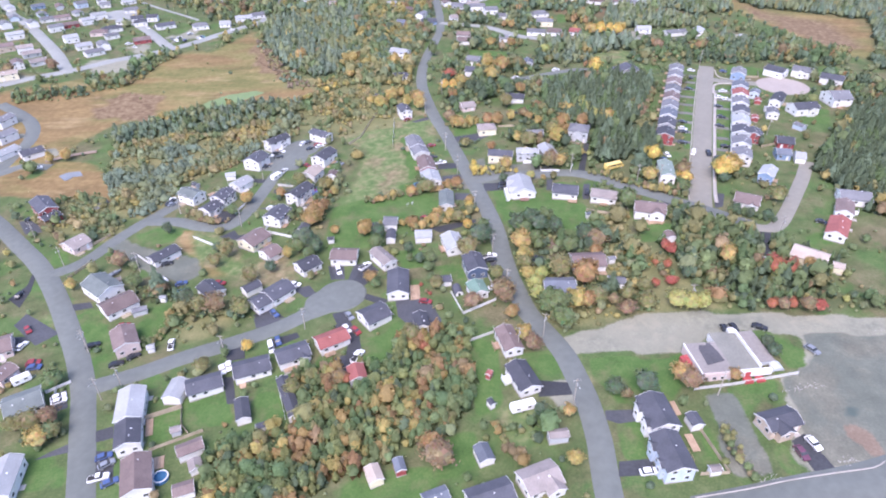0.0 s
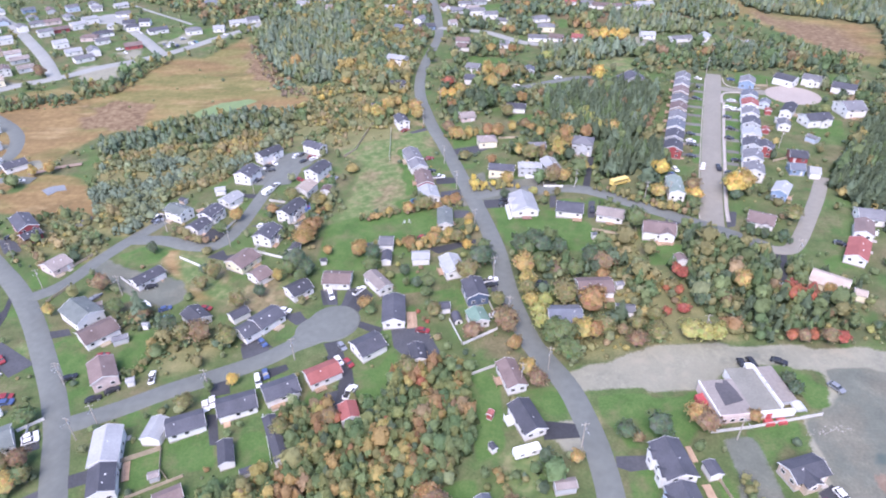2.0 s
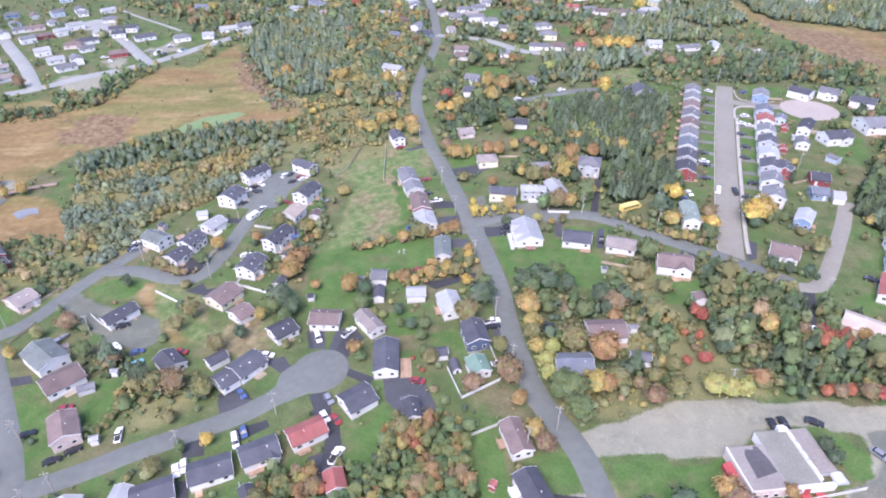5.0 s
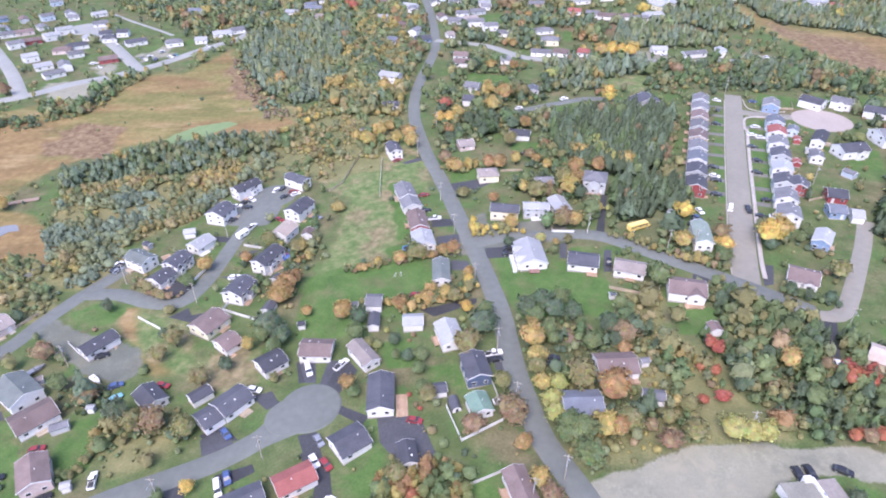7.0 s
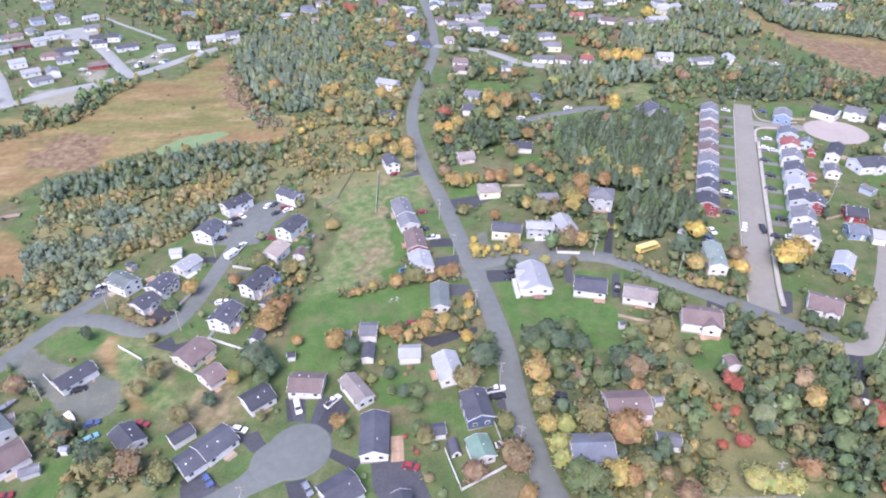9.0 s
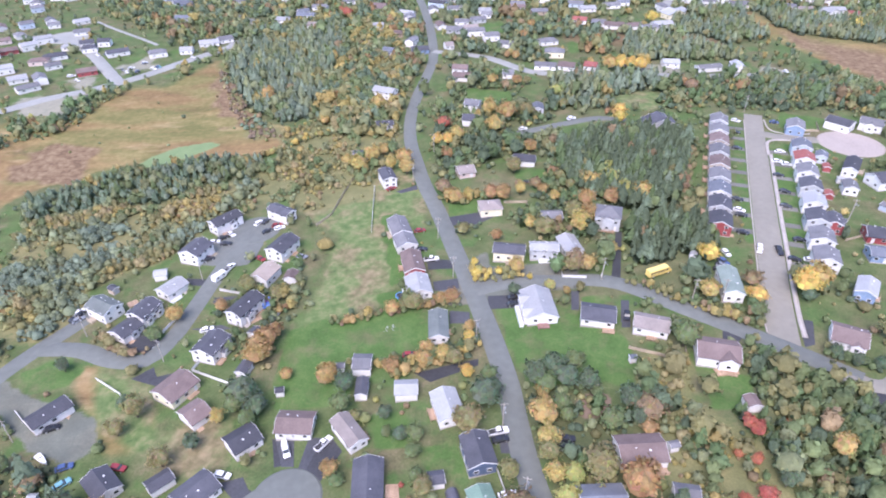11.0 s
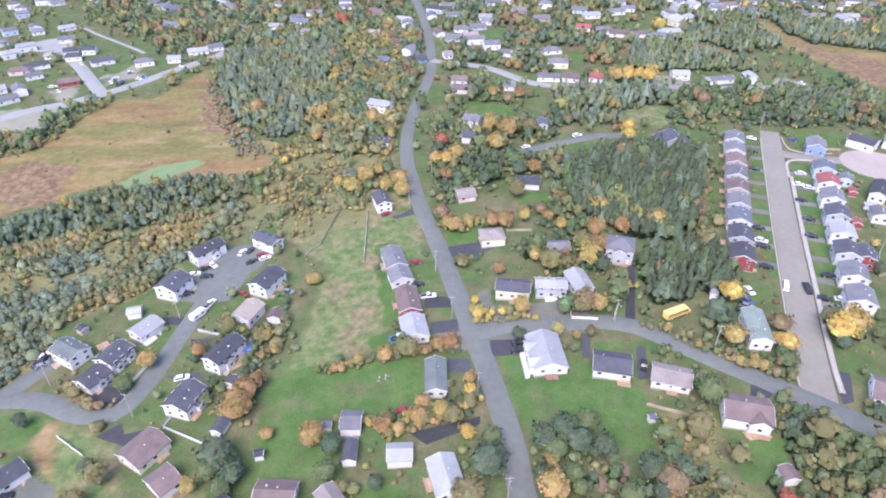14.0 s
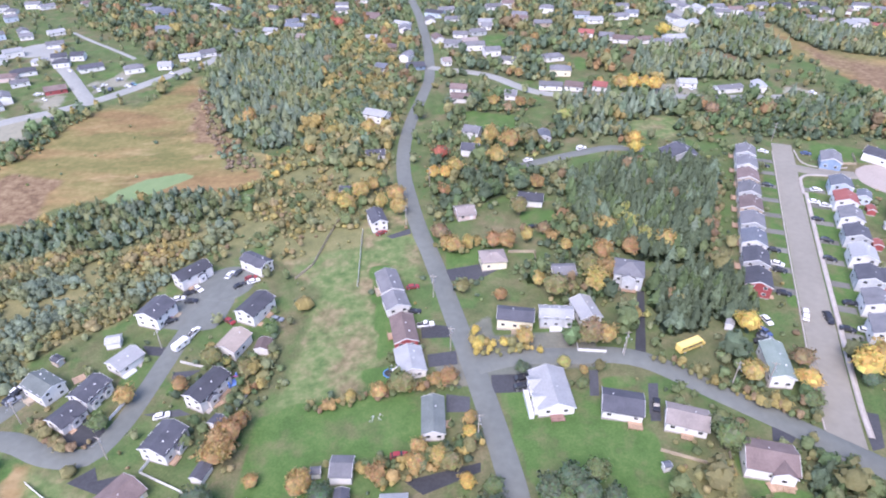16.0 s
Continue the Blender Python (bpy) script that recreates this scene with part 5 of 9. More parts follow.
b = house(-93.7, 267.2, 59, 9.3, 7.5, 3.0, "gable", "metal", "white", "house")
porch(b, -1, -2.3, 4.2, 1.7)
house(-101.5, 276.7, 15, 4.6, 4.5, 2.5, "gable", "metal", "white", "shed")
b = house(-91.5, 288.7, 71, 10.4, 9.3, 4.8, "gable", "navy", "white", "house")
porch(b, -1, 2.5, 4.2, 1.7)
b = house(-85.9, 309.8, 49, 13.0, 7.1, 4.7, "gable", "navy", "white", "house")
wing(b, -1, 1.5, 2.6, 0.8, 3.3)
deck(b, -1, -3.0, 3.0, 1.8)
b = house(-63.3, 314.1, 147, 11.5, 6.5, 4.5, "gable", "navy", "white", "house")
deck(b, -1, -2.0, 3.0, 1.6)
b = house(-57.6, 288.1, 65, 12.1, 8.2, 4.5, "gable", "navy", "white", "house")
deck(b, -1, 1.0, 3.0, 1.8)
house(-60.6, 271.5, 69, 9.8, 7.6, 3.8, "gable", "tan", "white", "house")
house(-51.0, 270.2, 85, 5.2, 4.7, 2.5, "gable", "brown", "white", "shed")
b = house(-63.0, 252.3, 63, 12.7, 7.1, 4.7, "gable", "navy", "white", "house")
wing(b, -1, -2.0, 3.0, 1.0, 3.4)
deck(b, -1, 2.5, 3.4, 2.4)
house(-57.1, 240.7, 63, 3.6, 4.6, 2.3, "gable", "navy", "white", "shed")
b = house(-69.4, 234.4, 72, 10.3, 8.6, 4.2, "gable", "navy", "white", "house")
wing(b, -1, 0.5, 3.2, 1.4, 2.9)
deck(b, -1, -3.0, 3.0, 2.0)
house(-56.8, 224.8, 75, 5.2, 3.8, 2.2, "gable", "navy", "white", "shed")
b = house(-75.4, 218.1, 59, 10.6, 9.5, 3.0, "gable", "brown", "cream", "house")
deck(b, -1, 1.5, 3.6, 1.6)
house(-66.4, 207.9, 50, 6.7, 8.2, 2.8, "gable", "brown", "white", "house")
b = house(-50.0, 197.4, 42, 8.4, 7.8, 3.0, "gable", "navy", "white", "house")
deck(b, -1, 0.0, 2.6, 1.4)
b = house(-36.5, 201.6, 177, 10.2, 8.1, 3.0, "gable", "brown", "white", "house")
deck(b, -1, 0.0, 3.4, 1.2)
b = house(-21.6, 197.7, 126, 11.2, 5.8, 3.2, "gable", "taupe", "white", "house")
deck(b, -1, -3.0, 2.6, 1.4)
house(-15.1, 181.2, 93, 13.8, 7.8, 3.2, "gable", "navy", "white", "house")
b = house(-57.9, 182.3, 50, 10.0, 8.3, 3.0, "gable", "navy", "white", "house")
porch(b, -1, 0.9, 3.0, 2.3)
house(-63.0, 176.9, 45, 6.4, 7.6, 3.0, "gable", "navy", "white", "house")
house(-68.5, 186.2, 44, 6.5, 4.7, 2.5, "gable", "navy", "white", "shed")
house(-83.2, 186.0, 137, 9.1, 7.2, 3.0, "gable", "navy", "white", "house")
house(-22.1, 165.5, 36, 9.2, 8.6, 3.0, "gable", "navy", "white", "house")
b = house(-34.7, 155.0, 31, 10.3, 6.9, 3.0, "gable", "red", "white", "house")
deck(b, -1, -2.5, 3.4, 1.8)
house(-25.0, 139.3, 108, 6.2, 5.3, 2.8, "gable", "red", "grey", "shed")
b = house(-46.3, 149.7, 27, 10.3, 7.5, 3.0, "gable", "navy", "white", "house")
wing(b, -1, 2.6, 3.0, 1.0, 2.9)
deck(b, -1, -2.0, 4.0, 1.6)
house(-6.7, 160.2, 101, 7.3, 4.8, 3.0, "gable", "navy", "white", "house")
house(11.9, 187.9, 102, 10.3, 7.5, 4.0, "gable", "navy", "navyblue", "house")
house(12.2, 174.7, 106, 7.0, 6.4, 3.0, "gable", "seagreen", "white", "house")
b = house(4.6, 203.8, 105, 11.0, 7.6, 3.0, "gable", "lightgrey", "white", "house")
deck(b, 1, 0.0, 4.0, 1.8)
house(-6.9, 211.4, 2, 6.6, 5.9, 2.8, "gable", "lightgrey", "white", "shed")
house(-20.4, 222.7, 179, 5.7, 6.7, 3.0, "gable", "grey", "white", "shed")
house(-19.7, 213.4, 90, 7.0, 3.8, 2.4, "gable", "navy", "white", "shed")
b = house(2.3, 236.8, 91, 12.9, 6.4, 3.0, "gable", "green", "white", "house")
deck(b, -1, -1.0, 2.4, 1.8)
b = house(-4.5, 258.0, 101, 10.6, 8.5, 3.0, "gable", "lightgrey", "white", "house")
porch(b, 1, -0.7, 2.9, 1.6)
b = house(-6.9, 272.0, 100, 13.0, 7.8, 3.0, "gable", "brown", "red", "house")
deck(b, 1, 0.0, 3.0, 1.6)
b = house(-12.9, 296.9, 106, 12.2, 8.0, 3.0, "gable", "grey", "grey", "house")
porch(b, 1, -1.2, 3.7, 1.5)
house(-10.1, 286.0, 107, 8.3, 8.3, 3.0, "gable", "grey", "white", "house")
house(-20.2, 338.7, 108, 11.0, 6.6, 4.5, "gable", "navy", "white", "house")
house(-35.1, 366.0, 2, 7.6, 6.5, 3.0, "gable", "navy", "white", "house")
house(-25.7, 400.7, 8, 9.4, 7.2, 3.0, "gable", "navy", "white", "house")
house(-28.3, 447.1, 154, 13.4, 9.0, 4.5, "gable", "metal", "white", "house")
house(23.6, 306.4, 7, 9.4, 8.1, 3.5, "hip", "taupe", "cream", "house")
house(42.3, 347.3, 169, 10.5, 7.8, 3.0, "gable", "navy", "white", "house")
house(15.0, 341.0, 13, 7.9, 8.6, 2.6, "gable", "taupe", "pink", "house")
house(46.9, 297.3, 2, 8.4, 6.8, 2.5, "gable", "grey", "grey", "house")
b = house(67.5, 291.4, 164, 10.0, 9.5, 6.0, "hip", "grey", "grey", "house")
wing(b, 1, 0.0, 4.0, 0.9, 5.4)
deck(b, 1, 0.0, 6.0, 1.8)
b = house(28.1, 273.9, 171, 11.6, 7.1, 4.0, "gable", "navy", "cream", "house")
porch(b, 1, -1.1, 4.1, 1.9)
b = house(40.5, 273.3, 176, 10.5, 6.5, 4.2, "gable", "lightgrey", "grey", "house")
porch(b, 1, -0.1, 3.9, 1.5)
house(50.3, 275.7, 101, 10.6, 7.3, 3.0, "gable", "metal", "white", "house")
b = house(34.5, 243.2, 94, 14.5, 10.2, 3.0, "gable", "metal", "white", "house")
wing(b, 1, -3.6, 4.4, 0.9, 3.0)
wing(b, 1, 2.6, 4.4, 0.9, 3.0)
end_deck(b, -1, 3.6, 2.2)
ramp(b, 1, -2.5, 9.0)
b = house(52.2, 237.1, 167, 10.8, 8.6, 3.0, "gable", "navy", "white", "house")
deck(b, 1, -3.4, 3.6, 2.4)
b = house(67.0, 231.2, 162, 10.6, 7.7, 3.0, "gable", "taupe", "white", "house")
deck(b, 1, -0.5, 3.0, 1.8)
b = house(81.8, 218.0, 166, 11.9, 9.5, 3.5, "gable", "brown", "white", "house")
wing(b, 1, -2.6, 5.0, 0.9, 3.5)
deck(b, 1, -3.0, 4.0, 2.6)
b = house(97.3, 248.5, 80, 14.5, 6.6, 4.0, "gable", "darkgreen", "white", "house")
porch(b, -1, 1.8, 4.1, 1.5)
house(84.1, 199.4, 94, 4.1, 3.9, 2.5, "gable", "brown", "white", "shed")
b = house(51.4, 186.0, 3, 11.8, 8.8, 3.0, "gable", "brown", "white", "house")
deck(b, -1, 4.0, 3.0, 2.0)
house(39.3, 172.6, 2, 10.8, 8.8, 3.0, "gable", "slate", "white", "house")
house(58.7, 174.0, 170, 5.9, 4.3, 2.5, "gable", "grey", "white", "shed")
b = house(121.6, 222.4, 152, 9.6, 9.5, 3.0, "gable", "brown", "white", "house")
wing(b, 1, -2.0, 3.0, 0.8, 2.9)
b = house(138.5, 243.2, 54, 9.8, 6.5, 4.0, "gable", "metal", "blue", "house")
porch(b, -1, 0.4, 2.6, 1.5)
b = house(127.0, 183.2, 142, 11.3, 8.8, 3.0, "gable", "tan", "cream", "house")
deck(b, -1, 2.0, 4.0, 2.0)
b = house(155.7, 214.3, 60, 11.3, 6.7, 3.0, "gable", "brown", "white", "house")
porch(b, -1, 2.6, 3.0, 2.1)
house(145.8, 200.5, 55, 14.4, 7.3, 3.0, "gable", "red", "white", "house")
house(164.1, 223.3, 165, 11.5, 8.9, 3.0, "gable", "grey", "white", "house")
house(133.6, 177.0, 151, 3.6, 4.2, 2.5, "gable", "tan", "cream", "shed")
house(177.0, 370.6, 65, 11.0, 8.6, 4.0, "gable", "grey", "blue", "house")
house(200.9, 374.1, 130, 11.8, 9.0, 4.0, "gable", "navy", "white", "house")
b = house(216.1, 373.1, 141, 10.6, 9.0, 4.0, "gable", "grey", "white", "house")
wing(b, 1, 0.0, 4.0, 1.2, 3.8)
house(226.5, 359.2, 146, 12.4, 9.0, 4.0, "gable", "navy", "white", "house")
b = house(212.8, 328.8, 3, 11.0, 13.3, 4.5, "gable", "grey", "white", "house")
porch(b, -1, -0.8, 3.5, 2.1)
b = house(188.6, 315.8, 9, 13.6, 9.5, 4.0, "gable", "navy", "white", "house")
wing(b, -1, 2.0, 4.0, 1.2, 3.8)
b = house(181.0, 328.1, 54, 14.5, 6.3, 4.0, "gable", "navy", "white", "house")
porch(b, -1, 1.8, 4.0, 2.2)
house(160.9, 276.0, 164, 7.6, 8.9, 3.0, "gable", "navy", "red", "house")
house(154.5, 263.9, 169, 6.5, 7.4, 3.0, "gable", "slate", "blue", "house")
house(160.7, 260.6, 162, 4.4, 7.7, 2.6, "gable", "metal", "white", "shed")
house(113.4, 379.0, 94, 11.0, 16.0, 3.5, "gable", "navy", "grey", "house")
b = house(55.3, 116.1, 98, 11.0, 8.0, 4.5, "gable", "navy", "white", "house")
wing(b, 1, -2.6, 2.6, 0.8, 4.2)
wing(b, 1, 2.4, 2.6, 0.8, 4.2)
deck(b, -1, 1.0, 4.0, 2.2)
b = house(55.2, 103.7, 96, 11.5, 7.5, 4.5, "gable", "navy", "lightblue", "house")
wing(b, 1, -2.6, 2.6, 0.8, 4.2)
wing(b, 1, 2.4, 2.6, 0.8, 4.2)
deck(b, -1, 1.0, 4.0, 2.4)
house(64.6, 114.7, 100, 4.2, 3.5, 2.3, "gable", "navy", "white", "shed")
b = house(84.9, 113.1, 16, 9.7, 6.4, 3.0, "gable", "navy", "tan", "house")
wing(b, -1, -1.0, 4.0, 1.6, 2.9)
house(64.6, 100.3, 7, 2.9, 2.0, 2.0, "gable", "taupe", "white", "shed")
b = house(20.4, 148.5, 105, 10.8, 6.1, 3.0, "gable", "brown", "white", "house")
deck(b, 1, 0.5, 3.0, 2.0)
b = house(23.0, 132.9, 110, 11.0, 6.8, 3.0, "gable", "navy", "white", "house")
porch(b, 1, 2.5, 2.8, 1.8)
house(13.5, 124.9, 120, 2.3, 1.7, 2.0, "gable", "navy", "white", "shed")
house(29.6, 112.5, 7, 5.3, 3.0, 2.5, "gable", "taupe", "grey", "shed")
house(10.5, 108.3, 108, 5.3, 4.2, 2.3, "gable", "slate", "white", "shed")
b = house(11.2, 96.0, 20, 11.2, 6.8, 3.0, "gable", "navy", "white", "house")
porch(b, -1, 2.3, 3.2, 2.2)
b = house(23.2, 99.8, 23, 9.7, 7.5, 3.0, "gable", "taupe", "white", "house")
wing(b, -1, 2.0, 4.5, 1.6, 2.9)
house(-1.5, 96.4, 23, 6.2, 4.4, 3.0, "gable", "slate", "white", "house")
house(-16.9, 104.3, 113, 5.0, 3.9, 2.5, "gable", "tan", "cream", "shed")
house(-10.7, 106.5, 108, 4.1, 2.9, 2.3, "gable", "slate", "red", "shed")
house(-15.6, 547.6, 69, 11.0, 7.1, 4.5, "gable", "grey", "white", "house")
house(-31.3, 531.9, 158, 8.3, 9.0, 3.0, "gable", "slate", "grey", "house")
house(-19.2, 617.8, 91, 11.0, 9.6, 4.0, "gable", "grey", "white", "house")
house(22.1, 415.9, 161, 8.6, 9.0, 4.5, "gable", "grey", "white", "house")
house(20.2, 397.6, 169, 8.6, 9.0, 3.5, "gable", "navy", "white", "house")
house(17.5, 481.5, 171, 10.2, 9.0, 3.0, "gable", "brown", "white", "house")
house(18.0, 466.3, 172, 11.3, 9.0, 3.0, "gable", "brown", "white", "house")
house(11.0, 533.2, 12, 6.4, 9.0, 3.0, "gable", "taupe", "white", "house")
house(46.4, 465.5, 172, 7.0, 9.0, 3.0, "gable", "grey", "white", "house")
house(80.2, 499.6, 172, 13.1, 9.0, 4.0, "hip", "grey", "cream", "house")
house(83.7, 473.3, 162, 10.7, 9.0, 3.0, "gable", "brown", "white", "house")
house(98.4, 471.4, 159, 8.3, 9.0, 3.0, "gable", "red", "white", "house")
house(126.2, 475.5, 175, 12.4, 9.0, 3.0, "gable", "brown", "tan", "house")
house(168.4, 462.9, 13, 16.0, 6.5, 3.0, "gable", "grey", "white", "house")
house(56.7, 408.3, 85, 9.2, 6.8, 2.5, "gable", "slate", "grey", "house")
house(112.3, 579.7, 164, 11.0, 9.0, 3.0, "gable", "red", "white", "house")
house(134.4, 562.0, 167, 14.7, 9.0, 3.0, "gable", "brown", "white", "house")
house(170.4, 562.9, 8, 15.5, 9.0, 3.0, "gable", "lightgrey", "white", "house")
house(186.6, 589.3, 116, 11.0, 16.0, 4.0, "gable", "lightgrey", "cream", "house")
house(124.7, 570.5, 164, 10.7, 9.0, 3.0, "gable", "grey", "white", "house")
house(229.0, 629.1, 176, 12.2, 9.0, 4.0, "gable", "grey", "white", "house")
house(251.9, 623.3, 176, 15.8, 9.0, 3.0, "gable", "grey", "white", "house")
house(287.4, 653.3, 176, 12.8, 9.0, 3.0, "gable", "navy", "white", "house")
house(287.7, 614.4, 168, 13.6, 9.0, 3.0, "gable", "grey", "white", "house")
house(311.2, 592.3, 105, 11.0, 13.5, 3.5, "gable", "lightgrey", "white", "house")
house(328.4, 589.6, 160, 9.4, 9.0, 3.0, "gable", "red", "white", "house")
house(297.4, 604.4, 176, 11.8, 9.0, 3.0, "gable", "taupe", "white", "house")
house(43.2, 610.5, 169, 8.4, 9.0, 3.0, "gable", "grey", "white", "house")
house(16.3, 572.6, 169, 12.5, 9.0, 3.0, "gable", "grey", "grey", "house")
house(70.5, 627.0, 171, 12.1, 9.0, 3.0, "gable", "brown", "white", "house")
house(-127.2, 636.7, 169, 12.4, 9.0, 3.0, "gable", "lightgrey", "white", "house")
house(-110.6, 649.2, 175, 15.9, 9.0, 3.0, "gable", "slate", "white", "house")
house(-43.1, 658.1, 160, 13.2, 9.0, 3.0, "gable", "brown", "tan", "house")
house(-97.6, 615.2, 166, 10.8, 9.0, 3.0, "gable", "taupe", "white", "house")
house(-172.5, 573.8, 22, 14.9, 9.0, 3.0, "gable", "metal", "white", "house")
house(-162.7, 582.9, 32, 11.5, 9.0, 3.0, "gable", "grey", "white", "house")
house(-183.7, 556.2, 9, 9.4, 9.0, 3.0, "gable", "metal", "white", "house")
house(-202.8, 549.2, 28, 12.9, 9.0, 3.5, "hip", "grey", "white", "house")
house(-233.9, 553.1, 34, 16.0, 9.0, 3.0, "gable", "navy", "white", "house")
house(-258.6, 562.5, 20, 10.9, 9.0, 3.5, "hip", "navy", "white", "house")
house(-253.8, 577.4, 11, 9.5, 9.0, 4.0, "gable", "navy", "white", "house")
house(-275.6, 544.4, 33, 16.0, 9.0, 3.0, "hip", "navy", "white", "house")
house(-237.3, 511.0, 30, 13.2, 9.0, 3.0, "gable", "brown", "red", "house")
house(-301.8, 641.3, 40, 12.9, 9.0, 2.6, "gable", "metal", "white", "house")
house(-319.2, 629.6, 27, 9.7, 9.0, 3.0, "gable", "grey", "white", "house")
house(-216.1, 649.5, 7, 16.0, 9.0, 3.0, "gable", "slate", "grey", "house")
house(-231.0, 696.1, 14, 14.3, 9.0, 4.0, "gable", "slate", "blue", "house")
house(-185.7, 710.4, 151, 16.0, 9.0, 3.0, "hip", "grey", "white", "house")
house(-102.5, 677.6, 174, 13.9, 9.0, 3.0, "gable", "grey", "white", "house")
house(-15.0, 605.8, 112, 16.0, 6.5, 3.0, "gable", "navy", "white", "house")
house(4.0, 658.3, 152, 16.0, 9.0, 4.0, "gable", "navy", "lightblue", "house")
b = house(107.6, 284.7, 70, 9.8, 8.6, 4.6, "gable", "navy", "red", "row")
deck(b, 1, -1.5, 3.4, 2.2)
b = house(111.9, 296.4, 70, 9.8, 8.6, 4.6, "gable", "navy", "grey", "row")
deck(b, 1, -1.5, 3.4, 2.2)
b = house(116.2, 308.0, 70, 9.8, 8.6, 4.6, "gable", "slate", "white", "row")
deck(b, 1, 1.2, 3.4, 2.2)
b = house(120.6, 319.6, 70, 9.8, 8.6, 4.6, "gable", "grey", "grey", "row")
deck(b, 1, 1.2, 3.4, 2.2)
b = house(124.9, 331.2, 70, 9.8, 8.6, 4.6, "gable", "brown", "tan", "row")
deck(b, 1, 1.2, 3.4, 2.2)
b = house(129.2, 342.9, 70, 9.8, 8.6, 4.6, "gable", "grey", "grey", "row")
deck(b, 1, -1.5, 3.4, 2.2)
b = house(133.5, 354.5, 70, 9.8, 8.6, 4.6, "gable", "brown", "tan", "row")
deck(b, 1, -1.5, 3.4, 2.2)
b = house(137.9, 366.1, 70, 9.8, 8.6, 4.6, "gable", "grey", "white", "row")
deck(b, 1, -1.5, 3.4, 2.2)
b = house(142.2, 377.7, 70, 9.8, 8.6, 4.6, "gable", "grey", "grey", "row")
deck(b, 1, 1.2, 3.4, 2.2)
house(134.1, 259.8, 69, 9.2, 8.6, 4.6, "gable", "grey", "white", "row")
house(138.9, 272.2, 69, 9.2, 8.6, 4.6, "gable", "grey", "white", "row")
house(143.8, 284.7, 69, 9.2, 8.6, 4.6, "gable", "navy", "grey", "row")
house(148.7, 297.1, 69, 9.2, 8.6, 4.6, "gable", "metal", "white", "row")
house(153.6, 309.5, 69, 9.2, 8.6, 4.6, "gable", "navy", "grey", "row")
house(158.4, 322.0, 69, 9.2, 8.6, 4.6, "gable", "grey", "white", "row")
house(163.3, 334.4, 69, 9.2, 8.6, 4.6, "gable", "red", "white", "row")
house(168.2, 346.8, 69, 9.2, 8.6, 4.6, "gable", "slate", "lightblue", "row")
b = house(148.6, 282.8, 69, 8.6, 7.0, 4.4, "gable", "navy", "red", "house")
wing(b, -1, 1.0, 3.0, 0.9, 4.0)
house(173.4, 338.7, 60, 6.4, 5.4, 3.4, "gable", "slate", "lightblue", "house")
house(170.6, 310.6, 70, 7.8, 6.0, 3.4, "gable", "grey", "white", "house")
house(177.4, 295.0, 120, 5.4, 4.2, 2.4, "gable", "grey", "lightblue", "shed")
house(171.8, 318.5, 160, 3.6, 2.6, 2.2, "gable", "lightgrey", "white", "shed")
house(171.5, 329.9, 69, 4.6, 3.4, 2.2, "gable", "red", "red", "shed")
house(159.9, 306.2, 69, 4.4, 3.6, 2.2, "gable", "red", "red", "shed")
house(-94.6, 157.8, 20, 2.4, 2.4, 2.1, "gable", "metal", "white", "shed")
house(-100.1, 183.8, 0, 2.2, 2.0, 2.1, "gable", "lightgrey", "white", "shed")
house(-106.2, 177.4, 25, 5.0, 3.0, 2.1, "gable", "grey", "grey", "shed")
house(-43.8, 214.7, 10, 2.6, 2.4, 2.1, "gable", "navy", "white", "shed")
house(-116.4, 269.3, -30, 3.5, 3.0, 2.1, "gable", "navy", "tan", "shed")
house(58.1, 218.1, 10, 1.8, 1.5, 2.1, "gable", "slate", "white", "shed")
house(60.1, 187.4, 10, 2.6, 2.2, 2.1, "gable", "grey", "white", "shed")
house(92.2, 266.9, 60, 4.0, 2.6, 2.1, "gable", "metal", "white", "shed")
house(-27.1, 222.7, 5, 2.6, 2.4, 2.1, "gable", "grey", "white", "shed")
house(13.6, 135.7, 60, 2.0, 1.8, 2.1, "gable", "red", "red", "shed")


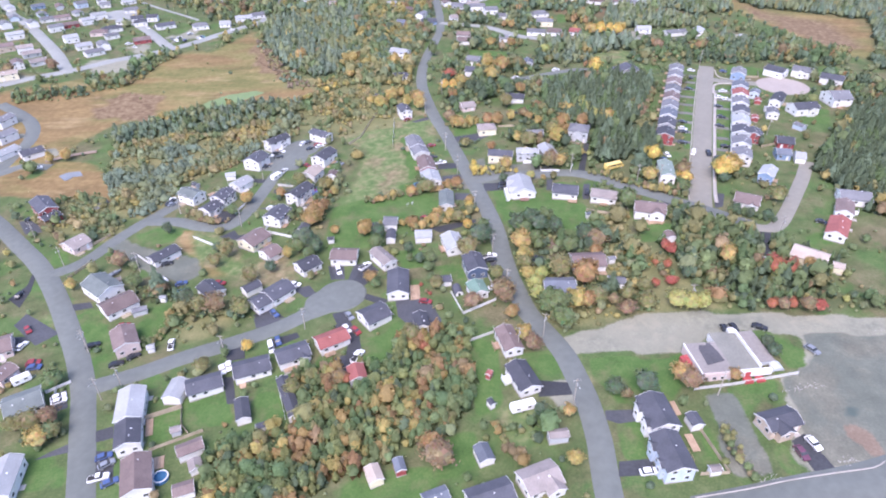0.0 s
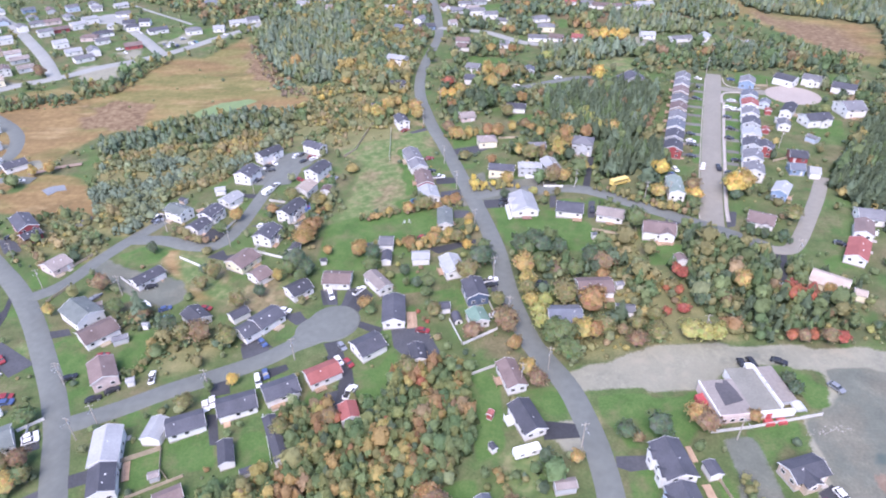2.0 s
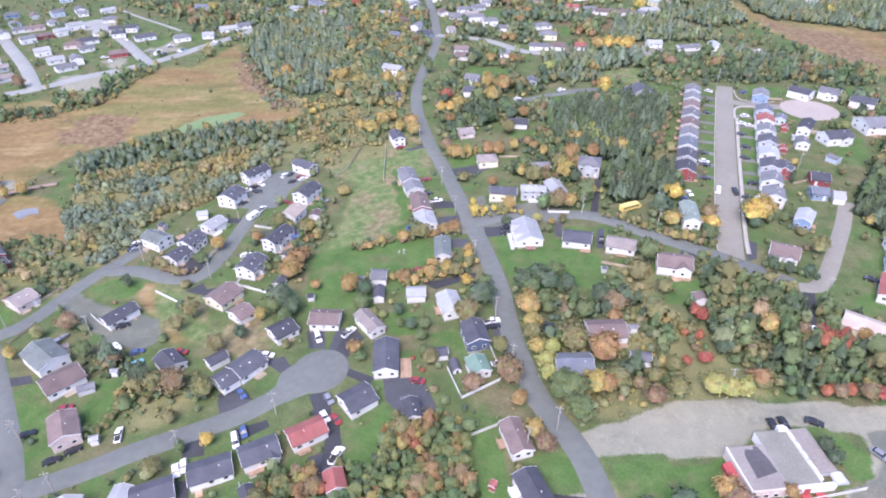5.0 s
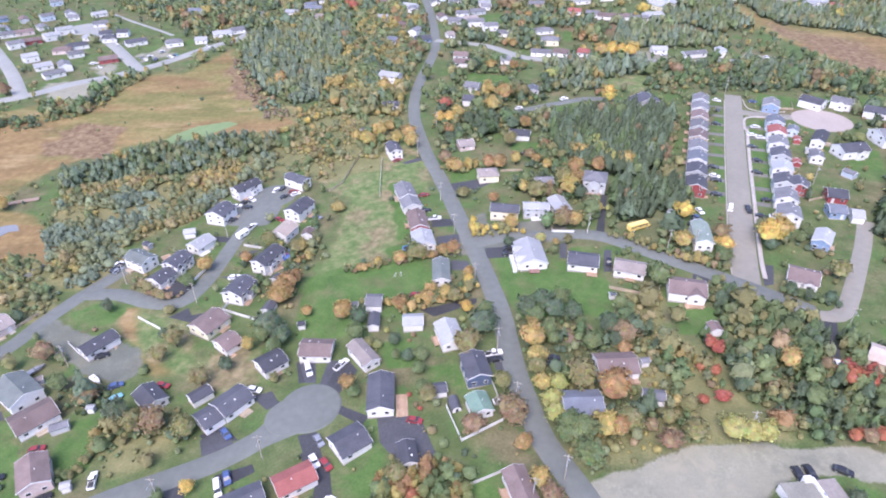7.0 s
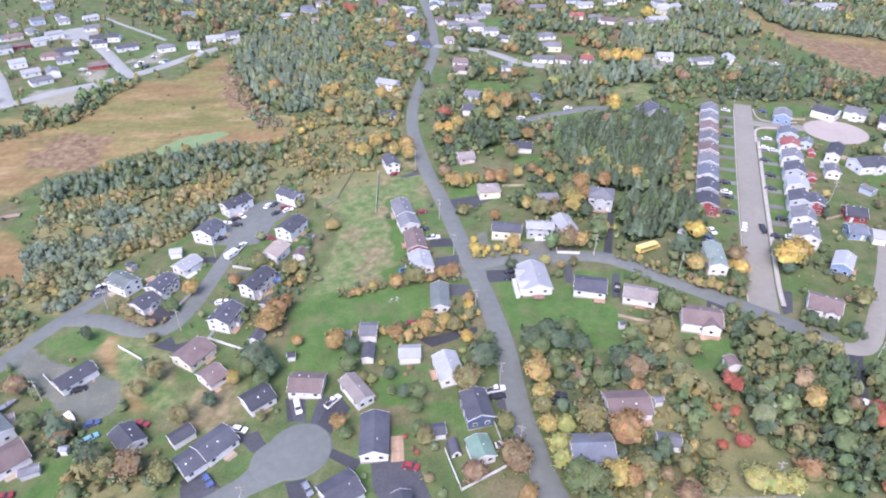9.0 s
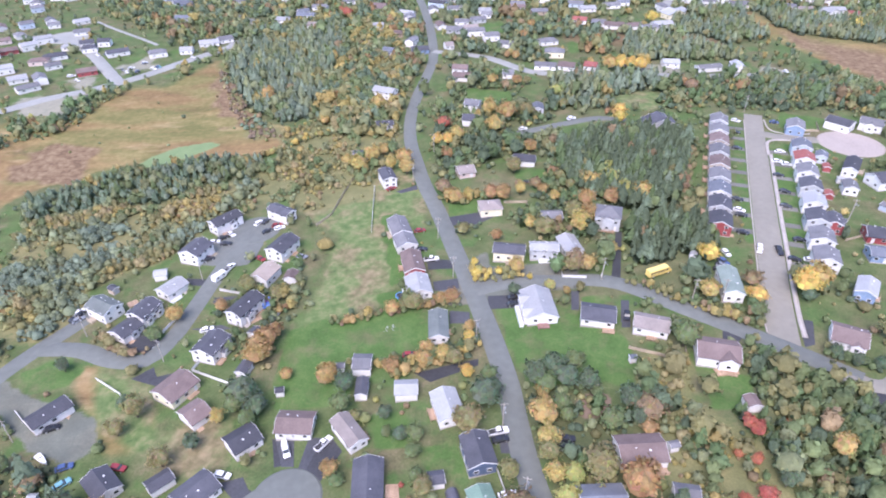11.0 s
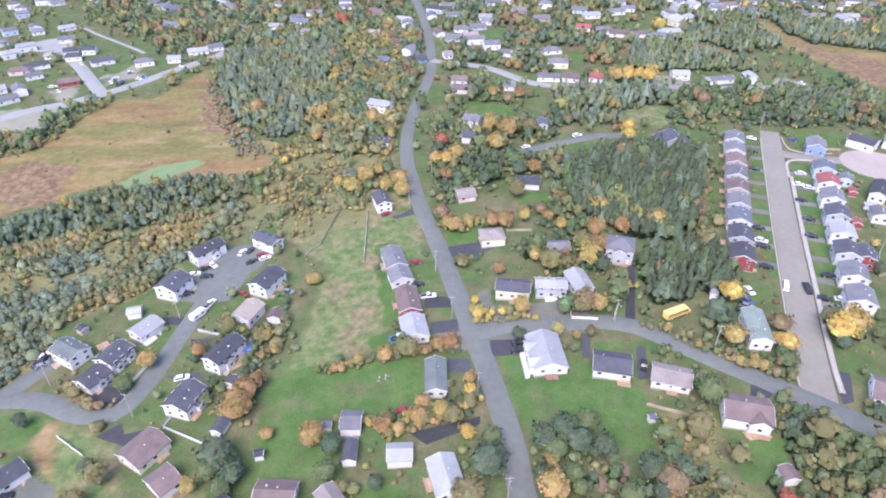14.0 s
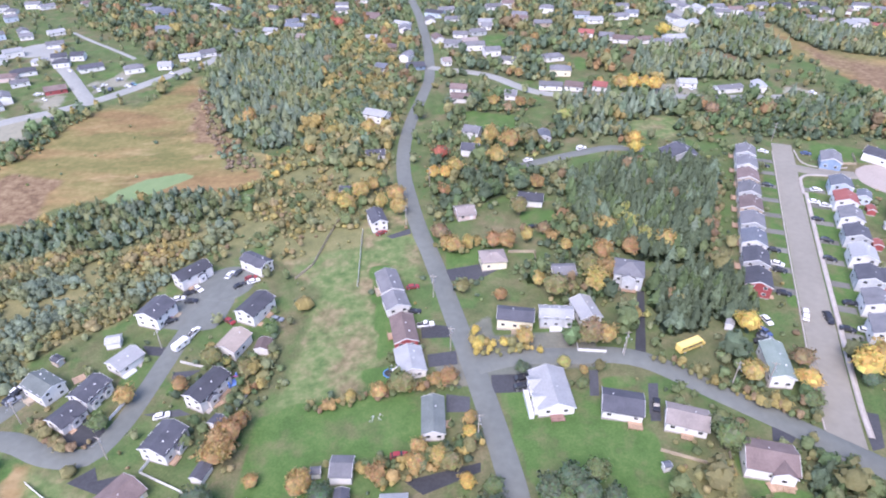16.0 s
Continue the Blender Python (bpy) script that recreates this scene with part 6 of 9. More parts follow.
def shop_building():
    """A low flat-roofed shop in two depths, with a white fin wall across the roof and red awnings."""
    base = bpy.data.objects.new("shop_building", None)
    scene.collection.objects.link(base)
    base.matrix_basis = pose(71.3, 129.0, float(land(80, 137.4)) - 0.8, 0, 0, 6)
    felt = material("flat roof felt", (0.20, 0.182, 0.168), (0.265, 0.242, 0.225), 3.0, 0.9, 0.2)
    dark = material("dark roof membrane", (0.062, 0.060, 0.066), (0.095, 0.092, 0.10), 3.0, 0.9, 0.2)
    patched = material("weathered roof felt", (0.165, 0.165, 0.142), (0.235, 0.232, 0.20), 2.0, 0.9, 0.2)
    scarlet = material("red awning", (0.30, 0.045, 0.05), (0.40, 0.075, 0.075), 2.0, 0.6, 0.1)
    part("wall", boxed(0.0, 0.0, -1.5, 9.3, 12.2, 3.4), WALL["pink"], base, "weathered pinkish wall")
    part("rear_wall", boxed(9.3, 0.4, -1.5, 17.0, 15.9, 3.4), WALL["white"], base)
    part("roof", boxed(0.02, 0.02, 3.4, 9.28, 12.18, 3.52), felt, base, "pinkish grey flat roof")
    part("roof_section", boxed(9.3, 0.42, 3.4, 16.98, 15.88, 3.5), patched, base, "weathered grey-green roof section")
    bm = bmesh.new()
    ragged = [(3.0, 3.2), (8.6, 4.4), (8.4, 8.0), (7.6, 11.6), (6.6, 12.0), (6.2, 10.9), (4.2, 11.2), (3.4, 9.8)]
    low, top = [bm.verts.new((x, y, 3.5)) for x, y in ragged], [bm.verts.new((x, y, 3.57)) for x, y in ragged]
    bm.faces.new(top)
    bm.faces.new(low[::-1])
    for i in range(len(ragged)):
        j = (i + 1) % len(ragged)
        bm.faces.new((low[i], low[j], top[j], top[i]))
    part("roof_patch", bm, dark, base, "dark ragged membrane patch")
    part("parapet", boxed(-0.12, 0.0, 3.2, 0.16, 12.2, 3.85), TRIM, base, "thin white parapet")
    part("parapet", boxed(0.16, -0.12, 3.0, 9.0, 0.14, 3.75), WALL["pink"], base, "pinkish front parapet")
    part("fin_wall", boxed(17.0, 1.0, -1.5, 17.6, 16.2, 4.2, bevel=0.05), TRIM, base, "white fin wall across the roof")
    part("fin_end", boxed(15.2, 15.2, -1.5, 17.0, 16.6, 4.4, bevel=0.05), TRIM, base, "white block at the end of the fin wall")
    part("sign_board", boxed(9.2, -0.8, 2.0, 19.8, 0.3, 3.9, bevel=0.05), TRIM, base, "white sign board over the front")
    part("shadow_box", boxed(12.0, -0.84, 1.9, 13.6, -0.8, 3.9), scarlet, base, "red panel on the sign board")
    part("side_wing", boxed(17.9, 3.4, -1.5, 23.0, 16.0, 2.8), WALL["grey"], base, "lower grey wing")
    part("wing_roof", boxed(17.87, 3.3, 2.8, 23.15, 16.1, 2.95), felt, base, "grey flat wing roof")
    for y in (6.0, 8.6, 11.2):
        part("roof_vent", boxed(17.1, y, 4.2, 17.5, y + 0.8, 4.42), STEEL, base)
    vault = [(21.2 + 1.6 - 1.6 * math.cos(a), 1.9 + 1.1 * math.sin(a)) for a in np.linspace(0, math.pi, 9)]
    part("porch_roof", extrude_profile(bmesh.new(), vault, 0.4, 3.3), WALL["grey"], base, "rounded grey porch roof")
    for x in (21.3, 24.2):
        part("porch_post", boxed(x, 0.5, -1.0, x + 0.14, 0.64, 2.0), TRIM, base)
    for x in (11.6, 15.0):
        part("awning", extrude_profile(bmesh.new(), [(x, 1.0), (x + 2.4, 1.0), (x + 2.3, 1.9), (x + 0.1, 1.9)], -2.6, -0.85), scarlet, base)
    for x in (1.4, 3.8, 6.2):
        opening("window", FRAME_MESH, base, x, -0.05, 1.6, 0, PANE_MESH)
    opening("door", DOOR_MESH, base, 10.2, 0.34, 1.1, 0)
    part("side_porch", extrude_profile(bmesh.new(), [(-2.0, -0.6), (-0.14, -0.6), (-0.14, 2.4), (-2.0, 1.7)], 5.4, 9.2), scarlet, base, "red side porch")
    part("side_step", boxed(-2.2, 2.0, -0.6, -0.14, 5.2, 0.9), scarlet, base, "red side steps")
    tagged(base, "low pinkish shop building with a grey flat roof and red awnings", "building")
    KEEP_OUT.append(("rect", (81.5, 137.5, radians(6), 13.0, 9.5), 1.0))


shop_building()


def trailer(x, y, rot, length):
    base = bpy.data.objects.new("camper_trailer", None)
    scene.collection.objects.link(base)
    base.matrix_basis = pose(x, y, float(land(x, y)), 0, 0, rot)
    a = length / 2
    body = extrude_profile(bmesh.new(), [(-a, 0.6), (a - 0.5, 0.5), (a, 1.1), (a - 0.2, 2.5), (a - 0.6, 2.7), (-a + 0.2, 2.7), (-a, 2.4)], -1.15, 1.15)
    bmesh.ops.bevel(body, geom=list(body.edges), offset=0.1, segments=2, affect="EDGES")
    part("body", body, PAINT_WHITE, base)
    for s in (-1, 1):
        for px in (-0.25, 0.2):
            part("window", boxed(px * length - 0.5, s * 1.15 - 0.02, 1.5, px * length + 0.5, s * 1.15 + 0.02, 2.1), GLASS, base)
        part("wheel", tube(bmesh.new(), (-0.3, s * 0.95, 0.34), (-0.3, s * 1.15, 0.34), 0.34, 0.34, 14), TYRE, base)
    part("drawbar", boxed(a - 0.1, -0.06, 0.4, a + 1.0, 0.06, 0.52), STEEL, base)
    part("roof_vent", boxed(-0.5, -0.3, 2.68, 0.1, 0.3, 2.85), TRIM, base)
    tagged(base, "white camper trailer parked beside a house", "camper trailer")
    KEEP_OUT.append(("disc", (x, y), length / 2 + 0.5))


PAINT_WHITE = material("white gelcoat", (0.74, 0.75, 0.76), (0.82, 0.82, 0.83), 3.0, 0.35, 0.0)
trailer(22.0, 123.2, 17, 7.2)
trailer(-78.7, 273.9, 60, 5.8)
trailer(-131.2, 146.5, 42, 5.4)


def ring(bm, r, z0, z1, thick, sides=28):
    """An upright round wall with thickness."""
    rows = [[bm.verts.new((q * math.cos(t), q * math.sin(t), z)) for t in (2 * math.pi * i / sides for i in range(sides))] for q, z in ((r, z0), (r, z1), (r - thick, z1), (r - thick, z0))]
    for i in range(sides):
        j = (i + 1) % sides
        for k in range(4):
            bm.faces.new((rows[k][i], rows[k][j], rows[(k + 1) % 4][j], rows[(k + 1) % 4][i]))
    return bm


def disc(r, z0, z1, sides=28):
    return tube(bmesh.new(), (0, 0, z0), (0, 0, z1), r, r, sides)


BLUE = material("blue vinyl", (0.05, 0.16, 0.36), (0.09, 0.24, 0.46), 2.0, 0.5, 0.0)
POOL_WATER = material("pool cover water", (0.02, 0.08, 0.16), (0.04, 0.13, 0.24), 2.0, 0.1, 0.05)


def swimming_pool(x, y, r):
    base = bpy.data.objects.new("swimming_pool", None)
    scene.collection.objects.link(base)
    base.location = (x, y, float(land(x, y)))
    part("pool_wall", ring(bmesh.new(), r, -0.5, 1.2, 0.12), BLUE, base)
    part("water", disc(r - 0.12, 0.8, 1.0), POOL_WATER, base, "dark blue water")
    part("rim", ring(bmesh.new(), r + 0.08, 1.2, 1.28, 0.28), TRIM, base, "white rim")
    tagged(base, "round blue above-ground swimming pool in a yard", "swimming pool")
    KEEP_OUT.append(("disc", (x, y), r + 1))


def trampoline(x, y, r):
    base = bpy.data.objects.new("trampoline", None)
    scene.collection.objects.link(base)
    base.location = (x, y, float(land(x, y)))
    part("mat", disc(r - 0.3, 0.78, 0.82), TYRE, base, "black jumping mat")
    part("pad", ring(bmesh.new(), r, 0.8, 0.9, 0.35), BLUE, base, "blue edge pad")
    for i in range(6):
        t = i * math.pi / 3
        part("leg", tube(bmesh.new(), (r * 0.95 * math.cos(t), r * 0.95 * math.sin(t), -0.2), (r * 0.95 * math.cos(t), r * 0.95 * math.sin(t), 0.82), 0.04, 0.04, 6), STEEL, base)
    tagged(base, "round blue-edged trampoline on a lawn", "trampoline")
    KEEP_OUT.append(("disc", (x, y), r + 1))


swimming_pool(-73.0, 108.6, 1.9)
trampoline(-10.5, 255.4, 1.9)


def goal(x, y, rot):
    base = bpy.data.objects.new("football_goal", None)
    scene.collection.objects.link(base)
    base.matrix_basis = pose(x, y, float(land(x, y)), 0, 0, rot)
    for px in (-0.7, 0.7):
        part("upright", tube(bmesh.new(), (px, 0, -0.1), (px, 0, 1.2), 0.05, 0.05, 6), TRIM, base)
        part("stay", tube(bmesh.new(), (px, 0, 1.2), (px, 0.9, 0.0), 0.04, 0.04, 6), TRIM, base)
    part("crossbar", tube(bmesh.new(), (-0.75, 0, 1.2), (0.75, 0, 1.2), 0.05, 0.05, 6), TRIM, base)
    tagged(base, "small white football goal on a green lawn", "goal", "goals on the lawn")


goal(-14.1, 239.1, 80)
goal(-12.4, 239.6, -100)


def pond(poly):
    p = np.asarray(poly, float)
    mid = p.mean(0)
    bm = bmesh.new()
    line = smooth_line([*poly, poly[0]], 1.5)[:-1]
    rows = [[bm.verts.new((*(mid + (q - mid) * s), float(land(*mid)) + dz)) for q in line] for s, dz in ((1.0, -0.3), (0.97, 0.12))]
    for i in range(len(line)):
        j = (i + 1) % len(line)
        bm.faces.new((rows[0][i], rows[0][j], rows[1][j], rows[1][i]))
    bm.faces.new(rows[1])
    tagged(new("water", link_mesh("water", bm, material("pond water", (0.15, 0.16, 0.165), (0.21, 0.22, 0.225), 3.0, 0.2, 0.03))), "shallow grey pond on boggy heath", "water", kind="structure")


pond([(-191, 286), (-188, 290), (-181, 291), (-179, 286), (-183, 285), (-185, 281)])
pond([(-159, 253), (-158, 260), (-155, 261), (-154, 256), (-156, 253)])
road("dirt_track", 2.2, [(-206, 302), (-195, 309), (-184, 313)])
house(-379.6, 623.2, 41, 11.6, 8.0, 3.0, "gable", "slate", "blue", "house")
house(-360.9, 594.6, 132, 13.0, 8.0, 3.0, "hip", "grey", "lightblue", "house")
house(-345.9, 576.7, 35, 14.0, 8.3, 3.0, "hip", "grey", "white", "house")
house(-323.6, 546.2, 43, 11.7, 7.9, 4.4, "gable", "grey", "white", "house")
house(-359.1, 622.9, 125, 13.7, 7.5, 3.0, "gable", "brown", "grey", "house")
house(-317.6, 557.9, 36, 13.9, 8.3, 3.0, "gable", "brown", "red", "house")
house(-330.7, 598.6, 133, 10.9, 8.2, 3.0, "hip", "grey", "white", "house")
house(-295.1, 514.0, 39, 11.0, 8.9, 4.4, "gable", "metal", "white", "house")
house(-306.9, 567.5, 46, 12.1, 8.2, 4.4, "gable", "metal", "white", "house")
house(-276.8, 496.6, 37, 12.1, 8.9, 3.0, "gable", "metal", "white", "house")
house(-261.4, 480.3, 46, 13.9, 8.4, 3.0, "gable", "grey", "white", "house")
house(-260.6, 494.9, 126, 12.2, 8.3, 4.4, "gable", "grey", "white", "house")
house(-304.7, 584.6, 38, 13.3, 8.7, 4.4, "gable", "lightgrey", "white", "house")
house(-317.3, 487.9, 34, 11.6, 8.3, 4.4, "gable", "taupe", "white", "house")
house(-307.3, 478.3, 40, 13.2, 8.5, 3.0, "gable", "taupe", "grey", "house")
house(-292.3, 459.1, 38, 11.1, 8.8, 3.0, "gable", "taupe", "grey", "house")
house(-296.7, 428.0, 37, 12.9, 8.2, 4.4, "gable", "tan", "cream", "house")
house(-372.2, 556.4, 134, 11.7, 8.5, 4.4, "gable", "grey", "white", "house")
house(-345.4, 524.1, 39, 13.7, 7.8, 4.4, "gable", "metal", "white", "house")
house(-403.4, 618.7, 128, 11.7, 7.7, 3.0, "hip", "metal", "white", "house")
house(-336.5, 582.6, 38, 13.5, 7.9, 3.0, "gable", "brown", "pink", "house")
house(-341.0, 627.5, 43, 11.1, 8.7, 4.4, "gable", "grey", "lightblue", "house")
house(-254.4, 350.0, 75, 11.6, 8.3, 4.4, "gable", "grey", "white", "house")
house(-241.5, 328.9, 66, 11.2, 8.4, 4.4, "gable", "grey", "white", "house")
house(-230.5, 309.7, 67, 12.9, 8.4, 3.0, "gable", "lightgrey", "white", "house")
house(-216.1, 309.2, 46, 11.1, 8.8, 3.0, "gable", "navy", "white", "house")
house(-267.0, 523.9, 36, 11.2, 7.6, 3.0, "gable", "grey", "white", "house")
house(-350.4, 560.1, 132, 10.8, 7.8, 4.4, "gable", "grey", "white", "house")
house(-378.8, 581.6, 124, 11.9, 7.9, 3.0, "gable", "grey", "lightblue", "house")
house(-334.8, 491.4, 42, 12.4, 8.9, 4.4, "gable", "brown", "tan", "house")
house(-303.1, 452.0, 125, 12.4, 8.0, 4.4, "gable", "brown", "white", "house")
house(-326.1, 638.4, 128, 11.0, 8.1, 4.4, "gable", "grey", "white", "house")
house(-360.4, 682.1, 38, 11.0, 8.4, 4.4, "gable", "grey", "lightblue", "house")
house(-385.7, 714.9, 36, 11.0, 7.6, 4.4, "hip", "grey", "white", "house")
house(-0.1, 641.5, 95, 12.5, 8.4, 3.0, "gable", "grey", "white", "house")
house(5.9, 588.2, 105, 12.5, 8.1, 3.0, "gable", "brown", "white", "house")
house(-196.2, 723.5, 150, 13.0, 8.1, 3.0, "gable", "metal", "white", "house")
house(-247.1, 713.5, 17, 13.9, 8.2, 3.0, "hip", "slate", "white", "house")
house(-260.1, 725.4, 25, 11.6, 8.9, 3.0, "gable", "grey", "lightblue", "house")
house(-142.3, 713.6, 165, 12.7, 8.2, 3.0, "hip", "grey", "white", "house")
house(-79.3, 709.1, 6, 11.9, 8.2, 4.4, "gable", "grey", "white", "house")
house(-352.2, 726.4, 45, 13.2, 7.9, 3.0, "gable", "grey", "white", "house")
house(-320.4, 738.3, 43, 11.5, 8.2, 3.0, "gable", "brown", "white", "house")
house(13.4, 670.1, 14, 13.6, 8.8, 3.0, "gable", "grey", "white", "house")
house(17.8, 638.0, 8, 12.4, 8.0, 3.0, "gable", "grey", "white", "house")
house(94.5, 649.8, 164, 11.7, 8.5, 4.4, "hip", "grey", "white", "house")
house(71.6, 638.8, 164, 12.4, 8.5, 3.0, "gable", "grey", "white", "house")
house(158.9, 633.0, 171, 10.6, 8.7, 3.0, "gable", "slate", "white", "house")
house(146.7, 623.9, 12, 13.8, 8.5, 3.0, "gable", "grey", "white", "house")
house(118.9, 631.3, 172, 13.0, 8.8, 3.0, "gable", "grey", "lightblue", "house")
house(125.1, 614.4, 5, 13.4, 8.5, 3.0, "gable", "metal", "white", "house")
house(148.1, 559.5, 12, 12.2, 8.0, 3.0, "gable", "brown", "white", "house")
house(158.3, 553.6, 11, 12.2, 8.0, 3.0, "gable", "grey", "white", "house")
house(207.5, 651.8, 100, 10.7, 8.6, 3.0, "gable", "grey", "white", "house")
house(215.3, 641.2, 104, 12.8, 7.5, 4.4, "gable", "lightgrey", "white", "house")
house(233.1, 651.4, 5, 11.9, 8.2, 3.0, "gable", "grey", "white", "house")
house(240.9, 635.7, 7, 12.8, 8.9, 4.4, "gable", "brown", "white", "house")
house(260.0, 651.2, 16, 13.0, 8.2, 3.0, "gable", "grey", "white", "house")
house(271.3, 656.5, 9, 11.1, 8.4, 3.0, "gable", "grey", "white", "house")
house(307.5, 650.9, 172, 13.1, 7.9, 4.4, "gable", "navy", "white", "house")
house(313.7, 640.4, 173, 13.6, 7.7, 3.0, "hip", "grey", "white", "house")
house(324.6, 630.3, 172, 12.2, 8.0, 4.4, "gable", "brown", "white", "house")
house(350.2, 648.7, 165, 12.9, 7.7, 4.4, "gable", "grey", "white", "house")
house(360.6, 640.3, 167, 13.8, 8.3, 3.0, "gable", "grey", "white", "house")
house(41.8, 545.1, 11, 11.4, 8.6, 4.4, "gable", "grey", "white", "house")
house(80.1, 527.6, 14, 13.5, 8.2, 3.0, "hip", "grey", "white", "house")
house(185.9, 612.6, 103, 12.8, 7.6, 4.4, "hip", "grey", "white", "house")
house(35.4, 596.7, 14, 12.3, 8.2, 3.0, "gable", "grey", "grey", "house")
house(28.4, 574.1, 10, 11.6, 8.7, 3.0, "gable", "taupe", "white", "house")
house(52.8, 669.3, 9, 13.5, 8.9, 3.0, "gable", "grey", "white", "house")
house(64.9, 671.8, 7, 10.9, 9.0, 4.4, "gable", "brown", "white", "house")
house(-44.9, 602.2, 7, 13.0, 8.1, 3.0, "gable", "metal", "white", "house")
house(-29.1, 574.3, 15, 13.0, 8.7, 3.0, "hip", "brown", "tan", "house")
house(-285.6, 607.9, 29, 12.8, 8.7, 3.0, "gable", "grey", "white", "house")
house(-267.5, 577.3, 23, 10.6, 9.0, 3.0, "gable", "navy", "white", "house")
house(-276.5, 567.3, 19, 10.8, 7.5, 3.0, "hip", "lightgrey", "white", "house")
house(-281.4, 533.5, 15, 13.8, 8.5, 3.0, "hip", "brown", "pink", "house")
house(-238.4, 706.5, 15, 13.6, 8.4, 3.0, "gable", "slate", "lightblue", "house")
house(-115.7, 663.5, 25, 11.2, 8.5, 3.0, "gable", "slate", "white", "house")
house(-77.8, 694.6, 9, 13.6, 7.7, 3.0, "hip", "grey", "white", "house")
house(-48.4, 669.6, -11, 13.1, 8.5, 3.0, "gable", "brown", "tan", "house")
house(-22.2, 635.2, -26, 13.7, 8.1, 3.0, "gable", "lightgrey", "white", "house")
house(-9.3, 528.4, 12, 12.2, 8.9, 3.0, "gable", "navy", "blue", "house")
house(-63.7, 729.3, -2, 12.1, 7.9, 3.0, "hip", "grey", "white", "house")
house(-181.0, 758.9, 3, 12.5, 8.5, 4.4, "gable", "grey", "white", "house")
house(-233.0, 768.4, 6, 11.8, 8.0, 3.0, "gable", "grey", "white", "house")
house(-293.8, 769.5, -5, 14.0, 8.2, 3.0, "hip", "grey", "white", "house")
house(-329.0, 774.7, 7, 10.7, 8.4, 4.4, "gable", "grey", "white", "house")
house(-361.7, 762.8, 14, 10.7, 8.7, 3.0, "hip", "grey", "white", "house")
house(-365.5, 728.8, 14, 13.4, 8.8, 4.4, "gable", "grey", "white", "house")
house(-374.6, 708.0, 5, 10.7, 8.8, 3.0, "hip", "grey", "white", "house")
house(43.5, 622.8, -0, 12.9, 8.5, 3.0, "gable", "lightgrey", "white", "house")
house(22.6, 593.4, -5, 11.4, 8.1, 3.0, "gable", "grey", "white", "house")
house(31.2, 560.1, 10, 13.8, 7.8, 4.4, "gable", "grey", "white", "house")
house(51.3, 526.8, -16, 12.4, 7.6, 3.0, "gable", "grey", "white", "house")
house(70.8, 475.9, -10, 13.9, 7.7, 3.0, "gable", "grey", "white", "house")
house(148.4, 473.1, -3, 10.6, 8.3, 3.0, "gable", "lightgrey", "white", "house")
house(187.3, 465.0, 83, 12.3, 7.7, 3.0, "gable", "metal", "white", "house")
house(196.1, 601.3, 58, 12.1, 8.7, 3.0, "gable", "lightgrey", "white", "house")
house(322.8, 603.3, -9, 12.2, 8.7, 3.0, "gable", "lightgrey", "white", "house")
house(334.4, 643.5, -7, 11.0, 7.6, 3.0, "gable", "grey", "white", "house")
house(201.3, 664.0, 9, 13.9, 8.5, 3.0, "hip", "grey", "white", "house")
house(156.9, 655.9, 7, 10.7, 7.8, 3.0, "gable", "grey", "white", "house")
house(188.6, 684.9, 10, 10.8, 8.7, 3.0, "gable", "grey", "white", "house")
house(85.4, 610.4, 1, 13.6, 8.5, 3.0, "gable", "grey", "tan", "house")

def patio_deck(x, y, rot, long, wide):
    """A low deck of boards with joists under them."""
    base = bpy.data.objects.new("patio_deck", None)
    scene.collection.objects.link(base)
    base.matrix_basis = pose(x, y, float(land(x, y)), 0, 0, rot)
    for k in (-1, 0, 1):
        part("joist", boxed(-long / 2, k * (wide / 2 - 0.1) - 0.06, -0.5, long / 2, k * (wide / 2 - 0.1) + 0.06, 0.25), WOOD, base)
    count = int(long / 0.3)
    for i in range(count):
        part("plank", boxed(-long / 2 + i * long / count, -wide / 2, 0.255, -long / 2 + (i + 0.92) * long / count, wide / 2, 0.31), WOOD, base)
    tagged(base, "low brown wooden deck beside a house", "deck")
    KEEP_OUT.append(("rect", (x, y, radians(rot), long / 2, wide / 2), 0.8))


def boat(x, y, rot, length, paint, label):
    """A small motor boat with a pointed bow, a foredeck, a windscreen and a low cabin."""
    base = bpy.data.objects.new("boat", None)
    scene.collection.objects.link(base)
    base.matrix_basis = pose(x, y, float(land(x, y)) + 0.25, 0, 0, rot)
    half, bm, rows = length * 0.17, bmesh.new(), []
    for f in (0, 0.3, 0.6, 0.82, 0.95, 1.0):
        w = half * (1 - max(0, f - 0.35) ** 2 * 2.3)
        rows.append([bm.verts.new(((f - 0.5) * length, s * w * k, z + 0.35 * f * f)) for s, k, z in ((-1, 1, 0.95), (-1, 0.85, 0.35), (0, 0, 0.0), (1, 0.85, 0.35), (1, 1, 0.95))])
    for a, b in zip(rows, rows[1:]):
        for i in range(4):
            bm.faces.new((a[i], b[i], b[i + 1], a[i + 1]))
        bm.faces.new((a[4], b[4], b[0], a[0]))
    bm.faces.new(rows[0])
    bm.faces.new(rows[-1][::-1])
    part("hull", bm, paint, base)
    part("cabin", boxed(-0.05 * length, -half * 0.6, 0.95, 0.22 * length, half * 0.6, 1.45, bevel=0.12), paint, base)
    part("windscreen", boxed(-0.08 * length, -half * 0.55, 1.0, -0.055 * length, half * 0.55, 1.6), GLASS, base)
    part("keel_block", boxed(-0.3 * length, -0.3, -0.7, 0.3 * length, 0.3, 0.12), WOOD, base)
    tagged(base, label, "boat")
    KEEP_OUT.append(("rect", (x, y, radians(rot), length / 2, half), 0.5))


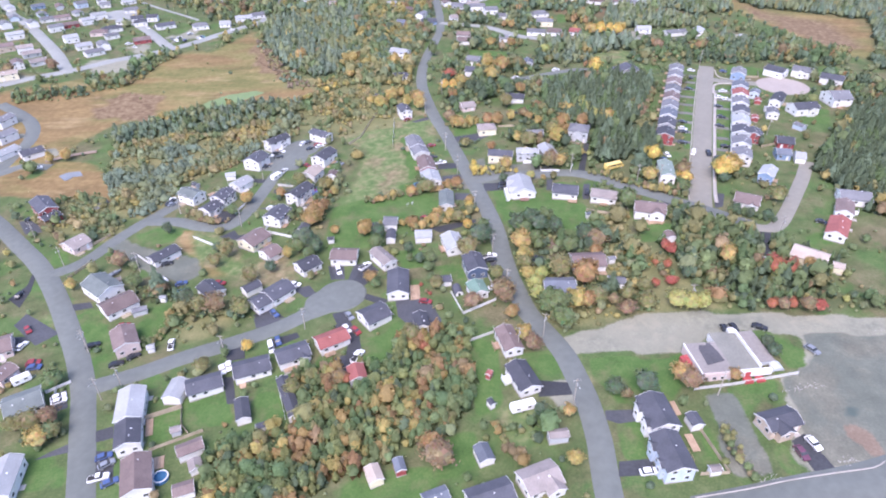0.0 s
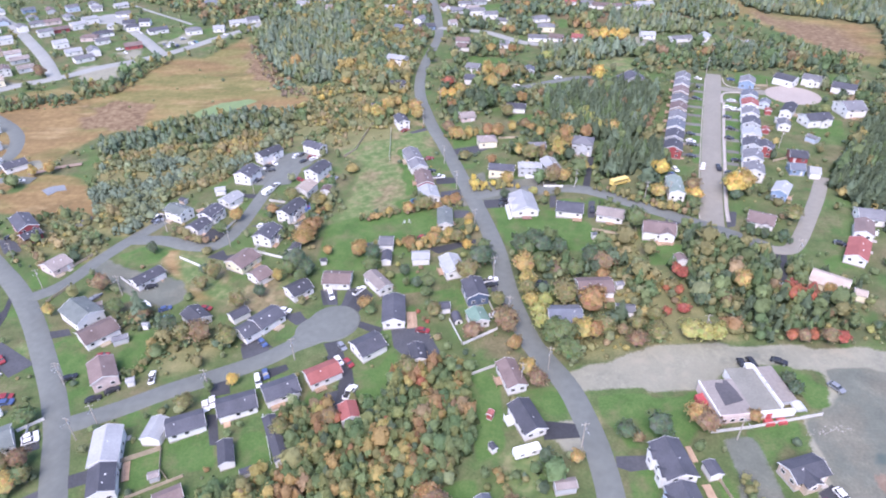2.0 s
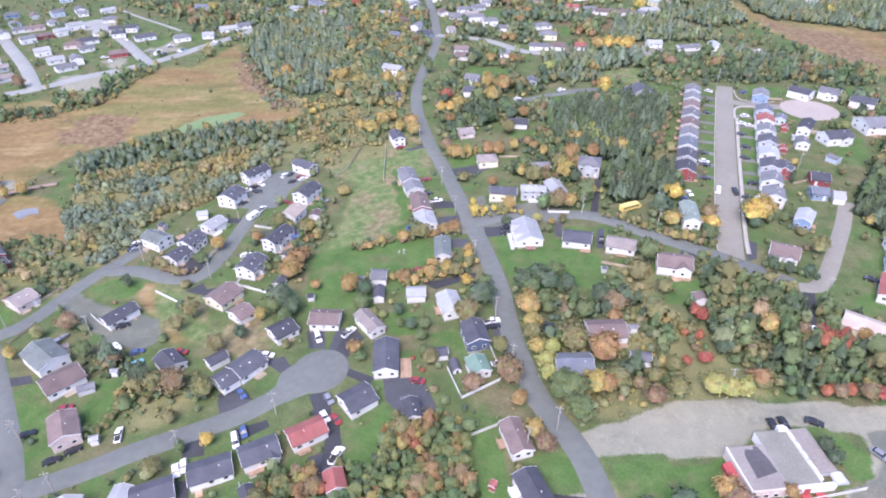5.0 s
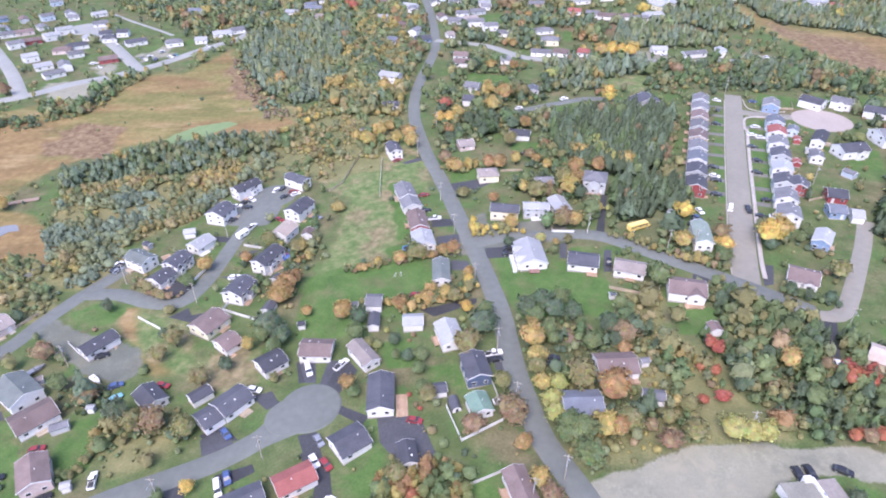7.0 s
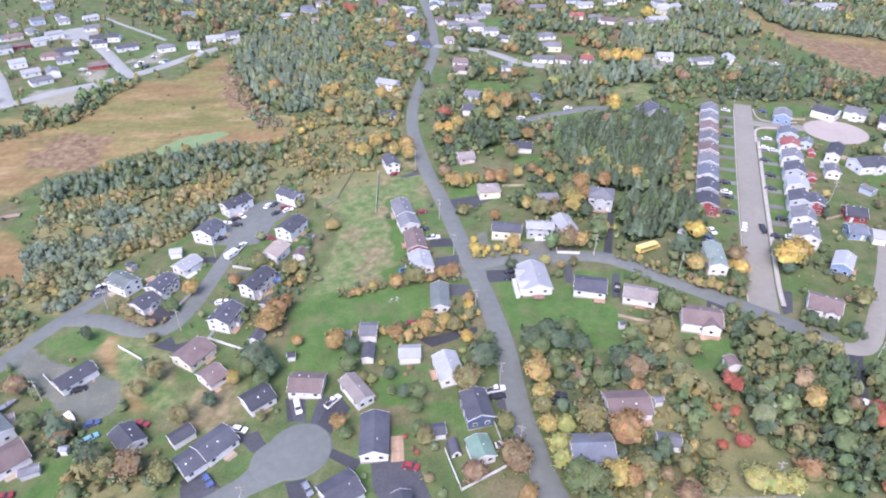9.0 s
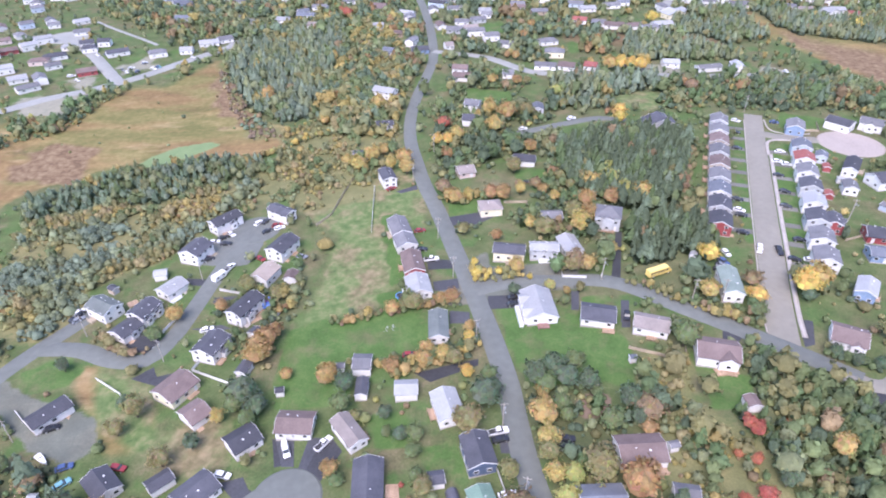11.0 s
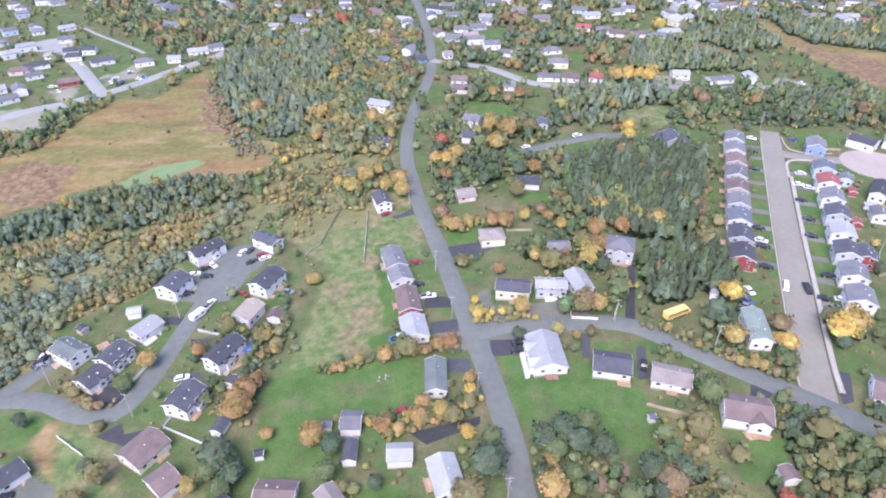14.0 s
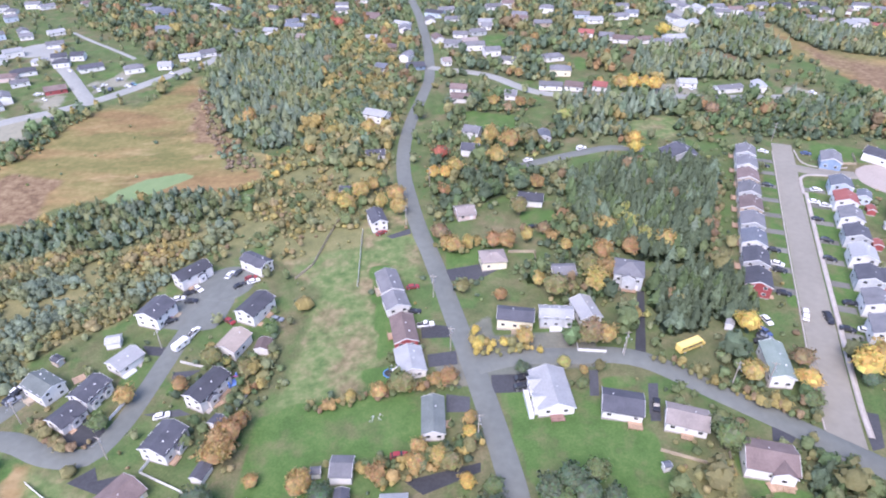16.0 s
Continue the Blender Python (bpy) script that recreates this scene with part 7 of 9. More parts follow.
def arch_hut(x, y, rot, long, wide):
    """A round-roofed hut with a white end wall and a dark door."""
    base = bpy.data.objects.new("arch_hut", None)
    scene.collection.objects.link(base)
    base.matrix_basis = pose(x, y, float(land(x, y)), 0, 0, rot)
    arc = [(wide / 2 * math.cos(t), 0.5 + wide / 2 * math.sin(t)) for t in (math.pi * i / 12 for i in range(13))]
    part("roof", extrude_profile(bmesh.new(), [(wide / 2, -0.5)] + arc + [(-wide / 2, -0.5)], -long / 2, long / 2), ROOF["navy"], base, "dark rounded roof")
    small = [(0.86 * p, 0.9 * z) for p, z in arc]
    part("end_wall", extrude_profile(bmesh.new(), [(0.86 * wide / 2, -0.5)] + small + [(-0.86 * wide / 2, -0.5)], -long / 2 - 0.06, -long / 2 - 0.003), WALL["white"], base, "white end wall")
    part("door", boxed(-0.4, -long / 2 - 0.1, 0.0, 0.4, -long / 2 - 0.063, 1.3), GLASS, base)
    tagged(base, "dark round-roofed hut with a white end wall", "shed", "garden sheds")
    KEEP_OUT.append(("rect", (x, y, radians(rot), wide / 2, long / 2), 0.6))


def play_castle(x, y, rot):
    """An inflatable castle: a cushion floor, three padded walls and four turrets."""
    base = bpy.data.objects.new("inflatable_castle", None)
    scene.collection.objects.link(base)
    base.matrix_basis = pose(x, y, float(land(x, y)), 0, 0, rot)
    pink = material("pink vinyl", (0.50, 0.13, 0.30), (0.62, 0.20, 0.40), 1.0, 0.5, 0.05)
    blue = material("blue vinyl", (0.10, 0.20, 0.55), (0.16, 0.30, 0.66), 1.0, 0.5, 0.05)
    part("floor", boxed(-1.6, -1.5, -0.2, 1.6, 1.5, 0.45, bevel=0.15), blue, base)
    for a in ((-1.6, -1.5, -1.25, 1.5), (1.25, -1.5, 1.6, 1.5), (-1.2, 1.15, 1.2, 1.5)):
        part("padded_wall", boxed(a[0], a[1], 0.46, a[2], a[3], 1.3, bevel=0.12), pink, base, "pink padded wall")
    for px in (-1.45, 1.45):
        for py in (-1.35, 1.35):
            part("turret", tube(tube(bmesh.new(), (px, py, -0.1), (px, py, 1.9), 0.32, 0.32, 12), (px, py, 1.9), (px, py, 2.5), 0.34, 0.04, 12), blue if px * py > 0 else pink, base)
    tagged(base, "pink and blue inflatable play castle on a lawn", "play castle")
    KEEP_OUT.append(("disc", (x, y), 2.6))


patio_deck(-83.0, 126.0, 18, 2.0, 6.2)
patio_deck(-76.0, 113.6, 16, 3.6, 4.0)
patio_deck(62.6, 109.2, 6, 2.0, 5.2)
patio_deck(61.9, 120.4, 6, 1.4, 4.6)
patio_deck(-9.1, 178.3, 4, 3.4, 8.0)
patio_deck(-59.6, 249.8, 38, 4.2, 3.4)
patio_deck(2.9, 204.2, 12, 1.8, 7.0)
patio_deck(-106.5, 262.0, 40, 3.6, 3.0)
patio_deck(82.9, 212.2, 5, 6.5, 2.6)
boat(-104.4, 195.8, -35, 5.2, PAINT["white"], "white motor boat parked on a gravel yard")
boat(-126.1, 201.5, 48, 5.6, PAINT["grey"], "grey covered boat standing beside a house")
arch_hut(5.6, 176.9, 15, 4.6, 3.0)
play_castle(-57.3, 256.9, 30)


def rubble():
    """Pale broken stones along the edges of the gravel lot."""
    gen, bm = np.random.default_rng(21), bmesh.new()
    for (ax, ay), (bx, by), count in (((91.7, 124.6), (103.4, 126.6), 60), ((95.5, 101.6), (99.0, 103.2), 40), ((74.0, 97.6), (79.0, 98.6), 30), ((128.0, 146.5), (146.0, 149.0), 60)):
        for _ in range(count):
            t, r = gen.random(), gen.uniform(0.08, 0.24)
            x, y = ax + (bx - ax) * t + gen.normal(0, 0.6), ay + (by - ay) * t + gen.normal(0, 0.6)
            z, a = float(land(x, y)), gen.uniform(0, 6.3)
            ring = [bm.verts.new((x + r * k * math.cos(a + i * 1.26), y + r * k * math.sin(a + i * 1.26), z + dz)) for dz, q in ((-0.1, 1.0), (r * 0.6, 0.7)) for i in range(5) for k in (q * gen.uniform(0.7, 1.15),)]
            top = bm.verts.new((x, y, z + r * 0.85))
            for i in range(5):
                j = (i + 1) % 5
                bm.faces.new((ring[i], ring[j], ring[5 + j], ring[5 + i]))
                bm.faces.new((ring[5 + i], ring[5 + j], top))
    stone = material("pale broken stone", (0.24, 0.235, 0.21), (0.36, 0.35, 0.32), 1.0, 0.9, 0.3)
    tagged(new("rubble", link_mesh("rubble", bm, stone)), "pale broken stones strewn along a gravel lot", "rubble", kind="stuff")


rubble()
house(-74.0, 123.2, 20, 2.8, 2.4, 2.0, "gable", "taupe", "grey", "shed")
house(1.4, 181.9, 8, 4.2, 4.0, 2.3, "gable", "navy", "white", "shed")
house(-122.3, 196.0, 30, 3.0, 2.6, 2.1, "gable", "taupe", "white", "shed")

# ---- vehicles ----
WHEEL_MESH = link_mesh("wheel", tube(bmesh.new(), (0, -0.11, 0), (0, 0.11, 0), 0.34, 0.34, 14), [TYRE, STEEL])
for face in WHEEL_MESH.polygons:
    face.material_index = int(len(face.vertices) > 4)
RIM_MESH = link_mesh("rim", tube(bmesh.new(), (0, -0.12, 0), (0, 0.12, 0), 0.2, 0.2, 10), STEEL)
LAMP_RED, LAMP_PALE = material("red lamp glass", (0.3, 0.01, 0.01), (0.4, 0.02, 0.02), 1, 0.2, 0), material("clear lamp glass", (0.6, 0.6, 0.6), (0.8, 0.8, 0.8), 1, 0.15, 0)
PROTOTYPES = {}


def make_vehicle(colour, kind):
    base = bpy.data.objects.new({"car": "car", "pickup": "pickup_truck", "van": "van"}[kind], None)
    scene.collection.objects.link(base)
    length, tall = {"car": (4.5, 1.45), "pickup": (5.5, 1.8), "van": (5.1, 2.0)}[kind]
    a, hw = length / 2, 0.9
    belt = 0.95 if kind == "car" else 1.1
    body = bmesh.new()
    extrude_profile(body, [(-a, 0.35), (a, 0.35), (a, belt * 0.75), (a - 0.25, belt * 0.85), (a * 0.45, belt), (-a + 0.1, belt), (-a, belt * 0.9)], -hw, hw)
    bmesh.ops.bevel(body, geom=list(body.edges), offset=0.07, segments=2, affect="EDGES")
    part("body", body, PAINT[colour], base)
    cab = {"car": (-a + 0.35, a * 0.45, -a + 0.95, a * 0.12), "pickup": (-0.5, a * 0.48, -0.4, a * 0.22), "van": (-a + 0.05, a * 0.62, -a + 0.2, a * 0.38)}[kind]
    for name, lo, hi, mat, grow in (("window_band", belt - 0.02, tall - 0.08, GLASS, 0.0), ("roof", tall - 0.1, tall, PAINT[colour], 0.02)):
        bm = bmesh.new()
        f0, f1 = (lo - belt) / (tall - belt), (hi - belt) / (tall - belt)
        rows = []
        for z, f in ((lo, max(0, f0)), (hi, min(1, f1))):
            x0, x1, yy = cab[0] + (cab[2] - cab[0]) * f - grow, cab[1] + (cab[3] - cab[1]) * f + grow, hw - 0.06 - 0.16 * f + grow
            rows.append([bm.verts.new(p) for p in ((x0, -yy, z), (x1, -yy, z), (x1, yy, z), (x0, yy, z))])
        bm.faces.new(rows[0][::-1])
        bm.faces.new(rows[1])
        for i in range(4):
            bm.faces.new((rows[0][i], rows[0][(i + 1) % 4], rows[1][(i + 1) % 4], rows[1][i]))
        part(name, bm, mat, base)
    if kind == "pickup":
        part("cargo_bed", boxed(-a + 0.15, -hw + 0.15, belt - 0.01, -0.6, hw - 0.15, belt + 0.012), TYRE, base, "dark open cargo bed")
    for sx in (-1, 1):
        for sy in (-1, 1):
            wheel = new("wheel", WHEEL_MESH)
            wheel.parent = base
            wheel.matrix_local = pose(sx * a * 0.62, sy * (hw - 0.08), 0.34)
    words = {"car": "parked passenger car", "pickup": "parked pickup truck with an open bed", "van": "parked van with dark windows"}[kind]
    return tagged(base, f"{colour} {words} on its driveway", {"car": "car", "pickup": "pickup truck", "van": "van"}[kind], "parked vehicles")


def car(x, y, rot, colour, kind):
    a, z = radians(rot), float(land(x, y))
    slope_x = float(land(x + math.cos(a), y + math.sin(a)) - land(x - math.cos(a), y - math.sin(a))) / 2
    slope_y = float(land(x - math.sin(a), y + math.cos(a)) - land(x + math.sin(a), y - math.cos(a))) / 2
    m = pose(x, y, z + 0.10, math.degrees(math.atan(slope_y)), -math.degrees(math.atan(slope_x)), rot)
    if (colour, kind) not in PROTOTYPES:
        PROTOTYPES[colour, kind] = make_vehicle(colour, kind)
        PROTOTYPES[colour, kind].matrix_basis = m
    else:
        copy_thing(PROTOTYPES[colour, kind], m)
    KEEP_OUT.append(("disc", (x, y), 2.6))


car(49.7, 101.2, 4, "white", "car")
car(91.2, 107.1, -73, "white", "car")
car(87.1, 104.5, -80, "plum", "car")
car(106.8, 139.4, -60, "grey", "car")
car(-90.0, 109.6, 14, "white", "pickup")
car(-91.6, 116.3, 22, "blue", "car")
car(-89.7, 113.8, 35, "grey", "car")
car(-86.3, 108.0, 30, "blue", "car")
car(-114.9, 137.4, 24, "white", "car")
car(-67.9, 146.7, -66, "white", "car")
car(-66.2, 148.1, -67, "white", "car")
car(-54.4, 155.1, -69, "white", "van")
car(-131.9, 154.0, 9, "red", "car")
car(-130.7, 152.4, 12, "blue", "car")
car(-115.6, 161.5, 32, "black", "car")
car(-103.7, 152.2, 22, "black", "car")
car(-57.2, 172.3, -51, "blue", "car")
car(-109.4, 170.7, 16, "red", "car")
car(-99.5, 155.2, 34, "black", "car")
car(-103.9, 152.0, 26, "black", "car")
car(-115.9, 161.5, 23, "black", "car")
car(-88.7, 159.7, 104, "white", "pickup")
car(-95.0, 188.0, 44, "teal", "car")
car(-97.0, 193.2, 21, "blue", "car")
car(-82.1, 192.2, -15, "red", "car")
car(-38.0, 194.5, -71, "white", "van")
car(-28.2, 195.7, 51, "white", "pickup")
car(-5.3, 172.3, -17, "red", "car")
car(-30.7, 167.8, -57, "grey", "car")
car(-30.9, 161.4, -60, "white", "car")
car(-27.7, 160.2, -52, "red", "car")
car(-25.8, 148.3, 58, "white", "pickup")
car(-52.9, 158.1, -67, "blue", "car")
car(-67.8, 146.8, -67, "white", "car")
car(-53.1, 188.0, -16, "white", "car")
car(17.8, 195.6, 11, "white", "pickup")
car(18.1, 193.1, 9, "black", "car")
car(34.8, 192.0, -6, "black", "car")
car(34.3, 189.6, 1, "black", "car")
car(18.4, 177.1, 11, "white", "car")
car(113.0, 183.5, -99, "white", "car")
car(144.0, 207.6, -36, "black", "car")
car(-123.8, 257.9, 55, "white", "car")
car(-122.0, 253.7, 47, "grey", "car")
car(-76.4, 279.9, 69, "white", "pickup")
car(-74.6, 245.2, 16, "white", "car")
car(-65.8, 284.6, -36, "red", "car")
car(-49.7, 284.0, -17, "grey", "car")
car(-88.8, 287.8, 14, "red", "car")
car(-86.7, 286.6, 29, "black", "car")
car(-72.8, 311.0, 67, "white", "car")
car(-69.9, 312.0, 66, "black", "car")
car(-67.6, 304.2, 39, "black", "car")
car(-64.4, 308.3, 17, "red", "car")
car(-62.9, 306.1, 26, "white", "car")
car(-85.1, 301.4, 32, "black", "car")
car(-82.7, 296.7, 3, "black", "car")
car(-87.8, 298.4, 14, "white", "car")
car(-82.4, 303.6, -40, "white", "car")
car(-4.7, 295.8, 8, "red", "car")
car(-18.1, 332.0, 34, "red", "car")
car(40.8, 328.1, 20, "black", "car")
car(46.2, 385.0, 13, "white", "car")
car(72.3, 394.2, 28, "white", "car")
car(-0.1, 275.7, 4, "white", "pickup")
car(-3.8, 282.5, 3, "black", "car")
car(-6.4, 226.6, 4, "red", "car")
car(27.5, 250.2, 11, "black", "car")
car(27.0, 246.9, 8, "black", "car")
car(61.6, 237.5, -106, "black", "car")
car(117.4, 271.2, -112, "white", "car")
car(123.6, 269.6, -93, "black", "car")
car(131.3, 262.7, -22, "white", "car")
car(126.2, 263.5, -25, "black", "car")
car(100.4, 261.5, -39, "black", "car")
car(101.6, 263.6, -66, "blue", "car")
car(98.9, 259.1, -16, "black", "car")
car(154.1, 384.5, -32, "white", "car")
car(148.4, 370.3, -17, "black", "car")
car(142.0, 352.8, -28, "black", "car")
car(123.3, 305.6, -22, "black", "car")
car(120.7, 297.3, -32, "white", "car")
car(119.9, 293.6, -23, "black", "car")
car(115.5, 281.3, -24, "black", "car")
car(159.8, 348.0, -5, "white", "car")
car(154.2, 338.3, -16, "white", "car")
car(157.1, 335.2, -20, "white", "car")
car(148.8, 325.2, -17, "black", "car")
car(144.9, 311.0, -34, "black", "car")
car(139.9, 299.4, -30, "black", "car")
car(133.6, 275.5, -11, "black", "car")
car(110.0, 387.2, 2, "red", "car")
car(106.2, 378.8, -56, "white", "car")
car(172.5, 381.7, -17, "blue", "car")
car(-211.6, 521.6, 35, "white", "car")
car(-203.6, 512.9, 91, "black", "car")
car(-195.5, 519.6, -29, "white", "car")
car(-206.7, 533.3, 29, "white", "car")
car(-193.4, 523.3, -37, "blue", "car")
car(-210.0, 514.5, 95, "white", "car")
car(-217.4, 466.9, -2, "black", "car")
car(-245.3, 506.4, 36, "white", "car")
car(109.6, 387.1, 11, "red", "car")
car(72.7, 394.8, -7, "white", "car")
car(150.2, 466.9, 23, "white", "car")
car(214.7, 458.7, -69, "white", "car")
car(96.5, 471.1, -44, "white", "car")
car(-24.5, 466.0, 29, "red", "car")
car(-175.5, 543.8, -36, "white", "car")
car(-218.2, 467.4, 43, "black", "car")
car(-123.2, 256.2, -107, "black", "car")
car(-123.7, 254.5, 62, "black", "car")
car(-107.4, 206.7, 25, "black", "car")
car(-182.6, 244.9, 43, "black", "car")
car(113.2, 183.5, 54, "white", "car")
car(116.8, 269.9, 64, "white", "car")
car(123.1, 268.1, -98, "black", "car")
car(-26.2, 148.1, 73, "white", "pickup")
car(-143.0, 170.8, -48, "red", "car")
car(-140.4, 162.6, 77, "white", "car")
car(-132.1, 154.7, 5, "red", "car")
car(-130.6, 152.1, 5, "blue", "car")
car(-116.0, 139.1, 33, "white", "car")
car(-157.2, 190.6, 98, "black", "car")
car(-205.9, 294.8, 27, "white", "car")
car(-211.3, 512.9, -52, "white", "car")
car(-216.3, 518.1, -54, "grey", "car")
car(-205.0, 515.2, 90, "blue", "car")
car(-195.2, 519.4, -26, "white", "car")
car(-193.1, 523.4, -36, "teal", "car")
car(-206.0, 531.9, 41, "grey", "car")
car(-247.0, 506.9, 36, "white", "car")
car(-238.2, 497.7, -36, "white", "car")
car(-248.6, 551.7, -51, "white", "car")
car(-243.1, 552.8, -53, "grey", "car")
car(85.6, 149.3, -88, "black", "car")
car(88.5, 149.7, -84, "black", "car")
car(96.2, 149.8, -30, "black", "car")
car(98.6, 259.2, -17, "black", "car")
car(100.5, 261.2, -32, "grey", "car")
car(104.3, 268.6, -78, "white", "car")


def school_bus(x, y, rot):
    KEEP_OUT.extend([("disc", (x, y), 7.5), ("disc", (x - 1, y - 5), 7.0)])
    base = bpy.data.objects.new("school_bus", None)
    scene.collection.objects.link(base)
    base.matrix_basis = pose(x, y, float(land(x, y)) + 0.1, 0, 0, rot)
    body = extrude_profile(bmesh.new(), [(-4.6, 0.6), (5.0, 0.6), (5.0, 1.5), (3.9, 1.7), (3.7, 2.95), (-4.5, 3.0), (-4.6, 2.7)], -1.2, 1.2)
    bmesh.ops.bevel(body, geom=list(body.edges), offset=0.12, segments=2, affect="EDGES")
    part("body", body, PAINT["yellow"], base)
    for s in (-1, 1):
        for i in range(8):
            part("window", boxed(-4.2 + i * 0.95, s * 1.21 - 0.02, 1.9, -3.4 + i * 0.95, s * 1.21 + 0.02, 2.5), GLASS, base)
        part("stripe", boxed(-4.4, s * 1.215 - 0.01, 1.45, 3.7, s * 1.215 + 0.01, 1.58), TYRE, base, "black side stripe")
        for px in (-2.8, 3.6):
            wheel = new("wheel", WHEEL_MESH)
            wheel.parent = base
            wheel.matrix_local = pose(px, s * 1.08, 0.42) @ Matrix.Scale(1.25, 4)
            part("rim", RIM_MESH, None, wheel)
    part("windscreen", boxed(3.72, -1.0, 1.85, 3.86, 1.0, 2.6), GLASS, base)
    tagged(base, "yellow school bus parked on a grassy yard", "bus")
    KEEP_OUT.append(("rect", (x, y, radians(rot), 5, 1.4), 1.0))


school_bus(77.3, 258.4, 25)


# ---- fences and poles ----
def fence(look_of, pts):
    mat = {"white": TRIM, "wood": FENCE_WOOD, "grey": FENCE_GREY}[look_of]
    base = bpy.data.objects.new("fence", None)
    scene.collection.objects.link(base)
    base.location = (*pts[0], float(land(*pts[0])))
    words = {"white": "low white painted board fence beside a yard", "wood": "brown weathered wooden fence round a yard", "grey": "pale grey fence along a yard"}[look_of]
    tagged(base, words, "fence")
    origin = Vector(base.location)
    height = 1.2
    for (x0, y0), (x1, y1) in zip(pts, pts[1:]):
        run = math.hypot(x1 - x0, y1 - y0)
        count = max(1, round(run / 3.0))
        for i in range(count + 1):
            t = i / count
            px, py = x0 + (x1 - x0) * t, y0 + (y1 - y0) * t
            g = Vector((px, py, float(land(px, py)))) - origin
            part("post", boxed(g.x - 0.06, g.y - 0.06, g.z - 0.3, g.x + 0.06, g.y + 0.06, g.z + height + 0.1), mat, base)
            if i < count:
                qx, qy = x0 + (x1 - x0) * (i + 1) / count, y0 + (y1 - y0) * (i + 1) / count
                k = Vector((qx, qy, float(land(qx, qy)))) - origin
                side = Vector((-(k.y - g.y), k.x - g.x, 0)).normalized() * 0.03
                for z0, z1 in ((0.08, 0.42), (0.48, 0.82), (0.88, 1.2)):
                    bm = bmesh.new()
                    vs = [bm.verts.new(p + s + Vector((0, 0, z))) for s in (side, -side) for p, z in ((g, z0), (k, z0), (k, z1), (g, z1))]
                    for f in ((0, 1, 2, 3), (7, 6, 5, 4), (0, 4, 5, 1), (1, 5, 6, 2), (2, 6, 7, 3), (3, 7, 4, 0)):
                        bm.faces.new([vs[n] for n in f])
                    part("board", bm, mat, base)


fence("white", [(-72.3, 231.4), (-73.8, 226.7), (-60.4, 220.1)])
fence("white", [(3.3, 176.6), (7.1, 164.7), (18.3, 170.5)])
fence("wood", [(58.5, 223.4), (73.5, 216.7), (74.6, 222.0)])
fence("grey", [(68.8, 126.4), (79.3, 127.4), (98.6, 130.6)])
fence("white", [(-49.9, 141.7), (-43.9, 125.7)])
fence("white", [(-102.9, 225.1), (-92.8, 218.5)])
fence("white", [(-25.9, 335.3), (-24.3, 299.0)])
fence("wood", [(-36.4, 345.4), (-39.3, 332.5), (-42.5, 314.2), (-47.7, 306.2)])
fence("wood", [(29.9, 312.7), (39.2, 311.6), (38.6, 303.8)])
fence("wood", [(-143.7, 200.4), (-139.9, 209.2)])
fence("wood", [(-148.5, 216.4), (-139.2, 231.5)])
fence("white", [(-121.7, 213.5), (-115.6, 208.3)])
fence("grey", [(7.1, 150.9), (16.3, 154.5)])
fence("grey", [(-53.5, 246.0), (-49.8, 257.0)])
fence("white", [(-89.7, 245.3), (-87.6, 251.6)])
fence("wood", [(-79.7, 117.7), (-66.7, 123.4)])
fence("wood", [(-86.2, 128.7), (-75.7, 132.5)])
fence("wood", [(39.7, 311.6), (38.6, 303.8)])
fence("wood", [(65.8, 112.8), (68.2, 99.9), (61.4, 99.9)])
fence("grey", [(-76.6, 266.7), (-68.3, 263.7)])
fence("grey", [(15.6, 188.2), (18.6, 174.6)])
fence("white", [(45.8, 267.1), (45.1, 259.8), (53.1, 258.4)])
fence("wood", [(179.5, 371.8), (189.4, 370.6), (193.4, 381.1)])
fence("wood", [(150.0, 274.6), (158.6, 277.6)])
fence("white", [(60.4, 263.9), (57.9, 258.0)])
fence("white", [(-121.1, 141.3), (-115.3, 145.3)])
fence("white", [(-118.6, 142.9), (-116.5, 136.8)])
fence("wood", [(-86.2, 129.3), (-80.7, 131.3), (-76.1, 133.1), (-73.8, 126.0), (-70.8, 122.9)])

POLE_PROTO = []


def utility_pole(x, y):
    m = pose(x, y, float(land(x, y)), 0, 0, dice.uniform(-20, 20))
    if POLE_PROTO:
        copy_thing(POLE_PROTO[0], m)
        return
    base = bpy.data.objects.new("utility_pole", None)
    scene.collection.objects.link(base)
    base.matrix_basis = m
    part("shaft", tube(bmesh.new(), (0, 0, -0.5), (0, 0, 9.2), 0.16, 0.11, 10), POLE, base)
    part("crossarm", boxed(-1.1, -0.05, 8.6, 1.1, 0.05, 8.72), POLE, base)
    for px in (-0.95, 0.0, 0.95):
        part("insulator", tube(bmesh.new(), (px, 0, 8.72 if px else 9.2), (px, 0, 8.95 if px else 9.4), 0.06, 0.04), STEEL, base)
    arm = part("lamp_arm", tube(bmesh.new(), (0, 0, 7.4), (0, -1.8, 7.9), 0.04, 0.03, 6), STEEL, base)
    part("lamp_head", tube(bmesh.new(), (0, -1.7, 7.85), (0, -2.3, 7.92), 0.1, 0.14, 8), STEEL, base)
    part("transformer", tube(bmesh.new(), (0.3, 0, 6.7), (0.3, 0, 7.5), 0.22, 0.22, 10), STEEL, base)
    POLE_PROTO.append(tagged(base, "weathered wooden utility pole with a street lamp arm", "utility pole", "utility poles"))


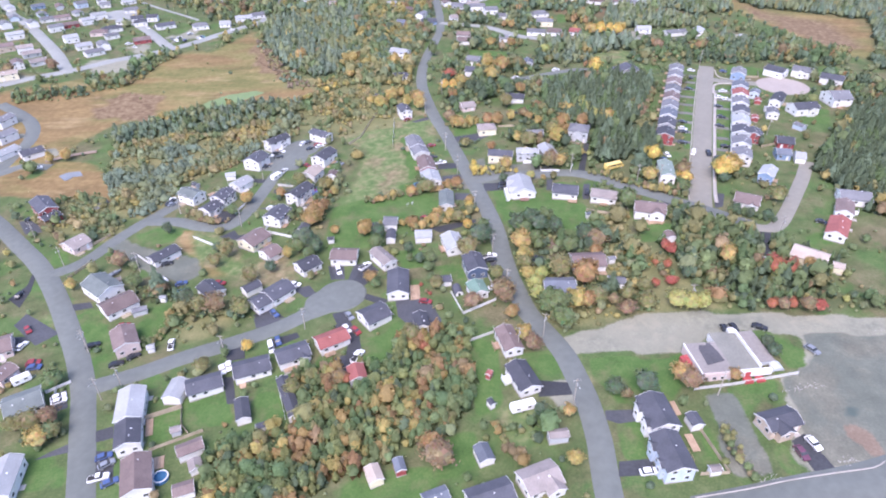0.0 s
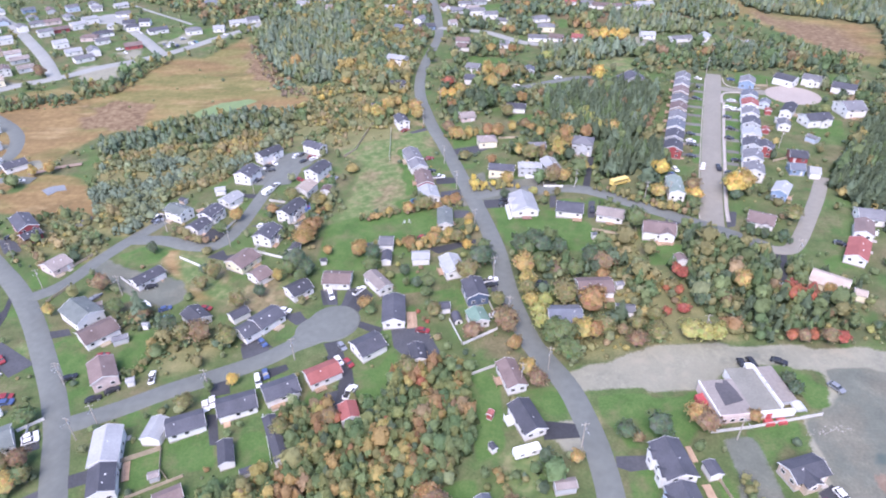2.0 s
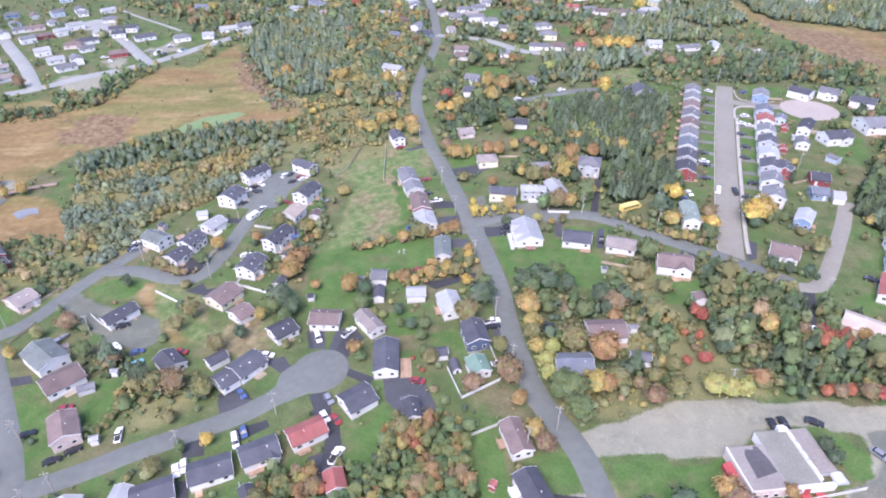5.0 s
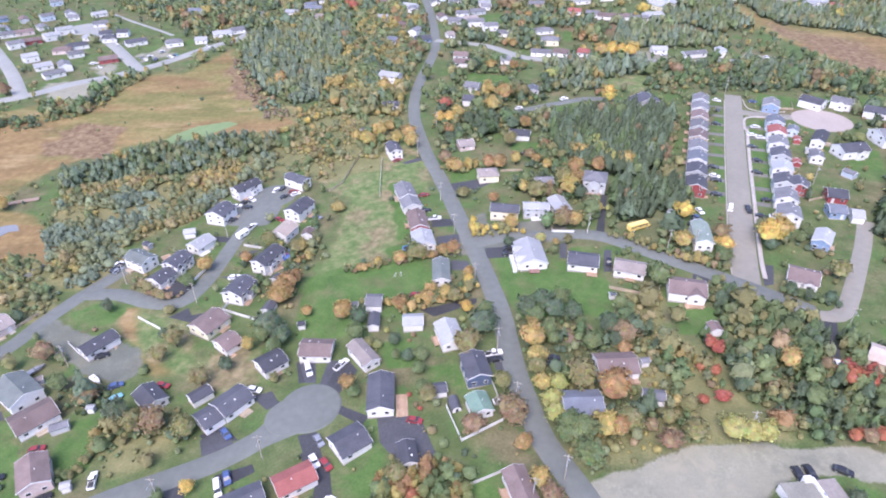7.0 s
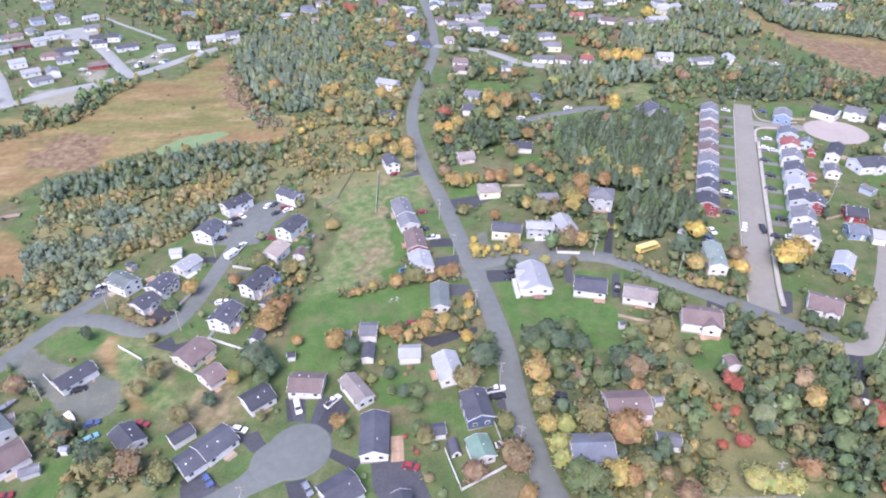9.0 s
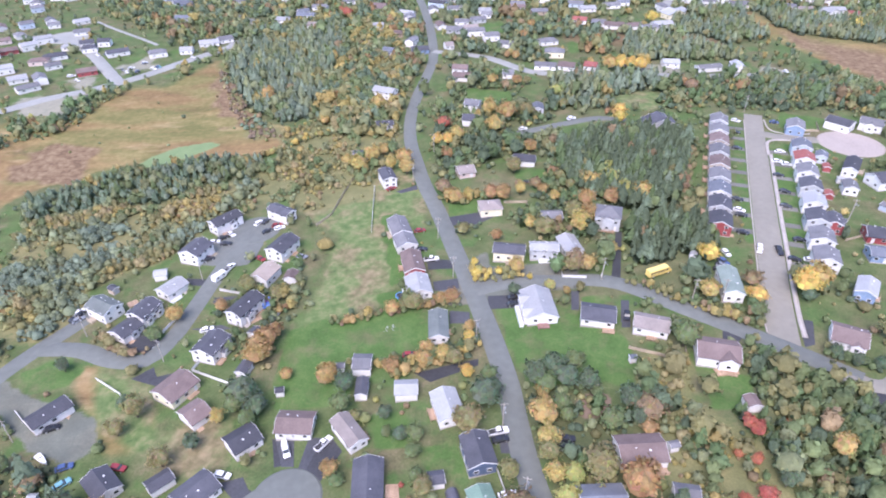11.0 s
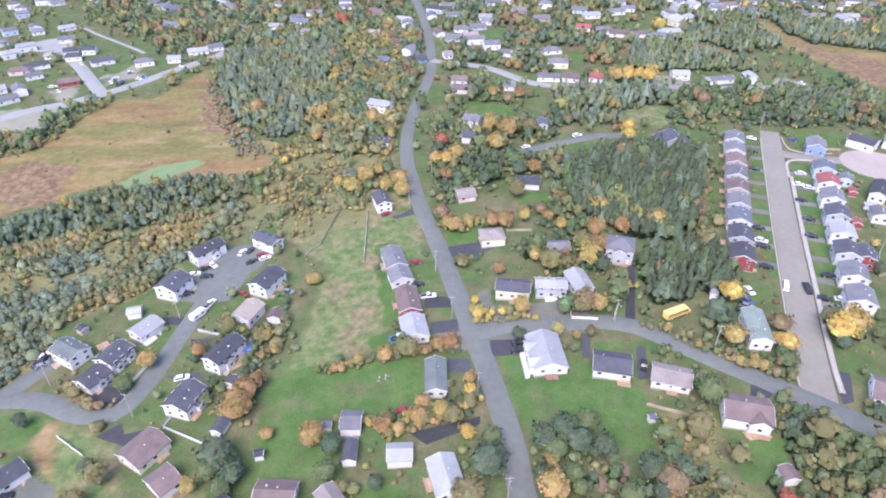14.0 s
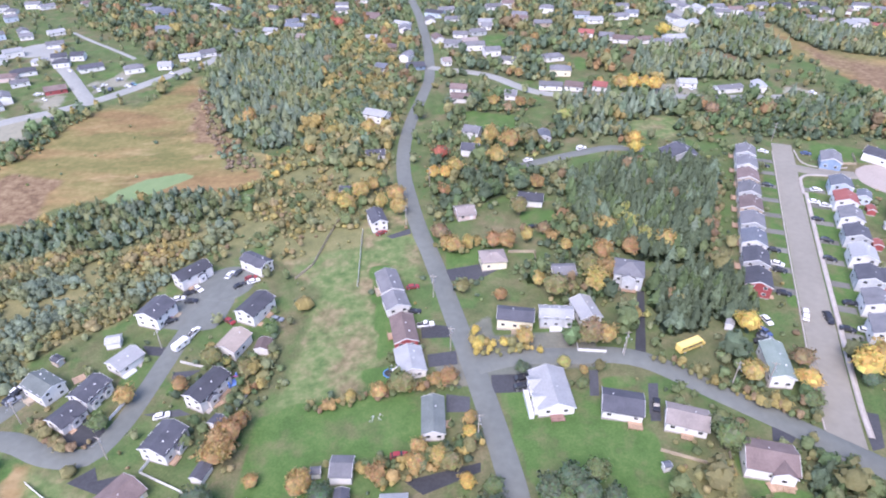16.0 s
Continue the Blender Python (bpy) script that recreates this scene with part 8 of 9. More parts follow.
utility_pole(19.0, 197.6)
utility_pole(-69.0, 153.1)
utility_pole(-45.2, 163.8)
utility_pole(31.4, 151.6)
utility_pole(-170.7, 227.5)
utility_pole(-116.7, 202.9)
utility_pole(-115.6, 245.6)
utility_pole(-149.7, 209.0)
utility_pole(83.7, 243.3)
utility_pole(58.0, 257.2)
utility_pole(7.6, 264.0)
utility_pole(13.9, 230.7)
utility_pole(2.4, 290.2)
utility_pole(-85.3, 274.1)
utility_pole(-84.6, 231.8)
utility_pole(123.4, 198.1)
utility_pole(35.8, 124.3)
utility_pole(-97.7, 141.9)
utility_pole(-102.2, 137.6)
utility_pole(-116.0, 158.5)
utility_pole(-8.6, 337.5)
utility_pole(74.4, 124.2)
utility_pole(92.9, 242.6)
utility_pole(78.8, 161.3)
utility_pole(22.2, 175.5)
utility_pole(163.5, 396.7)
utility_pole(-116.5, 159.5)
utility_pole(23.0, 146.2)
utility_pole(158.8, 288.7)
utility_pole(0.7, 367.5)

# ---- trees ----
TINTS = {
    "green": (0.172, 0.224, 0.108), "dark": (0.124, 0.172, 0.110), "olive": (0.258, 0.249, 0.121), "lime": (0.395, 0.398, 0.153), "yellow": (0.572, 0.439, 0.143),
    # the tone after spruce has some distance haze mixed into its colour
    "amber": (0.440, 0.342, 0.145), "orange": (0.375, 0.262, 0.125), "red": (0.416, 0.161, 0.107), "brown": (0.287, 0.218, 0.134), "spruce": (0.168, 0.232, 0.158), "hazed": (0.210, 0.268, 0.198),
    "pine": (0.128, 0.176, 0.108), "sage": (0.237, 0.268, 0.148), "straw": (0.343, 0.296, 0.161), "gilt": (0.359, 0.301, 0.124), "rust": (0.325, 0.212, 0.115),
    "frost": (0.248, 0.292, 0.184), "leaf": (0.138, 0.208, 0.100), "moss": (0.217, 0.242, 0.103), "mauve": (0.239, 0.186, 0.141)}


def leafy(gen, count, clumps, h, r, size, low=0.22):
    """Leaf sprays in clumps over an uneven crown: an array of quads."""
    k = gen.normal(size=(clumps, 3))
    k /= np.linalg.norm(k, axis=1)[:, None]
    k[:, 2] = np.abs(k[:, 2]) * 1.15 - 0.3
    k *= gen.uniform(0.3, 1.02, (clumps, 1))
    half = h * (1 - low) / 2
    mid = np.array([0, 0, h * low + half])
    which = gen.integers(0, clumps, count)
    way = gen.normal(size=(count, 3))
    way /= np.linalg.norm(way, axis=1)[:, None]
    way[:, 2] = np.where(way[:, 2] < -0.3, -way[:, 2], way[:, 2])
    at = mid + (k[which] + way * gen.uniform(0.16, 0.5, (count, 1)) * 0.95) * (r, r, half)
    return sprays(gen, at, way, size)


def core(h, r, low, around=8, up=5):
    """A dull inner mass that closes the crown: a coarse ellipsoid of quads."""
    half = h * (1 - low) / 2
    mid = np.array([0, 0, h * low + half])
    t, p = np.linspace(0, 2 * np.pi, around), np.linspace(-1.35, 1.5708, up)
    lump = np.random.default_rng(around * up + int(r * 999)).uniform(0.72, 1.08, (around - 1, up))
    at = lambda i, j: mid + np.array([math.cos(t[i]) * math.cos(p[j]) * r, math.sin(t[i]) * math.cos(p[j]) * r, math.sin(p[j]) * half]) * 0.86 * (lump[i % (around - 1), j] if j < up - 1 else 0.9)
    return np.array([[at(i, j), at(i + 1, j), at(i + 1, j + 1), at(i, j + 1)] for i in range(around - 1) for j in range(up - 1)])


def sprays(gen, at, way, size):
    n = len(at)
    face = way + gen.normal(size=(n, 3)) * 0.55
    face /= np.linalg.norm(face, axis=1)[:, None]
    u = np.cross(face, gen.normal(size=(n, 3)))
    u /= np.linalg.norm(u, axis=1)[:, None]
    v = np.cross(face, u)
    su, sv = size * gen.uniform(0.6, 1.3, (n, 1)), size * gen.uniform(0.5, 1.1, (n, 1))
    bend = face * size * gen.uniform(-0.3, 0.1, (n, 1))
    return np.stack([at - u * su + bend, at - v * sv, at + u * su + bend, at + v * sv], 1)


def needled(gen, count, h, r, size):
    """Short drooping boughs in tiers about a narrow cone, with a dull inner cone that closes it: an array of quads."""
    f = np.sort(gen.uniform(0, 1, count) ** 1.2)
    z = h * (0.04 + 0.94 * f)
    turn = gen.uniform(0, 2 * np.pi, count)
    reach = r * (1 - f) ** 0.8 * gen.uniform(0.8, 1.15, count) + 0.02
    out = np.stack([np.cos(turn), np.sin(turn), 0 * turn], -1)
    side = np.stack([-np.sin(turn), np.cos(turn), 0 * turn], -1)
    w = (size * (1.15 - 0.7 * f) * gen.uniform(0.7, 1.3, count))[:, None]
    up = np.array([0, 0, 1.0])
    root = out * (reach * 0.2)[:, None] + up * (z + 0.07 * h * (1 - 0.5 * f))[:, None]
    mid = out * (reach * 0.8)[:, None] + up * (z + 0.02 * h)[:, None]
    tip = out * reach[:, None] + up * (z - 0.035 * h)[:, None]
    boughs = np.stack([root, mid - side * w, tip, mid + side * w], 1)
    a = np.linspace(0, 2 * np.pi, 7)
    at = lambda q, k, zz: [math.cos(q) * r * k, math.sin(q) * r * k, h * zz]
    cone = [[at(p, 0.7, 0.03), at(q, 0.7, 0.03), at(q, 0.38, 0.5), at(p, 0.38, 0.5)] for p, q in zip(a, a[1:])]
    cone += [[at(p, 0.38, 0.5), at(q, 0.38, 0.5), at(q, 0.01, 0.97), at(p, 0.01, 0.97)] for p, q in zip(a, a[1:])]
    return np.concatenate([boughs, np.array(cone)])


def trunk_quads(h, r, top):
    """A tapered four-sided stem as quads."""
    a = np.array([(math.cos(t), math.sin(t), 0) for t in (0, math.pi / 2, math.pi, 3 * math.pi / 2)])
    lo, hi = a * r + (0, 0, -0.4), a * r * 0.35 + (0, 0, h * top)
    return np.stack([np.stack([lo[i], lo[(i + 1) % 4], hi[(i + 1) % 4], hi[i]]) for i in range(4)])


def tinted(gen, count, colour, spread=0.28):
    """A colour for each quad of one crown, repeated for its four corners."""
    c = np.asarray(colour) * np.exp(gen.normal(0, spread, (count, 1))) * (1 + gen.normal(0, 0.08, (count, 3)))
    return np.repeat(np.clip(c, 0.005, 0.8), 4, 0)


TREE_PROTO = {}


def tree(x, y, colour, h):
    h *= 1.12
    key = (colour, dice.randrange(3))
    if key not in TREE_PROTO:
        gen = np.random.default_rng(sum(map(ord, colour)) + 31 * key[1])
        base = bpy.data.objects.new("tree", None)
        scene.collection.objects.link(base)
        r = (0.36, 0.42, 0.48)[key[1]]
        quads = np.concatenate([leafy(gen, 700, 24, 1.0, r, 0.042, 0.10), core(1.0, r, 0.12, 13, 8)])
        quads, soft = outward(quads, (0, 0, 0.42), 0.5, (700, len(quads)))
        crown = new("crown", quads_mesh("crown", quads, [LEAF], tinted(gen, len(quads), TINTS[colour], 0.15), None, soft))
        crown.parent = base
        bm = tube(bmesh.new(), (0, 0, -0.06), (0, 0, 0.55), 0.03, 0.016, 7)
        for i in range(5):
            t = gen.uniform(0, 2 * np.pi)
            z = gen.uniform(0.2, 0.45)
            tube(bm, (0, 0, z), (0.24 * math.cos(t), 0.24 * math.sin(t), z + 0.22), 0.012, 0.004, 5)
        part("trunk", bm, BARK, base)
        words = {"green": "green", "dark": "dark green", "olive": "olive-green", "lime": "yellow-green", "yellow": "bright yellow", "amber": "golden", "orange": "orange", "red": "red", "brown": "rusty brown"}[colour]
        TREE_PROTO[key] = tagged(base, f"broadleaf tree with {words} autumn leaves", "tree", "garden trees")
        TREE_PROTO[key].scale = (1, 1, 1)
        first = True
    else:
        first = False
    wide = dice.uniform(0.95, 1.25)
    m = pose(x, y, float(land(x, y)), 0, 0, dice.uniform(0, 360))
    ob = TREE_PROTO[key] if first else copy_thing(TREE_PROTO[key], m)
    ob.matrix_basis = m @ Matrix.Diagonal((h * wide, h * wide, h, 1))


tree(3.9, 224.2, "amber", 5.0)
tree(-2.2, 222.7, "amber", 4.5)
tree(6.6, 222.3, "olive", 5.0)
tree(-11.5, 219.9, "orange", 5.0)
tree(3.0, 249.8, "orange", 5.0)
tree(6.5, 250.5, "orange", 5.0)
tree(-20.9, 246.5, "amber", 3.5)
tree(-9.2, 154.5, "olive", 5.0)
tree(71.1, 171.8, "red", 3.5)
tree(76.7, 173.0, "red", 3.5)
tree(120.0, 180.0, "red", 4.0)
tree(125.1, 179.7, "orange", 4.0)
tree(82.4, 175.8, "dark", 5.0)
tree(115.1, 216.7, "dark", 4.0)
tree(119.1, 213.0, "dark", 4.0)
tree(125.0, 211.4, "dark", 4.0)
tree(38.0, 155.7, "green", 7.0)
tree(22.5, 161.0, "orange", 5.0)
tree(-1.4, 227.6, "amber", 4.0)
tree(3.8, 224.8, "amber", 4.0)
tree(80.5, 129.4, "orange", 4.0)
tree(32.7, 105.0, "amber", 4.0)
tree(-1.1, 107.6, "brown", 7.0)
tree(-2.4, 111.5, "orange", 6.0)
tree(-112.8, 129.4, "brown", 6.0)
tree(-117.9, 127.9, "olive", 6.0)
tree(-122.8, 127.2, "olive", 5.0)
tree(-138.1, 193.0, "amber", 5.0)
tree(-89.3, 213.7, "dark", 4.0)
tree(9.7, 315.4, "amber", 6.0)
tree(6.9, 317.4, "orange", 6.0)
tree(15.4, 317.9, "amber", 5.0)
tree(24.8, 316.7, "orange", 6.0)
tree(29.5, 316.1, "orange", 6.0)
tree(12.1, 291.2, "olive", 5.0)
tree(5.7, 394.1, "red", 6.0)
tree(31.5, 384.5, "amber", 8.0)
tree(12.5, 377.5, "amber", 7.0)
tree(2.6, 374.3, "yellow", 6.0)
tree(7.8, 373.4, "yellow", 6.0)
tree(7.5, 357.4, "orange", 6.0)
tree(46.6, 358.2, "orange", 6.0)
tree(37.3, 318.5, "amber", 6.0)
tree(-40.7, 358.5, "amber", 6.0)
tree(-34.6, 353.3, "amber", 7.0)
tree(-28.9, 361.0, "amber", 8.0)
tree(-19.3, 351.0, "amber", 7.0)
tree(-23.8, 366.9, "amber", 6.0)
tree(-13.7, 356.3, "amber", 7.0)
tree(-11.8, 345.7, "amber", 7.0)
tree(-19.9, 368.6, "green", 6.0)
tree(-59.2, 411.0, "amber", 6.0)
tree(36.8, 338.7, "olive", 7.0)
tree(4.7, 325.4, "brown", 6.0)
tree(72.6, 307.3, "orange", 6.0)
tree(85.4, 309.5, "amber", 7.0)
tree(76.2, 323.0, "lime", 7.0)
tree(67.4, 320.3, "amber", 7.0)
tree(62.0, 304.4, "orange", 8.0)
tree(61.4, 294.0, "orange", 7.0)
tree(80.3, 314.0, "lime", 6.0)
tree(115.5, 345.1, "amber", 4.0)
tree(98.1, 396.9, "yellow", 6.0)
tree(77.5, 334.0, "lime", 6.0)
tree(-99.4, 451.9, "amber", 9.0)
tree(-69.4, 523.7, "amber", 7.0)
tree(-15.3, 506.3, "brown", 8.0)
tree(-11.0, 494.2, "brown", 7.0)
tree(-203.9, 606.7, "lime", 7.0)
tree(-74.2, 644.8, "red", 8.0)
tree(-27.5, 546.4, "dark", 7.0)
tree(-30.6, 428.7, "amber", 8.0)
tree(-39.5, 511.8, "dark", 8.0)
tree(35.7, 454.1, "amber", 6.0)
tree(49.9, 449.3, "orange", 6.0)
tree(108.6, 468.4, "amber", 8.0)
tree(115.6, 467.7, "yellow", 9.0)
tree(121.9, 466.3, "yellow", 8.0)
tree(127.4, 465.4, "yellow", 8.0)
tree(30.3, 406.0, "amber", 9.0)
tree(38.7, 397.6, "orange", 10.0)
tree(49.4, 399.4, "olive", 8.0)
tree(166.6, 575.4, "yellow", 8.0)
tree(73.2, 565.4, "orange", 7.0)
tree(64.4, 538.4, "orange", 7.0)
tree(95.5, 386.9, "yellow", 6.0)
tree(54.4, 496.8, "orange", 6.0)
tree(32.5, 515.8, "dark", 7.0)
tree(115.9, 531.3, "orange", 5.0)
tree(309.7, 553.8, "yellow", 8.0)
tree(69.2, 426.9, "lime", 7.0)
tree(146.0, 428.4, "brown", 7.0)
tree(184.1, 403.4, "brown", 6.0)
tree(-194.9, 303.3, "amber", 6.0)
tree(-201.8, 300.3, "amber", 6.0)
tree(-274.7, 445.5, "brown", 8.0)
tree(-299.1, 435.0, "brown", 8.0)
tree(40.8, 216.5, "green", 6.0)
tree(55.4, 164.5, "brown", 4.0)
tree(60.2, 166.0, "olive", 5.0)
tree(66.6, 170.1, "olive", 5.0)
tree(-30.3, 137.9, "brown", 5.0)
tree(-83.6, 182.8, "brown", 3.0)
tree(-43.2, 135.1, "olive", 5.0)
tree(35.4, 461.7, "green", 5.0)
tree(45.2, 464.3, "dark", 5.0)
tree(56.1, 449.6, "olive", 5.0)
tree(31.3, 409.5, "orange", 6.0)
tree(40.2, 400.3, "orange", 6.0)
tree(24.0, 403.0, "amber", 5.0)
tree(65.7, 423.5, "dark", 6.0)
tree(70.5, 410.3, "olive", 5.0)
tree(34.3, 469.0, "amber", 4.0)
tree(98.6, 474.6, "amber", 6.0)
tree(111.0, 478.1, "amber", 6.0)
tree(95.2, 397.7, "orange", 4.0)
tree(88.1, 433.4, "dark", 6.0)
tree(-81.4, 663.8, "red", 5.0)
tree(-70.8, 635.7, "orange", 5.0)
tree(-42.8, 598.2, "amber", 5.0)
tree(-25.8, 524.2, "orange", 5.0)
tree(-12.5, 510.3, "brown", 6.0)
tree(-36.0, 436.2, "amber", 4.0)
tree(-39.8, 429.6, "amber", 5.0)
tree(-49.6, 424.3, "amber", 4.0)
tree(46.2, 317.3, "orange", 5.0)
tree(50.4, 311.3, "amber", 5.0)
tree(55.5, 328.1, "olive", 5.0)
tree(58.2, 319.8, "olive", 5.0)
tree(44.0, 323.4, "brown", 5.0)
tree(65.1, 327.0, "olive", 5.0)
tree(9.6, 197.0, "olive", 7.9)
tree(14.8, 206.3, "dark", 7.5)
tree(17.0, 209.1, "dark", 5.2)
tree(16.5, 214.4, "green", 5.0)
tree(10.3, 217.1, "yellow", 3.7)
tree(29.4, 211.6, "dark", 7.7)
tree(34.4, 214.0, "dark", 7.8)
tree(37.9, 210.6, "dark", 7.0)
tree(31.7, 209.4, "green", 5.9)
tree(43.6, 208.8, "dark", 6.3)
tree(30.7, 206.9, "orange", 4.2)
tree(29.5, 197.1, "amber", 9.2)
tree(29.6, 190.6, "amber", 6.8)
tree(34.7, 201.4, "green", 6.1)
tree(35.7, 198.2, "green", 4.7)
tree(29.4, 186.8, "olive", 5.7)
tree(30.1, 180.9, "amber", 4.7)
tree(34.4, 180.6, "lime", 4.7)
tree(31.5, 173.8, "lime", 6.3)
tree(32.1, 169.5, "lime", 5.4)
tree(46.4, 194.5, "green", 7.0)
tree(52.8, 201.4, "dark", 7.2)
tree(56.6, 197.6, "brown", 6.8)
tree(59.9, 202.4, "dark", 5.6)
tree(53.9, 195.7, "dark", 5.4)
tree(55.6, 192.8, "orange", 3.8)
tree(40.9, 180.7, "olive", 8.4)
tree(48.4, 175.9, "orange", 8.6)
tree(20.3, 171.0, "brown", 7.7)
tree(21.3, 169.4, "brown", 6.2)
tree(10.2, 167.7, "brown", 5.6)
tree(34.8, 165.4, "green", 7.3)
tree(37.6, 162.9, "green", 7.3)
tree(33.7, 163.3, "green", 5.5)
tree(43.8, 164.3, "amber", 6.5)
tree(46.9, 163.3, "orange", 6.5)
tree(50.0, 165.9, "olive", 6.0)
tree(19.4, 182.3, "olive", 5.0)
tree(80.6, 192.7, "red", 4.6)
tree(81.8, 190.4, "red", 4.3)
tree(91.7, 193.2, "red", 2.0)
tree(74.9, 184.4, "red", 2.4)
tree(78.1, 182.2, "red", 3.5)
tree(112.2, 178.6, "red", 5.8)
tree(98.6, 183.5, "amber", 7.4)
tree(134.0, 223.3, "olive", 7.0)
tree(-59.2, 205.7, "amber", 4.9)
tree(-30.8, 218.0, "orange", 5.9)
tree(-24.6, 214.6, "dark", 6.2)
tree(-25.0, 206.6, "green", 7.0)
tree(-20.4, 203.0, "olive", 3.6)
tree(-43.3, 221.6, "amber", 2.7)
tree(-54.1, 228.9, "orange", 6.7)
tree(-52.7, 230.5, "orange", 6.4)
tree(-54.1, 213.2, "dark", 8.2)
tree(-55.5, 209.3, "green", 6.3)
tree(-48.7, 207.6, "dark", 6.9)
tree(-50.7, 204.4, "green", 5.1)
tree(-25.1, 186.4, "orange", 4.3)
tree(-23.2, 183.3, "green", 3.3)
tree(-12.6, 203.1, "dark", 4.5)
tree(-15.3, 209.1, "lime", 2.0)
tree(-11.8, 197.0, "green", 3.5)
tree(-8.0, 195.7, "dark", 4.1)
tree(-4.0, 195.8, "green", 4.4)
tree(-1.9, 179.2, "olive", 5.0)
tree(-3.5, 183.1, "green", 3.9)
tree(-4.7, 190.4, "green", 3.7)
tree(-114.9, 229.6, "dark", 5.0)
tree(-102.6, 187.6, "brown", 5.4)
tree(-125.5, 206.4, "brown", 6.8)
tree(-114.0, 193.0, "green", 5.7)
tree(-83.9, 209.6, "olive", 7.4)
tree(-70.3, 192.2, "olive", 6.1)
tree(-64.2, 197.5, "dark", 4.8)
tree(-78.4, 176.0, "brown", 7.0)
tree(-90.0, 179.3, "dark", 7.6)
tree(-83.7, 175.2, "olive", 7.4)
tree(-68.2, 172.8, "olive", 6.7)
tree(-87.0, 203.3, "olive", 5.5)
tree(-53.5, 231.8, "orange", 7.1)
tree(-51.9, 235.5, "orange", 7.1)
tree(-50.1, 239.0, "orange", 6.2)
tree(-86.9, 251.2, "amber", 5.8)
tree(-91.1, 242.3, "green", 4.6)
tree(-29.9, 218.9, "amber", 5.9)
tree(-12.9, 247.2, "amber", 4.5)
tree(-6.4, 249.0, "olive", 5.8)
tree(-53.2, 259.5, "olive", 5.6)
tree(-61.2, 264.4, "lime", 3.2)
tree(-65.4, 265.2, "olive", 6.2)
tree(-51.5, 251.6, "orange", 3.1)
tree(-72.4, 255.1, "orange", 4.3)
tree(-43.1, 220.8, "amber", 3.6)
tree(50.1, 263.5, "brown", 7.5)
tree(49.0, 263.0, "olive", 6.1)
tree(53.8, 262.8, "amber", 6.1)
tree(29.7, 264.1, "amber", 5.7)
tree(15.4, 270.5, "yellow", 3.1)
tree(16.4, 265.6, "lime", 3.0)
tree(18.5, 264.8, "amber", 2.5)
tree(23.8, 264.2, "yellow", 2.5)
tree(24.5, 285.6, "orange", 4.4)
tree(37.8, 291.4, "amber", 6.0)
tree(42.2, 286.8, "olive", 7.4)
tree(56.2, 286.9, "amber", 8.3)
tree(55.5, 296.2, "olive", 7.8)
tree(27.6, 252.5, "dark", 4.2)
tree(40.0, 253.9, "lime", 3.6)
tree(44.9, 250.5, "orange", 3.2)
tree(43.3, 245.2, "green", 3.8)
tree(74.3, 223.2, "green", 8.7)
tree(96.1, 264.5, "yellow", 6.7)
tree(89.4, 245.3, "amber", 5.8)
tree(89.6, 253.3, "dark", 5.3)
tree(103.2, 242.0, "yellow", 5.2)
tree(100.7, 235.0, "green", 5.1)
tree(105.3, 249.8, "brown", 5.7)
tree(119.9, 244.9, "yellow", 9.6)
tree(124.1, 246.8, "amber", 9.8)
tree(119.8, 241.6, "dark", 4.7)
tree(11.9, 235.6, "amber", 3.9)
tree(11.8, 231.2, "yellow", 3.8)
tree(12.0, 228.0, "red", 2.9)
tree(10.5, 216.1, "yellow", 3.6)
tree(-62.1, 155.0, "yellow", 4.3)
tree(-119.3, 144.4, "green", 5.6)
tree(-111.9, 121.6, "amber", 6.0)
tree(-108.9, 124.2, "olive", 5.2)
tree(-73.8, 146.5, "olive", 5.4)
tree(-37.1, 139.7, "lime", 3.6)
tree(25.4, 150.4, "amber", 5.3)
tree(27.3, 145.9, "brown", 5.6)
tree(74.7, 161.2, "lime", 6.2)
tree(78.7, 160.0, "lime", 5.9)
tree(81.9, 159.5, "lime", 6.2)
tree(33.6, 119.9, "amber", 4.2)
tree(66.3, 130.4, "amber", 5.4)
tree(67.6, 127.4, "brown", 6.1)
tree(55.8, 127.2, "dark", 6.3)
tree(47.2, 126.5, "dark", 4.9)
tree(50.0, 125.0, "brown", 3.4)
tree(103.3, 158.4, "red", 4.2)
tree(106.6, 158.2, "brown", 4.2)
tree(109.6, 158.5, "red", 3.8)
tree(113.8, 157.3, "brown", 5.0)
tree(117.1, 156.8, "red", 4.3)
tree(94.5, 141.4, "dark", 4.2)
tree(94.7, 138.2, "dark", 4.2)
tree(112.7, 176.4, "red", 6.2)
tree(116.3, 175.5, "red", 5.4)
tree(65.1, 161.0, "olive", 6.1)
tree(58.5, 158.8, "brown", 5.3)

tree(-7.1, 181.4, "red", 1.6)
tree(-3.9, 176.2, "red", 1.5)
tree(-26.4, 187.6, "orange", 3.0)


